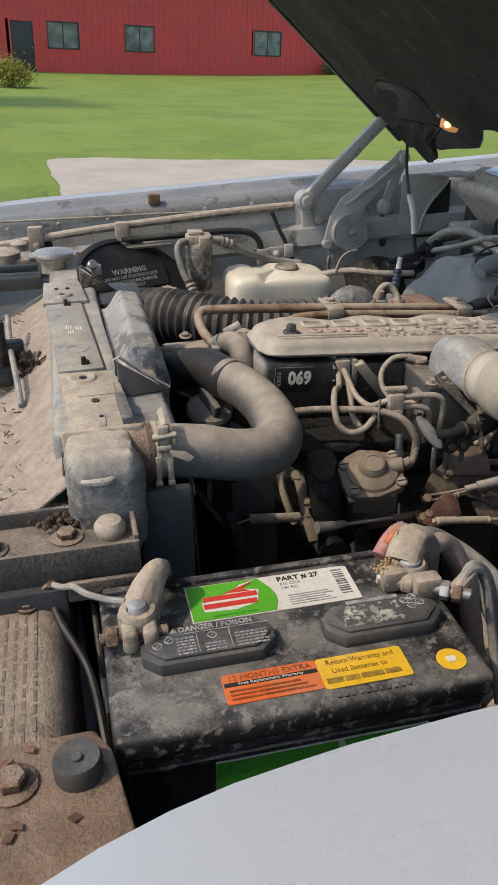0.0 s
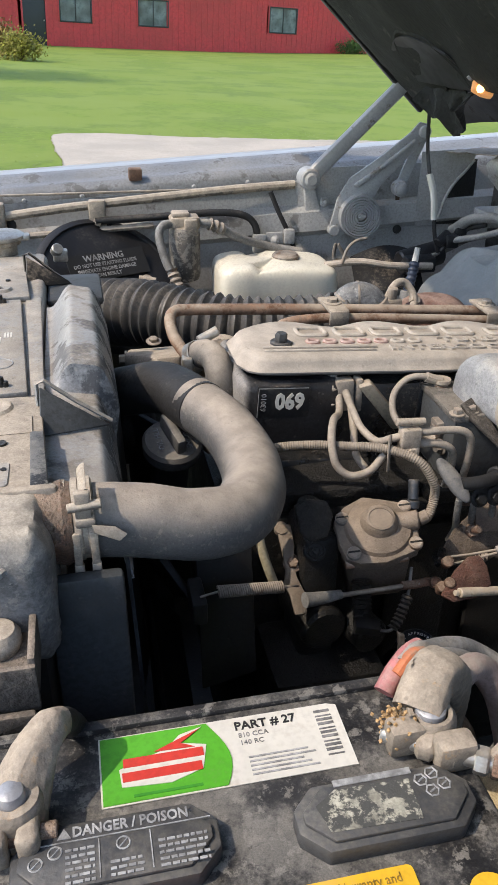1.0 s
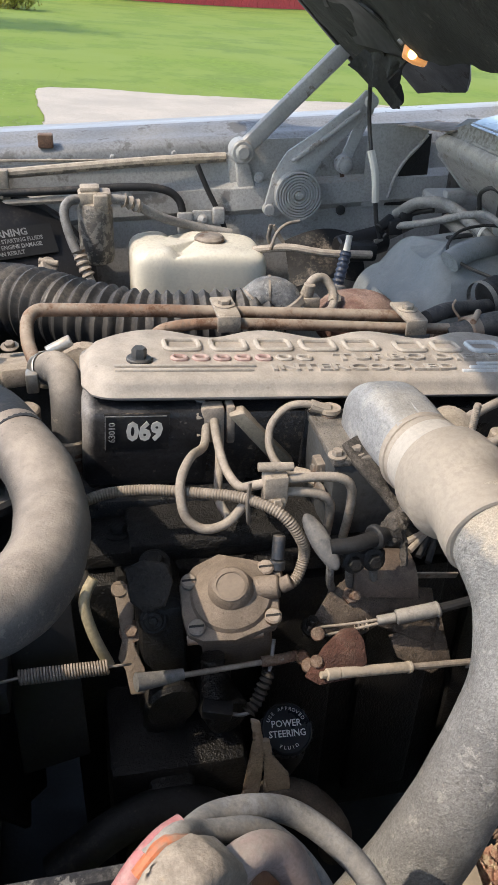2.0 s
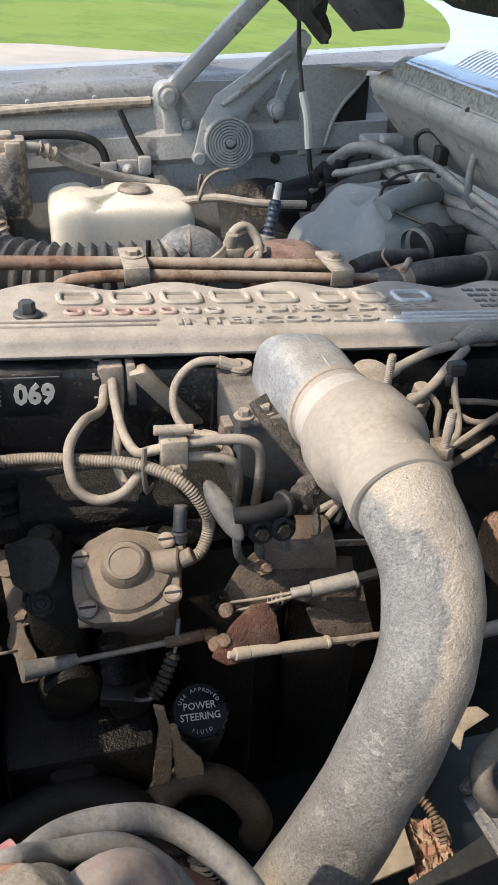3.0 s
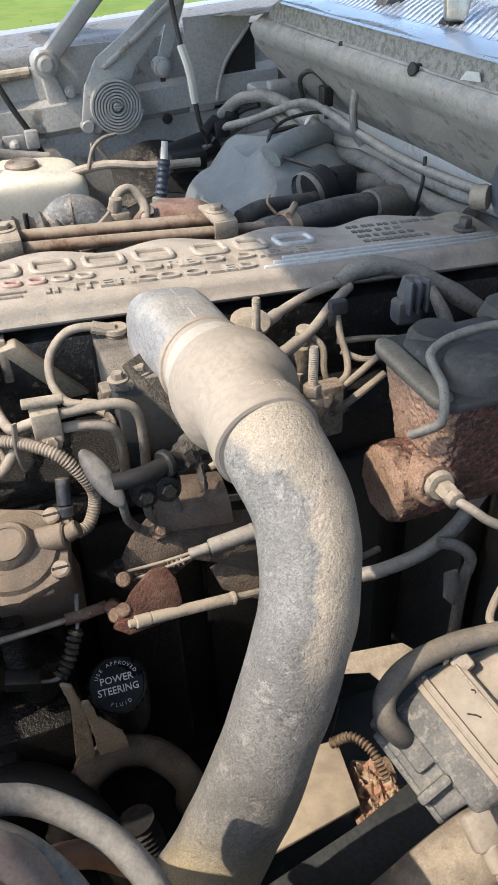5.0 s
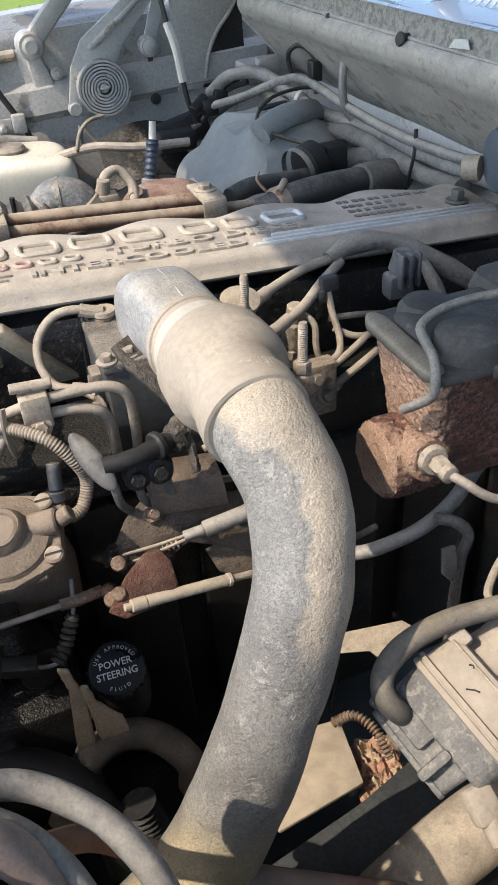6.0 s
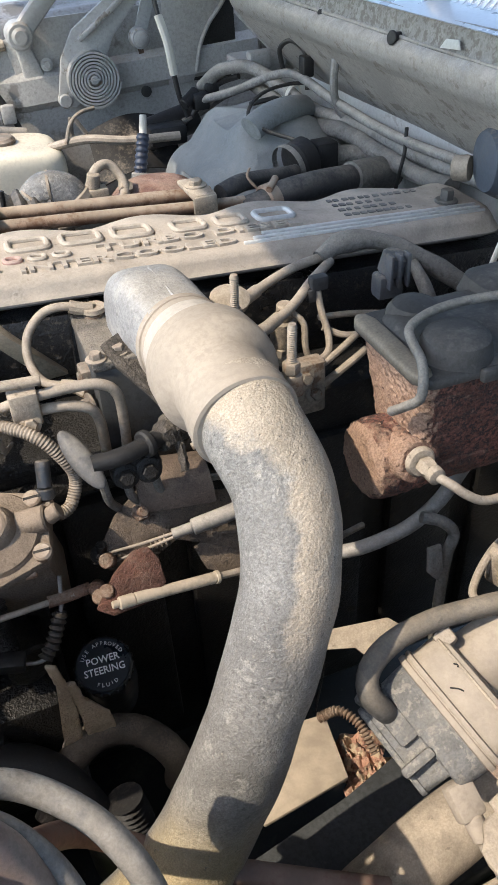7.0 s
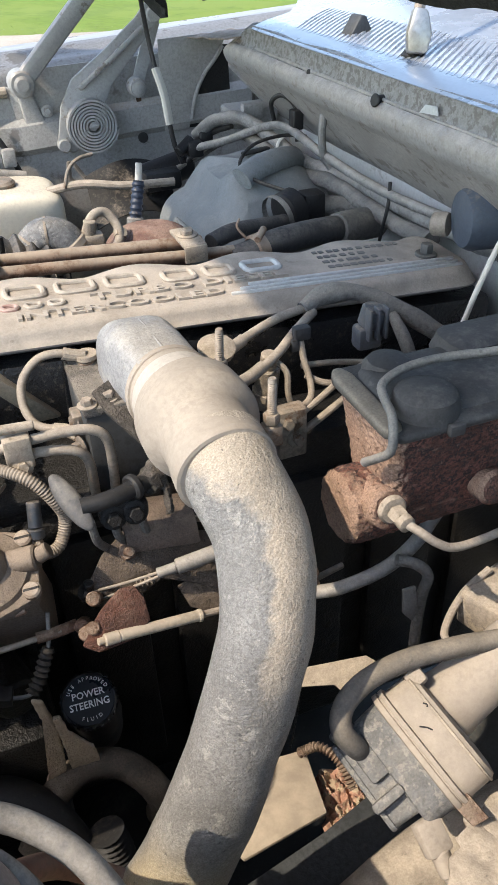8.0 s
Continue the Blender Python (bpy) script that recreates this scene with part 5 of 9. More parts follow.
# brown box beside the battery, with faded print
case = thing("side_box", (-0.12, 0.52, 0.8), "dusty brown plastic box with faded printed label", "box")
part("body", box(-0.42, -0.022, 0.385, 0.640, 0.72, 1.004, 0.028, 5), brown_plate, case)
faded_print = surface("faded_print", (0.25, 0.205, 0.16), 0.9, var=0.4, scale=90, spots=(0.17, 0.135, 0.10), spot_share=0.5, spot_scale=140)
prints = random.Random(5)
for k in range(7):
    y = 0.412
    while y < 0.555:
        l = prints.uniform(0.005, 0.016)
        part("print_bar", box(-0.098 + 0.008 * k, -0.0955 + 0.008 * k, y, y + l, 1.0035, 1.0044, 0), faded_print, case)
        y += l + 0.004
part("edge_lip", box(-0.42, -0.035, 0.636, 0.644, 0.99, 1.006, 0.003), brown_plate, case)
ledge = thing("fender_ledge", (-0.15, 0.33, 1.0), "rust-brown bolted ledge strewn with dry leaves", "ledge")
part("plate", prism([(-0.42, 0.20), (-0.02, 0.235), (0.016, 0.305), (0.006, 0.372), (-0.005, 0.392), (-0.42, 0.392)], 0.012, Matrix.Translation((0, 0, 1.016)), 0.004), ledge_brown, ledge)
part("skirt", prism([(-0.42, 0.20), (-0.02, 0.235), (0.016, 0.305), (0.006, 0.372), (-0.005, 0.392), (-0.42, 0.392)], 0.10, Matrix.Translation((0, 0, 0.914)), 0.004), ledge_brown, ledge)
part("bumper", join(lathe([(0.0145, 0), (0.0160, 0.002), (0.0160, 0.014), (0.0145, 0.017), (0.009, 0.0165), (0.004, 0.0150), (0.001, 0.0150)], (-0.0165, 0.357, 1.026), (0, 0, 1), 30), rod((-0.0165, 0.357, 1.040), (-0.0165, 0.357, 1.0435), 0.0035)), vent_grey, ledge, "round black rubber bumper")
part("bolt", hexbolt((-0.058, 0.356, 1.028), (0, 0, 1), 0.010, 0.011), rust, ledge)
leafy = surface("dead_leaf", (0.16, 0.09, 0.06), 0.9, var=0.4)
for k in range(9):
    x, y = rnd.uniform(-0.075, 0.0), rnd.uniform(0.30, 0.385)
    part("leaf", prism([(0.005, 0), (0.0015, 0.0035), (-0.005, 0.001), (-0.0015, -0.003)], 0.0008, Matrix.Translation((x, y, 1.030)) @ pose(0, 0, 0, rnd.uniform(-20, 20), rnd.uniform(-20, 20), rnd.uniform(0, 360)), 0), leafy, ledge)
solid("side_wire", tube([(-0.036, 0.575, 1.004), (-0.028, 0.545, 0.998), (-0.008, 0.50, 0.98), (0.000, 0.44, 0.96), (0.004, 0.39, 0.93), (0.006, 0.36, 0.88)], 0.0035, 8), black_rubber, "thin black wire running past the battery", "wire")
solid("side_wire", tube([(0.0, 0.60, 1.0), (0.002, 0.53, 0.97), (0.004, 0.46, 0.94), (0.006, 0.38, 0.90)], 0.003, 8), black_rubber, "thin black wire running past the battery", "wire")

# upper radiator hose
hose_weave = surface("dusty_woven_rubber", (0.10, 0.10, 0.10), 0.6, dust=0.95, dust_color=(0.395, 0.335, 0.275), var=0.15, scale=18, grain=480, spots=(0.18, 0.17, 0.15), spot_share=0.15, spot_scale=110, up=0.80, grit=0.35, bump=0.3)
hose = thing("radiator_hose", (0.16, 0.8, 1.0), "thick dusty rubber upper radiator hose bent in a hook", "hose")
part("hose", tube([(0.058, 0.682, 1.084), (0.085, 0.682, 1.083), (0.125, 0.682, 1.077), (0.163, 0.684, 1.067), (0.198, 0.702, 1.058), (0.220, 0.742, 1.053), (0.227, 0.792, 1.052), (0.219, 0.850, 1.056), (0.195, 0.905, 1.061)], 0.0272, 36, 0.003, lumps=0.0010), hose_weave, hose)
# far end of the hose: a separate tube in plain black
part("hose_end", tube([(0.2015, 0.890, 1.060), (0.170, 0.960, 1.055), (0.128, 1.012, 1.030)], 0.0278, 32, 0.006), black_rubber, hose, "black far end of the hose")
part("clamp", join(lathe([(0.0275, -0.0075), (0.0300, -0.0065), (0.0300, -0.0025), (0.0288, -0.0015), (0.0288, 0.0015), (0.0300, 0.0025), (0.0300, 0.0065), (0.0275, 0.0075)], (0.082, 0.682, 1.085), (1, 0.02, 0.02), 44), lathe([(0.0280, -0.003), (0.0296, -0.002), (0.0296, 0.002), (0.0280, 0.003)], (0.069, 0.682, 1.0845), (1, 0.02, 0.02), 40)), tan_dusty, hose, "rusty spring clamp")
part("clamp_screw", join(box(0.077, 0.088, 0.652, 0.659, 1.102, 1.124, 0.002), box(0.076, 0.09, 0.65, 0.658, 1.097, 1.104, 0.002), rod((0.072, 0.654, 1.112), (0.095, 0.654, 1.114), 0.0034), tube([(0.083, 0.658, 1.122), (0.083, 0.668, 1.128), (0.083, 0.678, 1.13)], 0.0042, 10, flat=0.35)), tan_dusty, hose)
part("clamp_tail", prism([(0, 0), (0.016, 0.003), (0.026, 0.0), (0.022, -0.006), (0.004, -0.005)], 0.0015, axes((0.087, 0.65, 1.1), (1, 0, -0.45), (0, 0.4, 1)), 0.0006), tan_dusty, hose)
for x in (0.076, 0.088):
    part("clamp_foot", join(box(x - 0.0028, x + 0.0028, 0.6515, 0.6555, 1.064, 1.092, 0.001), box(x - 0.0034, x + 0.0034, 0.651, 0.656, 1.057, 1.066, 0.001)), tan_dusty, hose)
part("spout", lathe([(0.030, 0), (0.031, 0.004), (0.029, 0.012), (0.031, 0.020), (0.0285, 0.026)], (0.048, 0.68, 1.084), (1, 0.02, 0.01), 30), rust, hose, "flaking radiator spout")

cap_grey = surface("dusty_cap_plastic", (0.075, 0.075, 0.076), 0.5, dust=0.55, dust_color=(0.25, 0.225, 0.19), var=0.2, grit=0.3)
oil = thing("oil_filler", (0.171, 0.906, 0.9), "black oil filler cap with a grip bar on its neck", "oil cap")
part("neck", lathe([(0.020, -0.10), (0.020, -0.03), (0.024, -0.012)], (0.171, 0.906, 1.018), (0.05, -0.35, 1), 22), black_plastic, oil)
ocap = part("cap", lathe([(0.024, -0.016), (0.030, -0.012), (0.031, 0.0), (0.028, 0.004), (0.003, 0.005)], (0.171, 0.906, 1.018), (0.05, -0.35, 1), 28), cap_grey, oil)
part("grip", moved(box(-0.005, 0.005, -0.022, 0.022, 0.003, 0.022, 0.003), Matrix.Translation((0.171, 0.906, 1.018)) @ frame_of((0.05, -0.35, 1)) @ pose(0, 0, 0, 0, 0, 10)), cap_grey, ocap)
OC = axes((0.171, 0.906, 1.018), (1, 0, -0.05), (0, 1, 0.35)) @ pose(0, 0, 0.0052)
part("lettering", writing("ENGINE", 0.0085, OC @ pose(0.014, 0.0, 0, 0, 0, -80), 0.0004), grey_ink, ocap)
part("lettering", writing("OIL FILL", 0.0085, OC @ pose(-0.014, 0.0, 0, 0, 0, 100), 0.0004), grey_ink, ocap)

# ---- battery ----
worn_orange = surface("worn_orange_print", (0.30, 0.075, 0.02), 0.6, var=0.35, scale=120, bump=0.0)
worn_yellow = surface("worn_yellow_print", (0.33, 0.20, 0.03), 0.6, var=0.35, scale=120, bump=0.0)
worn_grey = surface("worn_grey_ink", (0.20, 0.195, 0.19), 0.6, var=0.4, scale=120, bump=0.0)
bat = thing("battery", (0.15, 0.467, 0.80), "grimy black car battery with green, orange and yellow labels", "battery")
BT = 1.020
part("case", box(0.014, 0.288, 0.388, 0.546, 0.80, 0.992, 0.006, 3), battery_side, bat)
part("lid", join(box(0.006, 0.296, 0.380, 0.553, 0.996, BT, 0.007, 3), box(0.010, 0.292, 0.3825, 0.552, 0.988, 0.998, 0.003)), battery_black, bat)
part("rib", box(0.014, 0.288, 0.383, 0.389, 0.982, 0.9855, 0.0012), battery_black, bat)
# black block stands for the dark inside of a slot
part("slot", box(0.003, 0.0065, 0.425, 0.462, 0.985, 1.006, 0.001), black_ink, bat)
part("rim", join(box(0.010, 0.292, 0.543, 0.551, BT - 0.002, BT + 0.004, 0.002)), battery_black, bat)


def vent_cap(x0, x1, y0, y1):
    c = 0.013
    o = [(x0 + c, y0), (x1 - c, y0), (x1, y0 + c), (x1, y1 - c), (x1 - c, y1), (x0 + c, y1), (x0, y1 - c), (x0, y0 + c)]
    v = part("vent_cap", prism(o, 0.012, Matrix.Translation((0, 0, BT - 0.001)), 0.002), vent_grey, bat, "grey vent cap with pale print")
    i = [(x + (0.004 if x < (x0 + x1) / 2 else -0.004), y + (0.004 if y < (y0 + y1) / 2 else -0.004)) for x, y in o]
    part("step", prism(i, 0.003, Matrix.Translation((0, 0, BT + 0.0105)), 0.0012), vent_grey, v)
    return v, BT + 0.0136


v1, vz = vent_cap(0.034, 0.140, 0.437, 0.478)
part("lettering", writing("DANGER / POISON", 0.0082, pose(0.095, 0.4700, vz), 0.0003, narrow=0.86, offset=0.0002), grey_ink, v1)
part("triangle", prism([(0, 0), (0.007, 0), (0.0035, 0.006)], 0.0005, Matrix.Translation((0.0575, 0.467, vz)), 0), grey_ink, v1)
part("print_line", box(0.040, 0.136, 0.4650, 0.4656, vz - 0.0002, vz + 0.0004, 0), grey_ink, v1)
for x in (0.078, 0.104):
    part("print_line", box(x, x + 0.0006, 0.443, 0.464, vz - 0.0002, vz + 0.0004, 0), grey_ink, v1)
for cx, cy in ((0.047, 0.4560), (0.0905, 0.4595), (0.0565, 0.4605)):
    part("symbol", tube([(cx + 0.0034 * math.cos(a), cy + 0.0034 * math.sin(a), vz) for a in [k * math.pi / 6 for k in range(13)]], 0.0005, 5, straight=True), grey_ink, v1)
    part("symbol_bar", rod((cx - 0.002, cy - 0.002, vz), (cx + 0.002, cy + 0.002, vz), 0.0005, seg=6), grey_ink, v1)
tiny = random.Random(8)
for x0, x1, rows in ((0.0615, 0.075, 6), (0.0835, 0.099, 3), (0.108, 0.132, 5)):
    for k in range(rows):
        x, y = x0, 0.4425 + 0.0034 * k
        while x < x1:
            w = tiny.uniform(0.002, 0.005)
            part("print_bar", box(x, min(x + w, x1 + 0.001), y, y + 0.0015, vz - 0.0002, vz + 0.0004, 0), grey_ink, v1)
            x += w + 0.0009
v2, vz = vent_cap(0.180, 0.280, 0.434, 0.474)
part("worn_label", prism([(0.196, 0.443), (0.246, 0.441), (0.247, 0.4655), (0.205, 0.467), (0.192, 0.459)], 0.0004, Matrix.Translation((0, 0, vz - 0.0001)), 0), surface("worn_label", (0.44, 0.42, 0.34), 0.8, var=0.4, scale=60, spots=(0.07, 0.07, 0.065), spot_share=0.5, spot_scale=90, bump=0.3), v2, "worn pale label")
part("print_bar", box(0.205, 0.250, 0.4685, 0.4725, vz - 0.0002, vz + 0.0004, 0), grey_ink, v2)
for cx, cy in ((0.2535, 0.4635), (0.2610, 0.4665), (0.2575, 0.4560), (0.2655, 0.4590)):
    part("symbol", tube([(cx + 0.0037 * math.cos(a), cy + 0.0037 * math.sin(a), vz) for a in [k * math.pi / 3 for k in range(7)]], 0.0006, 5, straight=True), grey_ink, v2)
    part("symbol_bar", rod((cx - 0.0018, cy - 0.001, vz), (cx + 0.0018, cy + 0.001, vz), 0.0006, seg=6), grey_ink, v2)

LZ = BT + 0.0008
top = part("top_label", prism([(0.080, 0.490), (0.228, 0.490), (0.228, 0.5355), (0.222, 0.5375), (0.080, 0.5375)], 0.0006, Matrix.Translation((0, 0, LZ - 0.0004)), 0), white_ink, bat, "green and white paper label")
ZT = LZ + 0.0003
curve = [(0.081, 0.491), (0.151, 0.491)] + [(0.151 + 0.009 * math.sin(math.pi * k / 8) * (1 - 0.3 * k / 8) - 0.006 * k / 8, 0.491 + 0.0455 * k / 8) for k in range(1, 9)] + [(0.081, 0.5365)]
part("green_field", prism(curve, 0.0004, Matrix.Translation((0, 0, ZT)), 0), green_ink, top)
part("emblem", prism([(0.128, 0.531), (0.142, 0.5345), (0.128, 0.525), (0.143, 0.521), (0.139, 0.505), (0.120, 0.499), (0.092, 0.501), (0.091, 0.513), (0.120, 0.523)], 0.0004, Matrix.Translation((0, 0, ZT + 0.0004)), 0), white_ink, top)
for k in range(2):
    part("emblem_bar", box(0.0935 - 0.001 * k, 0.1405 - 0.002 * k, 0.5135 - 0.0095 * k, 0.5195 - 0.0095 * k, ZT + 0.0008, ZT + 0.0012, 0), red_ink, top)
part("emblem_bolt", prism([(0.112, 0.5215), (0.1405, 0.533), (0.128, 0.5245), (0.136, 0.5205)], 0.0004, Matrix.Translation((0, 0, ZT + 0.0009)), 0), red_ink, top)
part("print_bar", box(0.098, 0.137, 0.4935, 0.4952, ZT + 0.0004, ZT + 0.0008, 0), dark_green_ink, top)
part("lettering", writing("PART # 27", 0.0085, pose(0.181, 0.5305, ZT), 0.0003, offset=0.0002), black_ink, top)
part("lettering", writing("810 CCA", 0.0048, pose(0.163, 0.5235, ZT), 0.0003, "LEFT"), worn_grey, top)
part("lettering", writing("140 RC", 0.0048, pose(0.163, 0.518, ZT), 0.0003, "LEFT"), worn_grey, top)
for k in range(5):
    part("print_bar", box(0.166, 0.206 - 0.004 * (k % 3), 0.4945 + 0.003 * k, 0.4956 + 0.003 * k, ZT, ZT + 0.0004, 0), grey_ink, top)
for k in range(11):
    part("print_bar", box(0.2125, 0.2225, 0.499 + 0.0032 * k, 0.499 + 0.0032 * k + (0.0018 if k % 3 else 0.0009), ZT, ZT + 0.0004, 0), worn_grey, top)

orange = part("warranty_label", moved(prism(rounded(0.074, 0.030, 0.003), 0.0006, bevel=0), Matrix.Translation((0.127, 0.4115, LZ - 0.0004)) @ pose(0, 0, 0, 0, 0, 0)), orange_ink, bat, "orange paper label")
part("lettering", writing("12 MONTHS EXTRA", 0.0078, pose(0.127, 0.4215, ZT), 0.0003, narrow=0.95), worn_orange, orange)
part("band", box(0.091, 0.163, 0.4135, 0.4175, ZT - 0.0003, ZT + 0.0002, 0), black_ink, orange)
part("lettering", writing("Free Replacement Warranty", 0.0042, pose(0.127, 0.4155, ZT + 0.0002), 0.0003, narrow=1.05), white_ink, orange)
for k in range(3):
    part("print_bar", box(0.094, 0.158 - 0.005 * k, 0.4000 + 0.004 * k, 0.4018 + 0.004 * k, ZT, ZT + 0.0004, 0), worn_orange, orange)
yellow = part("return_label", moved(prism(rounded(0.070, 0.032, 0.003), 0.0006, bevel=0), Matrix.Translation((0.199, 0.4105, LZ - 0.0003))), yellow_ink, bat, "yellow paper label")
part("lettering", writing("Return Warranty and", 0.0072, pose(0.199, 0.4205, ZT + 0.0002), 0.0003, narrow=0.88), worn_yellow, yellow)
part("lettering", writing("Used Batteries to", 0.0072, pose(0.196, 0.4115, ZT + 0.0002), 0.0003, narrow=0.88), worn_yellow, yellow)
for x0, x1 in ((0.167, 0.180), (0.1815, 0.193), (0.1945, 0.212), (0.2135, 0.226)):
    part("print_bar", box(x0, x1, 0.3995, 0.4045, ZT + 0.0001, ZT + 0.0005, 0), worn_yellow, yellow)
dot = part("date_sticker", lathe([(0.0115, 0), (0.0115, 0.0006)], (0.268, 0.403, LZ - 0.0003), (0, 0, 1), 28), yellow_ink, bat, "round orange-yellow sticker")
part("print_bar", box(0.2645, 0.2715, 0.400, 0.406, ZT, ZT + 0.0005, 0), white_ink, dot)
for k in range(11):
    part("stamp", box(0.170 + 0.0055 * k, 0.1735 + 0.0055 * k, 0.3855, 0.3905, BT - 0.0005, BT + 0.0012, 0.0004, 1), battery_black, bat)

fl = part("front_label", box(0.078, 0.247, 0.3862, 0.3885, 0.876, 0.9755, 0), white_ink, bat, "glossy green and white front label")
FL = axes((0.078, 0.3861, 0.876), (1, 0, 0), (0, 0, 1))
part("green_field", moved(prism([(0, 0), (0.098, 0), (0.101, 0.03), (0.100, 0.07), (0.094, 0.0995), (0, 0.0995)], 0.0005, bevel=0), FL), dark_green_ink, fl)
part("green_field", moved(prism([(0.105, 0.066), (0.169, 0.066), (0.169, 0.0995), (0.099, 0.0995), (0.104, 0.085)], 0.0005, bevel=0), FL), dark_green_ink, fl)
part("lettering", writing("AUTOMOTIVE", 0.0105, FL @ pose(0.138, 0.083, 0.0005), 0.0001, offset=0.0003), white_ink, fl)
part("emblem", moved(prism([(0.015, 0.028), (0.06, 0.024), (0.092, 0.035), (0.093, 0.052), (0.078, 0.056), (0.092, 0.07), (0.055, 0.055), (0.014, 0.045)], 0.0005, bevel=0), FL @ pose(0, 0, 0.0005)), white_ink, fl)
for k in range(2):
    part("emblem_bar", moved(box(0.018, 0.088, 0.041 - 0.012 * k, 0.049 - 0.012 * k, 0.001, 0.0015, 0), FL), red_ink, fl)
part("lettering", writing("PART #", 0.006, FL @ pose(0.125, 0.052, 0.0001), 0.0001), black_ink, fl)
part("lettering", writing("27", 0.017, FL @ pose(0.125, 0.041, 0.0001), 0.0001, offset=0.0005), black_ink, fl)

# terminals and their cables
neg = thing("battery_terminal", (0.036, 0.497, BT), "tan corroded battery clamp on the negative post", "battery terminal")
part("post", lathe([(0.009, 0), (0.0078, 0.029), (0.0066, 0.0315), (0.003, 0.033)], (0.036, 0.486, BT + 0.002), (0, 0, 1), 24), lead, neg)
part("clamp", rough(lathe([(0.0155, 0.0), (0.0165, 0.003), (0.0160, 0.022), (0.0140, 0.0265), (0.0095, 0.0270), (0.0085, 0.022)], (0.036, 0.487, BT + 0.002), (0, 0, 1), 30), 0.004, 0.0007, 180), corrosion, neg)
part("cable_stub", rough(tube([(0.037, 0.492, BT + 0.016), (0.043, 0.504, BT + 0.024), (0.050, 0.514, BT + 0.033), (0.057, 0.522, BT + 0.037), (0.0605, 0.527, BT + 0.033)], 0.0122, 18, square=3.0, swell=lambda s: 1.30 - 0.62 * s), 0.004, 0.0006, 160), corrosion, neg, "tan cable stub")
for x0, x1 in ((0.0215, 0.0335), (0.0375, 0.0495)):
    part("jaw", rough(box(x0, x1, 0.462, 0.482, BT + 0.003, BT + 0.024, 0.004, 3), 0.004, 0.0007, 200), corrosion, neg)
part("bolt", join(rod((0.004, 0.474, BT + 0.013), (0.058, 0.474, BT + 0.013), 0.005), hexbolt((0.018, 0.474, BT + 0.013), (-1, 0, 0), 0.009, 0.009, False)), rust, neg)
part("cable", tube([(0.058, 0.524, BT + 0.033), (0.064, 0.545, BT + 0.012), (0.068, 0.568, BT - 0.04), (0.06, 0.578, BT - 0.16)], 0.0080, 12), black_rubber, neg)
part("ground_wire", tube([(0.028, 0.500, BT + 0.026), (0.012, 0.515, BT + 0.020), (-0.003, 0.523, BT + 0.022), (-0.013, 0.538, BT + 0.020), (-0.024, 0.556, BT + 0.008), (-0.036, 0.572, 1.022)], 0.0030, 8), cable_grey, neg)
part("lug", join(tube([(-0.032, 0.566, 1.026), (-0.042, 0.572, 1.014), (-0.054, 0.566, 1.007)], 0.007, 8, flat=0.5), lathe([(0.009, 0), (0.009, 0.003)], (-0.056, 0.564, 1.004), (0, 0, 1), 14), hexbolt((-0.056, 0.564, 1.006), (0, 0, 1), 0.006, 0.005, False)), rust, neg)

pos = thing("battery_terminal", (0.273, 0.506, BT), "corroded positive clamp with red sleeve and many cables", "battery terminal")
orange_cake = surface("orange_cake", (0.46, 0.24, 0.08), 0.9, var=0.35, scale=60, bump=0.5, dust=0.4, grit=0.4)
part("post", lathe([(0.010, 0), (0.0090, 0.024), (0.006, 0.026)], (0.274, 0.500, BT + 0.002), (0, 0, 1), 20), lead, pos)
part("clamp", join(lathe([(0.015, 0), (0.0165, 0.004), (0.016, 0.018), (0.013, 0.022), (0.0105, 0.022), (0.0102, 0.0)], (0.274, 0.500, BT + 0.002), (0, 0, 1), 24, False), box(0.245, 0.268, 0.486, 0.502, BT + 0.003, BT + 0.024, 0.004), box(0.268, 0.292, 0.470, 0.486, BT + 0.003, BT + 0.024, 0.004)), corrosion, pos)
part("boot", rough(tube([(0.270, 0.506, BT + 0.016), (0.280, 0.518, BT + 0.026), (0.292, 0.527, BT + 0.024), (0.302, 0.533, BT + 0.006), (0.308, 0.540, BT - 0.025), (0.311, 0.546, BT - 0.07)], 0.0150, 24, square=3.4, side=(0.8, -0.6, 0), swell=lambda s: 1.06 - 0.30 * s), 0.004, 0.0007, 120), corrosion, pos, "dusty melted cable boot")
part("bolt", join(rod((0.244, 0.500, BT + 0.012), (0.312, 0.458, BT + 0.012), 0.0055), hexbolt((0.290, 0.4715, BT + 0.012), (0.85, -0.52, 0), 0.0086, 0.008, False)), bright_steel, pos)
part("nut", hexbolt((0.2985, 0.4663, BT + 0.012), (0.85, -0.52, 0), 0.0090, 0.008, False), rust, pos, "brown corroded nut")
for p, w, m in (((0.262, 0.489), 0.011, corrosion), ((0.2745, 0.4812), 0.010, corrosion), ((0.2505, 0.496), 0.006, orange_cake)):
    part("lug", rough(rod((*p, BT + 0.012), (p[0] + 0.85 * w, p[1] - 0.52 * w, BT + 0.012), 0.0088, seg=20, bevel=0.25), 0.004, 0.0006, 200), m, pos)
tagged(part("crust", join(*[lathe([(0.0005, -0.0010), (0.0015, 0), (0.0005, 0.0012)], (0.252 + rnd.gauss(0, 0.004), 0.500 + rnd.gauss(0, 0.005), BT + 0.016 + rnd.gauss(0, 0.005)), (rnd.gauss(0, 1), rnd.gauss(0, 1), 1), 6) for _ in range(190)]), surface("orange_crust", (0.42, 0.27, 0.13), 0.95, var=0.4, bump=0.7), pos, "orange corrosion crust"), kind="stuff")
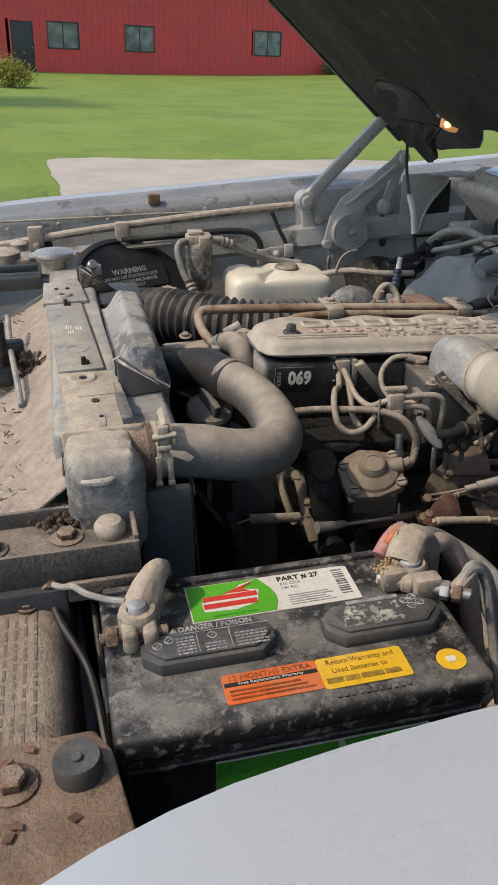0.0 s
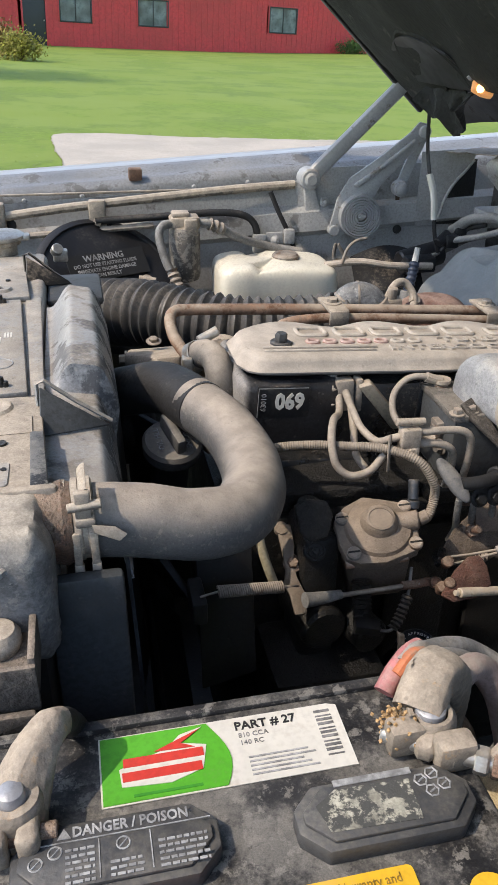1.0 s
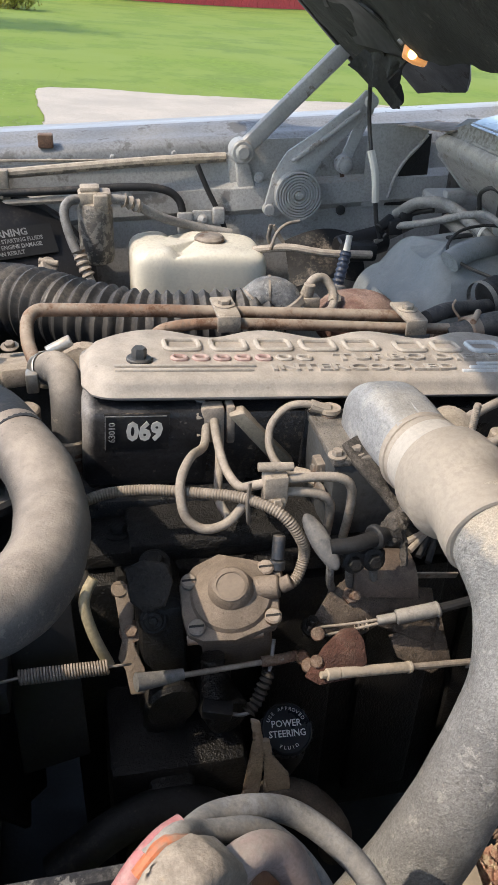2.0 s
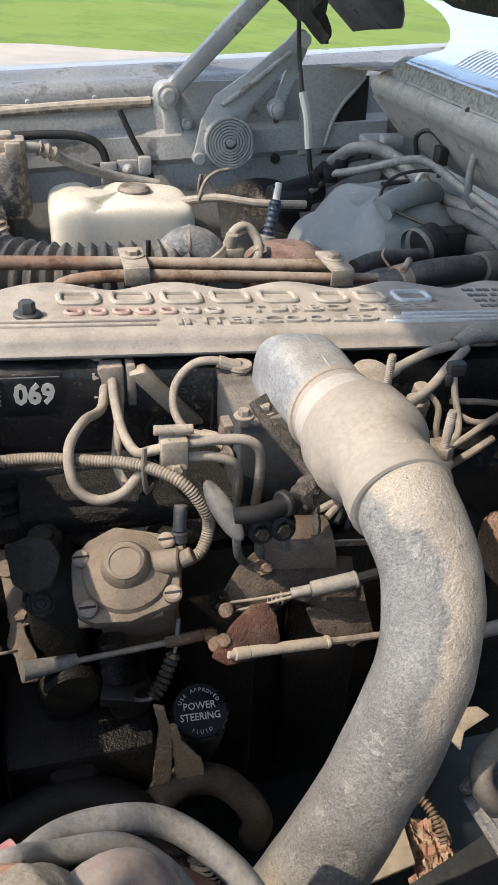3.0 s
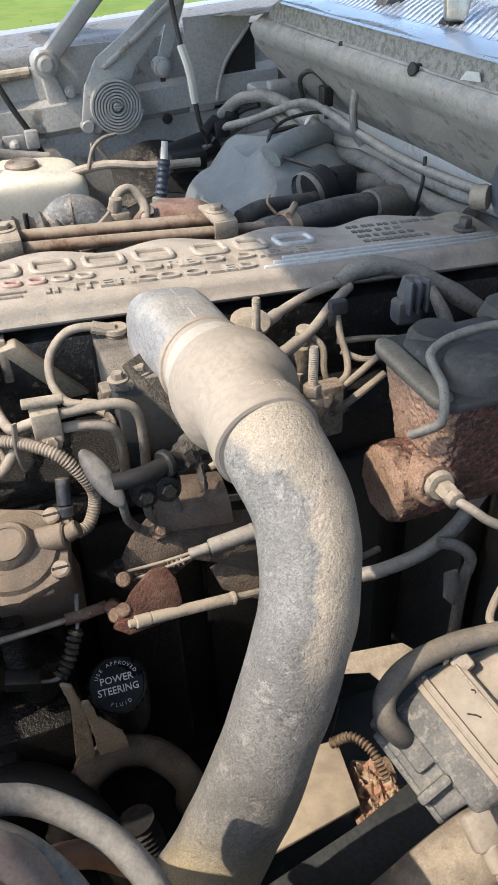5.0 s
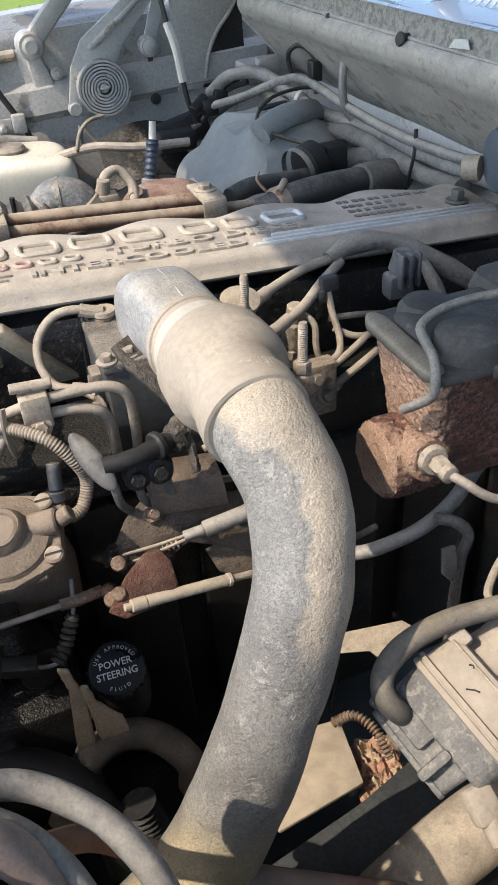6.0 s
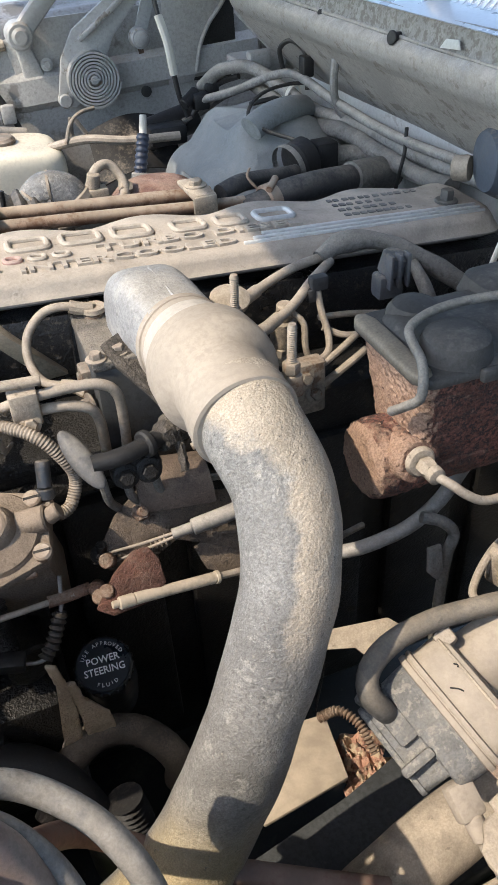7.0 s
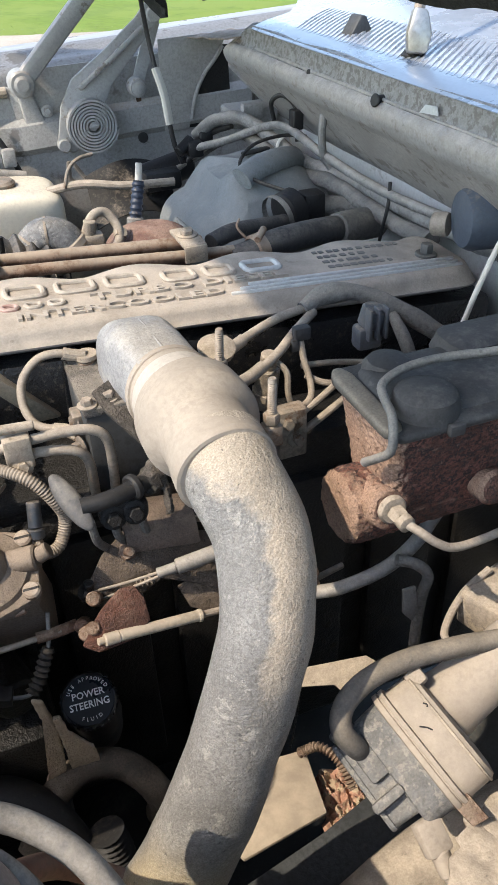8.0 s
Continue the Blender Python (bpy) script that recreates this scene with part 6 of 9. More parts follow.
part("sleeve", tube([(0.257, 0.529, BT + 0.012), (0.266, 0.537, BT + 0.019), (0.278, 0.545, BT + 0.024), (0.289, 0.551, BT + 0.023)], 0.0070, 16, flat=0.9, lumps=0.0008), red_boot, pos, "faded red sleeve")
part("cable", tube([(0.272, 0.537, BT + 0.024), (0.286, 0.546, BT + 0.026), (0.300, 0.555, 1.030), (0.328, 0.560, 1.017), (0.345, 0.556, 1.003), (0.358, 0.546, 0.988), (0.367, 0.534, 0.970), (0.376, 0.51, 0.94), (0.38, 0.48, 0.90)], 0.0062, 12), cable_grey, pos)
part("cable", tube([(0.282, 0.542, BT + 0.020), (0.305, 0.566, 1.024), (0.332, 0.573, 1.015), (0.354, 0.575, 1.000), (0.376, 0.563, 0.985), (0.392, 0.546, 0.970), (0.403, 0.525, 0.945), (0.41, 0.49, 0.90)], 0.0072, 12), cable_grey, pos)
part("cable", tube([(0.266, 0.532, BT + 0.022), (0.280, 0.540, BT + 0.030), (0.296, 0.540, BT + 0.024)], 0.0042, 10), surface("orange_wire", (0.50, 0.16, 0.07), 0.6, dust=0.4), pos, "faded orange wire")
part("cable", tube([(0.302, 0.466, BT + 0.014), (0.318, 0.474, BT + 0.026), (0.334, 0.476, BT + 0.012), (0.338, 0.46, BT - 0.03), (0.338, 0.43, BT - 0.09)], 0.0042, 10), cable_grey, pos)
part("cable", tube([(0.306, 0.468, BT + 0.016), (0.324, 0.482, BT + 0.024), (0.344, 0.486, BT + 0.004), (0.352, 0.472, BT - 0.04), (0.353, 0.44, BT - 0.10)], 0.0042, 10), cable_grey, pos)
part("taped_cable", tube([(0.300, 0.530, 1.022), (0.313, 0.536, 1.028), (0.324, 0.541, 1.029), (0.336, 0.545, 1.018), (0.347, 0.542, 0.998), (0.355, 0.53, 0.965), (0.36, 0.51, 0.91)], 0.0098, 16, lumps=0.0016), surface("pinkish_tape", (0.33, 0.245, 0.215), 0.7, dust=0.5, dust_color=(0.40, 0.35, 0.30), var=0.2, scale=30, grit=0.3), pos, "pinkish dusty taped cable")
part("ring_lug", join(tube([(0.300, 0.466, BT + 0.013), (0.310, 0.470, BT + 0.018), (0.320, 0.476, BT + 0.022)], 0.0065, 10)), corrosion, pos)
part("cable", tube([(0.318, 0.556, BT - 0.03), (0.335, 0.60, BT - 0.12), (0.365, 0.640, BT - 0.20), (0.41, 0.625, BT - 0.235), (0.46, 0.592, BT - 0.24), (0.56, 0.555, BT - 0.28)], 0.0092, 12), surface("brown_red_cable", (0.16, 0.075, 0.06), 0.6, dust=0.6, dust_color=(0.30, 0.23, 0.19)), pos, "brown-red starter cable")
tray = solid("battery_tray", join(box(-0.005, 0.305, 0.37, 0.565, 0.78, 0.80, 0.004), box(0.0, 0.30, 0.56, 0.566, 0.79, 0.83, 0.002)), grimy_black, "dirty black battery tray", "battery tray")

plate_grit = surface("gritty_brown_plate", (0.080, 0.063, 0.052), 0.85, dust=0.45, dust_color=(0.235, 0.18, 0.13), var=0.35, scale=30, grain=420, bump=0.7, up=0.6, grit=0.9)
grease = surface("grit_caked_grease", (0.05, 0.044, 0.038), 0.8, dust=0.5, dust_color=(0.18, 0.155, 0.13), var=0.4, scale=60, grain=420, bump=1.0, grit=1.0)

# ---- charge-air pipe from the bay's side up to the intake ----
pipe = thing("charge_air_pipe", (0.45, 0.6, 0.65), "big dusty grey charge-air pipe sweeping up to the engine intake", "air pipe")
RUN = [(0.5315, 0.7085, 1.0620), (0.5377, 0.6842, 1.0387), (0.5361, 0.6674, 1.0219), (0.5300, 0.6512, 1.0010), (0.5224, 0.6412, 0.9772), (0.5094, 0.6325, 0.9444), (0.4929, 0.6265, 0.9016), (0.4754, 0.6226, 0.8574), (0.4555, 0.6200, 0.8130), (0.430, 0.612, 0.778), (0.391, 0.600, 0.750), (0.348, 0.588, 0.725)]
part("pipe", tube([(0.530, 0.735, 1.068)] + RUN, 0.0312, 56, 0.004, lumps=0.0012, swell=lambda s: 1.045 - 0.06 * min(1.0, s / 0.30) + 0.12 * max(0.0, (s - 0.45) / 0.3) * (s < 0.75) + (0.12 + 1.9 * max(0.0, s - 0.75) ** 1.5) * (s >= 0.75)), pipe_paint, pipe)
part("weld_scar", tube([(0.5385, 0.6200, 0.950), (0.5345, 0.6165, 0.925), (0.5290, 0.6135, 0.900)], 0.0007, 6), grimy_black, pipe)
boot = [(0.5275, 0.846, 1.0535), (0.5293, 0.832, 1.0556), (0.531, 0.804, 1.0590), (0.530, 0.775, 1.0640), (0.5285, 0.746, 1.0672), (0.5290, 0.711, 1.0640)]


def hump(s):
    """Radius along the coupling: collar, flat band, bulge, narrow neck, cuff."""
    def step(a, b):
        t = max(0.0, min(1.0, (s - a) / (b - a)))
        return t * t * (3 - 2 * t)
    return 0.0340 + 0.0014 * step(0.06, 0.08) - 0.0006 * step(0.28, 0.30) + 0.0082 * step(0.28, 0.40) - 0.0100 * step(0.58, 0.70) + 0.0016 * step(0.80, 0.90) - 0.0020 * step(0.985, 1.0)


part("hump_hose", tube(boot, 1.0, 56, 0.0015, swell=hump), tan_silicone, pipe, "dust-coated bulged rubber coupling")
part("band", lathe([(0.0350, -0.0100), (0.0358, -0.0094), (0.0360, 0.0094), (0.0352, 0.0100)], (0.5303, 0.8185, 1.0572), (0.06, -1, 0.11), 56, False), surface("wiped_band", (0.50, 0.455, 0.40), 0.55, dust=0.3, var=0.08, scale=20, up=0.9, grit=0.15), pipe, "paler band clamp at the elbow")
for p, d, r in (((0.5282, 0.839, 1.0546), (0.10, -1, 0.14), 0.0352), ((0.5288, 0.7155, 1.0648), (0.03, -1, -0.12), 0.0338)):
    part("hose_clamp", lathe([(r - 0.001, -0.0040), (r + 0.0012, -0.0032), (r + 0.0005, -0.0012), (r + 0.0005, 0.0012), (r + 0.0012, 0.0032), (r - 0.001, 0.0040)], p, d, 56, False), tan_silicone, pipe, "dusty band clamp")
for x, y, z, h in ((0.566, 0.830, 1.064, 0.040), (0.577, 0.754, 1.058, 0.042)):
    ridge = [(0.0027 if k % 2 else 0.0034, 0.010 + 0.0008 * k) for k in range(int((h - 0.012) / 0.0008))]
    t = part("clamp_stud", lathe([(0.0032, 0.0)] + ridge + [(0.0026, h)], (x, y, z), (0.03, 0.0, 1), 12), dusty_steel, pipe, "long threaded stud")
    part("nut", join(hexbolt((x, y, z + 0.006), (0.03, 0, 1), 0.0062, 0.008, False), box(x - 0.007, x + 0.007, y - 0.006, y + 0.006, z - 0.012, z + 0.005, 0.002)), dusty_steel, t)
elbow = thing("intake_elbow", (0.51, 0.89, 0.98), "cast aluminium intake elbow, pale with dust", "intake elbow")
part("casting", tube([(0.517, 0.905, 0.985), (0.517, 0.906, 1.040), (0.5175, 0.900, 1.058), (0.520, 0.880, 1.062), (0.5255, 0.858, 1.0575), (0.529, 0.836, 1.0555)], 0.0294, 56, 0.003, swell=lambda s: 1.05 - 0.06 * max(0.0, s - 0.55) / 0.45, square=3.6, side=(1, 0, 0)), alu, elbow)
part("casting_ridge", tube([(0.522, 0.896, 1.0915), (0.5235, 0.880, 1.0912), (0.526, 0.864, 1.0888), (0.528, 0.850, 1.0868)], 0.0011, 8), alu, elbow)
housing_top = surface("gritty_grey_top", (0.12, 0.11, 0.10), 0.8, dust=0.6, dust_color=(0.26, 0.23, 0.19), var=0.3, scale=30, grain=420, bump=0.8, grit=0.7)
box_thing = thing("intake_housing", (0.5, 0.9, 0.95), "square grey intake heater housing with bolted dusty top", "intake housing")
part("body", box(0.462, 0.565, 0.862, 0.948, 0.955, 1.034, 0.004), dark_grey, box_thing)
part("flange", box(0.461, 0.568, 0.861, 0.950, 1.032, 1.040, 0.002), housing_top, box_thing)
part("base", box(0.440, 0.60, 0.85, 0.955, 0.94, 0.958, 0.004), grimy_black, box_thing)
for x, y in ((0.480, 0.940), (0.484, 0.872), (0.466, 0.868)):
    part("bolt", hexbolt((x, y, 1.040), (0, 0, 1), 0.0050, 0.0065), dusty_steel, box_thing)
part("terminal", join(hexbolt((0.459, 0.892, 1.012), (-1, 0, 0), 0.006, 0.007), box(0.454, 0.463, 0.884, 0.902, 1.0, 1.022, 0.002), hexbolt((0.457, 0.876, 0.998), (-1, -0.3, 0), 0.0055, 0.008)), dusty_steel, box_thing)
part("support_arm", prism([(-0.012, 0.010), (0.010, 0.011), (0.045, 0.004), (0.072, 0.008), (0.074, -0.006), (0.045, -0.007), (0.012, -0.012), (-0.010, -0.010)], 0.004, axes((0.484, 0.872, 1.041), (0.42, -0.80, -0.55), (0.85, 0.45, 0.05)), 0.0015), grease, box_thing, "greasy bracket arm")
strap = thing("ground_strap", (0.43, 0.92, 1.0), "looped dusty cable between two intake bolts", "cable")
part("cable", tube([(0.474, 0.940, 1.047), (0.458, 0.942, 1.052), (0.440, 0.944, 1.049), (0.424, 0.938, 1.035), (0.420, 0.925, 1.018), (0.427, 0.910, 1.006), (0.442, 0.902, 1.003), (0.454, 0.893, 1.003)], 0.0038, 12), cream_hose, strap)
part("lug", join(tube([(0.480, 0.940, 1.046), (0.470, 0.941, 1.048), (0.462, 0.942, 1.051)], 0.0056, 10), lathe([(0.010, 0), (0.010, 0.004)], (0.481, 0.940, 1.044), (0, 0, 1), 16)), tan_dusty, strap)
part("lug", tube([(0.440, 0.903, 1.003), (0.449, 0.897, 1.003), (0.457, 0.888, 1.001)], 0.0056, 10), tan_dusty, strap)

# ---- fuel lines ----
lines = thing("fuel_lines", (0.39, 0.88, 0.98), "bundle of dusty bent steel fuel lines with clamps", "fuel lines")
for pts in (
    [(0.366, 0.958, 1.036), (0.360, 0.935, 1.020), (0.344, 0.905, 1.028), (0.331, 0.872, 1.030), (0.328, 0.858, 1.018), (0.332, 0.850, 1.002), (0.346, 0.846, 0.992), (0.366, 0.846, 0.996), (0.382, 0.850, 1.012)],
    [(0.372, 0.958, 1.038), (0.371, 0.930, 1.030), (0.373, 0.900, 1.018), (0.380, 0.870, 1.016), (0.390, 0.855, 1.026), (0.410, 0.850, 1.032), (0.440, 0.848, 1.034), (0.463, 0.846, 1.032), (0.474, 0.846, 1.020), (0.476, 0.850, 0.99), (0.476, 0.86, 0.95)],
    [(0.378, 0.955, 1.03), (0.372, 0.92, 1.010), (0.366, 0.890, 0.992), (0.372, 0.87, 0.982)],
    [(0.408, 0.850, 1.020), (0.430, 0.848, 1.020), (0.448, 0.846, 1.016), (0.457, 0.848, 1.003), (0.459, 0.855, 0.97), (0.459, 0.87, 0.93)],
):
    part("line", tube(pts, 0.0042, 12), cream_hose, lines)
part("line_block", join(box(0.360, 0.382, 0.950, 0.966, 1.012, 1.050, 0.003), *[hexbolt((0.361, 0.956, z), (-1, -0.3, 0), 0.0055, 0.007, False) for z in (1.022, 1.040)], box(0.384, 0.392, 0.950, 0.966, 1.01, 1.05, 0.002)), tan_dusty, lines, "dusty line clamp block")
part("wedge", prism([(0, 0), (0.014, 0.004), (0.066, -0.058), (0.046, -0.060)], 0.014, axes((0.386, 0.958, 1.045), (1, -0.1, 0), (0, -0.15, 1)), 0.002), surface("olive_plastic_wedge", (0.27, 0.245, 0.19), 0.6, dust=0.7, grit=0.4), lines)
part("rod_end", rod((0.357, 0.975, 1.060), (0.366, 0.958, 1.035), 0.005), cable_grey, lines)
part("clamp", join(box(0.396, 0.417, 0.842, 0.856, 1.012, 1.040, 0.002), hexbolt((0.407, 0.842, 1.015), (0, -1, 0.35), 0.0050, 0.006), rod((0.392, 0.852, 1.046), (0.422, 0.85, 1.045), 0.004)), tan_dusty, lines, "rusty line clamp")
part("strap", tube([(0.384, 0.845, 1.036), (0.382, 0.840, 1.018), (0.384, 0.842, 0.998), (0.390, 0.856, 0.992)], 0.0030, 8, flat=0.5), cream_hose, lines, "plastic tie strap")
solid("wiring_conduit", tube([(0.235, 0.872, 1.008), (0.268, 0.882, 1.012), (0.305, 0.876, 1.016), (0.345, 0.862, 1.018), (0.380, 0.846, 1.020), (0.408, 0.826, 1.014), (0.424, 0.818, 0.992), (0.428, 0.820, 0.972), (0.420, 0.812, 0.956), (0.408, 0.806, 0.954)], 0.0049, 12, ribs=0.0006, pitch=0.0025), conduit_tan, "ribbed wiring conduit caked with dust", "conduit")

# ---- injection pump with round diaphragm cover ----
pump = thing("injection_pump", (0.36, 0.80, 0.75), "brown dusty fuel injection pump with round diaphragm cover", "fuel pump")
PN = Vector((-0.13, -0.36, 0.92)).normalized()
PM = axes((0.362, 0.800, 0.955), (1, -0.12, 0.09), (0.05, 1, 0.4))
part("body", moved(box(-0.030, 0.032, -0.024, 0.030, -0.10, -0.012, 0.008), PM), pump_tan, pump)
part("cover", join(moved(prism([(-0.043, 0.016), (-0.030, 0.032), (-0.008, 0.042), (0.018, 0.034), (0.036, 0.028), (0.041, 0.014), (0.038, -0.016), (0.034, -0.028), (0.020, -0.032), (0.0, -0.038), (-0.026, -0.036), (-0.038, -0.030), (-0.042, -0.012)], 0.014, Matrix.Translation((0, 0, -0.014)), 0.003), PM), moved(lathe([(0.034, 0), (0.032, 0.004), (0.024, 0.008), (0.019, 0.011), (0.0165, 0.018), (0.0145, 0.020)], (0, 0.002, 0), (0, 0, 1), 36), PM)), pump_tan, pump, "dusty round cover")
part("centre_cap", moved(lathe([(0.0135, 0.018), (0.0135, 0.0205), (0.0115, 0.0215), (0.0115, 0.0205), (0.002, 0.0205)], (0, 0, 0), (0, 0, 1), 28), PM), surface("tan_cap", (0.20, 0.16, 0.125), 0.8, dust=0.5, dust_color=(0.33, 0.265, 0.205)), pump)
part("outlet", moved(join(rod((0.018, 0.004, 0.003), (0.040, 0.002, 0.006), 0.010), rod((0.040, 0.002, 0.006), (0.050, 0.004, 0.010), 0.0065)), PM), pump_tan, pump)
for x, y in ((-0.034, 0.016), (0.031, 0.022), (0.032, -0.022), (-0.030, -0.025)):
    s = part("screw", moved(lathe([(0.007, 0), (0.007, 0.004), (0.0055, 0.0055)], (x, y, 0), (0, 0, 1), 16), PM), dusty_steel, pump)
    # dark strip painted for the shade in the screw slot
    part("slot", moved(box(x - 0.006, x + 0.006, y - 0.0009, y + 0.0009, 0.0045, 0.0060, 0), PM), grimy_black, s)
part("under_valve", join(rod((0.322, 0.780, 0.932), (0.350, 0.778, 0.934), 0.0042), rod((0.350, 0.778, 0.934), (0.366, 0.776, 0.935), 0.0062), rod((0.366, 0.776, 0.935), (0.384, 0.774, 0.937), 0.0045)), rust_tube, pump, "brass-tinted valve under the cover")
part("under_spring", tube([(0.345, 0.79, 0.90), (0.345, 0.782, 0.875), (0.346, 0.776, 0.85)], 0.0086, 14, ribs=0.004, pitch=0.005), grimy_black, pump)
part("governor", join(box(0.285, 0.325, 0.80, 0.87, 0.78, 0.95, 0.010), rod((0.303, 0.842, 0.915), (0.306, 0.826, 0.920), 0.016), rod((0.306, 0.828, 0.920), (0.307, 0.822, 0.922), 0.011), box(0.292, 0.318, 0.835, 0.86, 0.938, 0.962, 0.006), hexbolt((0.303, 0.845, 0.962), (0, -0.3, 1), 0.008, 0.008), rod((0.300, 0.832, 0.888), (0.302, 0.818, 0.892), 0.008)), grimy_black, pump, "grimy governor end with screws")
part("end_disc", join(rod((0.299, 0.815, 0.930), (0.297, 0.800, 0.939), 0.0125), rod((0.297, 0.800, 0.939), (0.2968, 0.797, 0.9405), 0.0085)), grimy_black, pump, "round grimy end plug")
part("end_socket", rod((0.2969, 0.798, 0.940), (0.2966, 0.7955, 0.9415), 0.0042, seg=6), grimy_black, pump)
part("end_plate", rough(prism([(-0.020, 0.020), (-0.006, 0.026), (0.012, 0.022), (0.018, 0.008), (0.010, -0.012), (-0.006, -0.016), (-0.018, -0.006)], 0.008, axes((0.297, 0.806, 0.966), (1, 0, 0), (0, 0.5, 0.85)), 0.002), 0.006, 0.001, 250), brown_grime, pump, "dirt-caked end plate")
lev = part("lever", join(prism([(-0.008, 0.048), (0.007, 0.046), (0.0075, 0.024), (0.0035, 0.008), (0.0045, -0.008), (0.0105, -0.026), (0.0085, -0.046), (-0.004, -0.045), (-0.006, -0.024), (-0.011, -0.014), (-0.006, 0.000), (-0.0065, 0.020)], 0.005, axes((0.277, 0.815, 0.906), (1, 0.0, 0.05), (-0.15, 0.62, 0.78)), 0.0015), lathe([(0.007, 0), (0.007, 0.006), (0.004, 0.006), (0.004, 0.001)], (0.272, 0.842, 0.938), (0, -0.5, 0.8), 14)), pump_tan, pump, "tan rusty throttle lever")
part("bolt", hexbolt((0.279, 0.818, 0.912), (0, -0.6, 0.8), 0.006, 0.006), rust, lev)
solid("return_hose", tube([(0.252, 0.822, 0.972), (0.245, 0.816, 0.962), (0.243, 0.811, 0.950), (0.249, 0.803, 0.925), (0.259, 0.800, 0.895)], 0.0047, 12), surface("cream_return_hose", (0.50, 0.43, 0.28), 0.6, dust=0.4), "short cream-coloured return hose", "hose")
ret = thing("return_spring", (0.22, 0.77, 0.92), "coiled steel throttle return spring", "spring")
coil = [(0.192 + 0.066 * k / 360, 0.760 + 0.014 * k / 360 + 0.0052 * math.cos(k * 0.52), 0.936 - 0.016 * k / 360 + 0.0052 * math.sin(k * 0.52)) for k in range(361)]
part("coil", tube(coil, 0.0011, 5, straight=True), dusty_steel, ret)
part("hook", tube([(0.192, 0.760, 0.936), (0.182, 0.760, 0.934), (0.176, 0.763, 0.930)], 0.0012, 6), dusty_steel, ret)
part("hook", tube([(0.258, 0.774, 0.920), (0.268, 0.776, 0.918), (0.276, 0.782, 0.912)], 0.0012, 6), dusty_steel, ret)
# darker copy of dark_grey: the bracket's shade is put into its colour
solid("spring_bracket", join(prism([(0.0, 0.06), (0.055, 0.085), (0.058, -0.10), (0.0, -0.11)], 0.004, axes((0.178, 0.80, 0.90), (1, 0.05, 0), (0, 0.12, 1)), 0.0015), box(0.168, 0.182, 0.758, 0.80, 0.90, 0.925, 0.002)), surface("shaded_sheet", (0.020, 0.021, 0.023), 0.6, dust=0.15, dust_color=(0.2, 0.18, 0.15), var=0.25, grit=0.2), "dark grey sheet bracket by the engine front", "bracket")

# ---- throttle linkage ----
link = thing("throttle_linkage", (0.43, 0.78, 0.88), "throttle rod with rubber boot, bell crank and cables", "linkage")
part("boot", tube([(0.279, 0.768, 0.905), (0.290, 0.770, 0.903), (0.306, 0.772, 0.902), (0.318, 0.774, 0.901)], 0.0062, 14, swell=lambda s: 1.25 - 0.5 * s), cable_grey, link, "dusty grey ball-joint boot")
part("rod", rod((0.300, 0.771, 0.902), (0.405, 0.782, 0.894), 0.0025), dusty_steel, link)
part("rod_end", join(tube([(0.385, 0.780, 0.896), (0.400, 0.782, 0.894), (0.418, 0.785, 0.893)], 0.0046, 12, flat=0.7), rod((0.424, 0.788, 0.888), (0.421, 0.777, 0.897), 0.0062)), rust, link)
crank = part("bell_crank", prism([(1.2 * x, 1.2 * y) for x, y in ((-0.018, -0.012), (-0.004, 0.008), (0.010, 0.020), (0.020, 0.021), (0.026, 0.012), (0.028, -0.004), (0.016, -0.014), (-0.008, -0.018))], 0.006, axes((0.440, 0.768, 0.903), (1, -0.05, -0.10), (0.05, 0.68, 0.75)), 0.002), dark_rust, link, "rusty bell crank plate")
part("pin", join(rod((0.430, 0.772, 0.892), (0.428, 0.762, 0.908), 0.0055), rod((0.438, 0.795, 0.905), (0.434, 0.782, 0.918), 0.006), rod((0.426, 0.775, 0.888), (0.422, 0.764, 0.902), 0.006)), rust, crank)
part("cable_end", join(rod((0.429, 0.752, 0.902), (0.434, 0.7525, 0.901), 0.003), rod((0.434, 0.7525, 0.901), (0.446, 0.754, 0.899), 0.0050), rod((0.446, 0.754, 0.899), (0.513, 0.763, 0.884), 0.0047), rod((0.512, 0.763, 0.884), (0.516, 0.7635, 0.883), 0.0054)), surface("cream_cable_sleeve", (0.52, 0.45, 0.35), 0.6, dust=0.6), link, "cream cable sleeve")
part("cable", tube([(0.514, 0.763, 0.884), (0.545, 0.767, 0.877), (0.60, 0.775, 0.866), (0.66, 0.79, 0.86)], 0.0030, 10), dusty_steel, link)
part("wire", tube([(0.434, 0.796, 0.912), (0.462, 0.790, 0.917), (0.492, 0.786, 0.922)], 0.0013, 8), dusty_steel, link)
part("wire", tube([(0.442, 0.791, 0.906), (0.466, 0.787, 0.913), (0.492, 0.784, 0.920)], 0.0013, 8), dusty_steel, link)
part("cable_end", join(rod((0.488, 0.786, 0.921), (0.504, 0.784, 0.924), 0.0045), rod((0.504, 0.784, 0.924), (0.541, 0.781, 0.931), 0.0066), rod((0.538, 0.781, 0.930), (0.542, 0.781, 0.931), 0.0072)), cable_grey, link, "grey cable sleeve")
part("cable", tube([(0.541, 0.781, 0.931), (0.570, 0.782, 0.935), (0.62, 0.79, 0.937)], 0.0042, 10), black_rubber, link)
part("stud", join(rod((0.433, 0.800, 0.900), (0.434, 0.797, 0.922), 0.0042), lathe([(0.010, 0), (0.010, 0.002)], (0.434, 0.797, 0.911), (0, -0.2, 1), 16)), grimy_black, link)
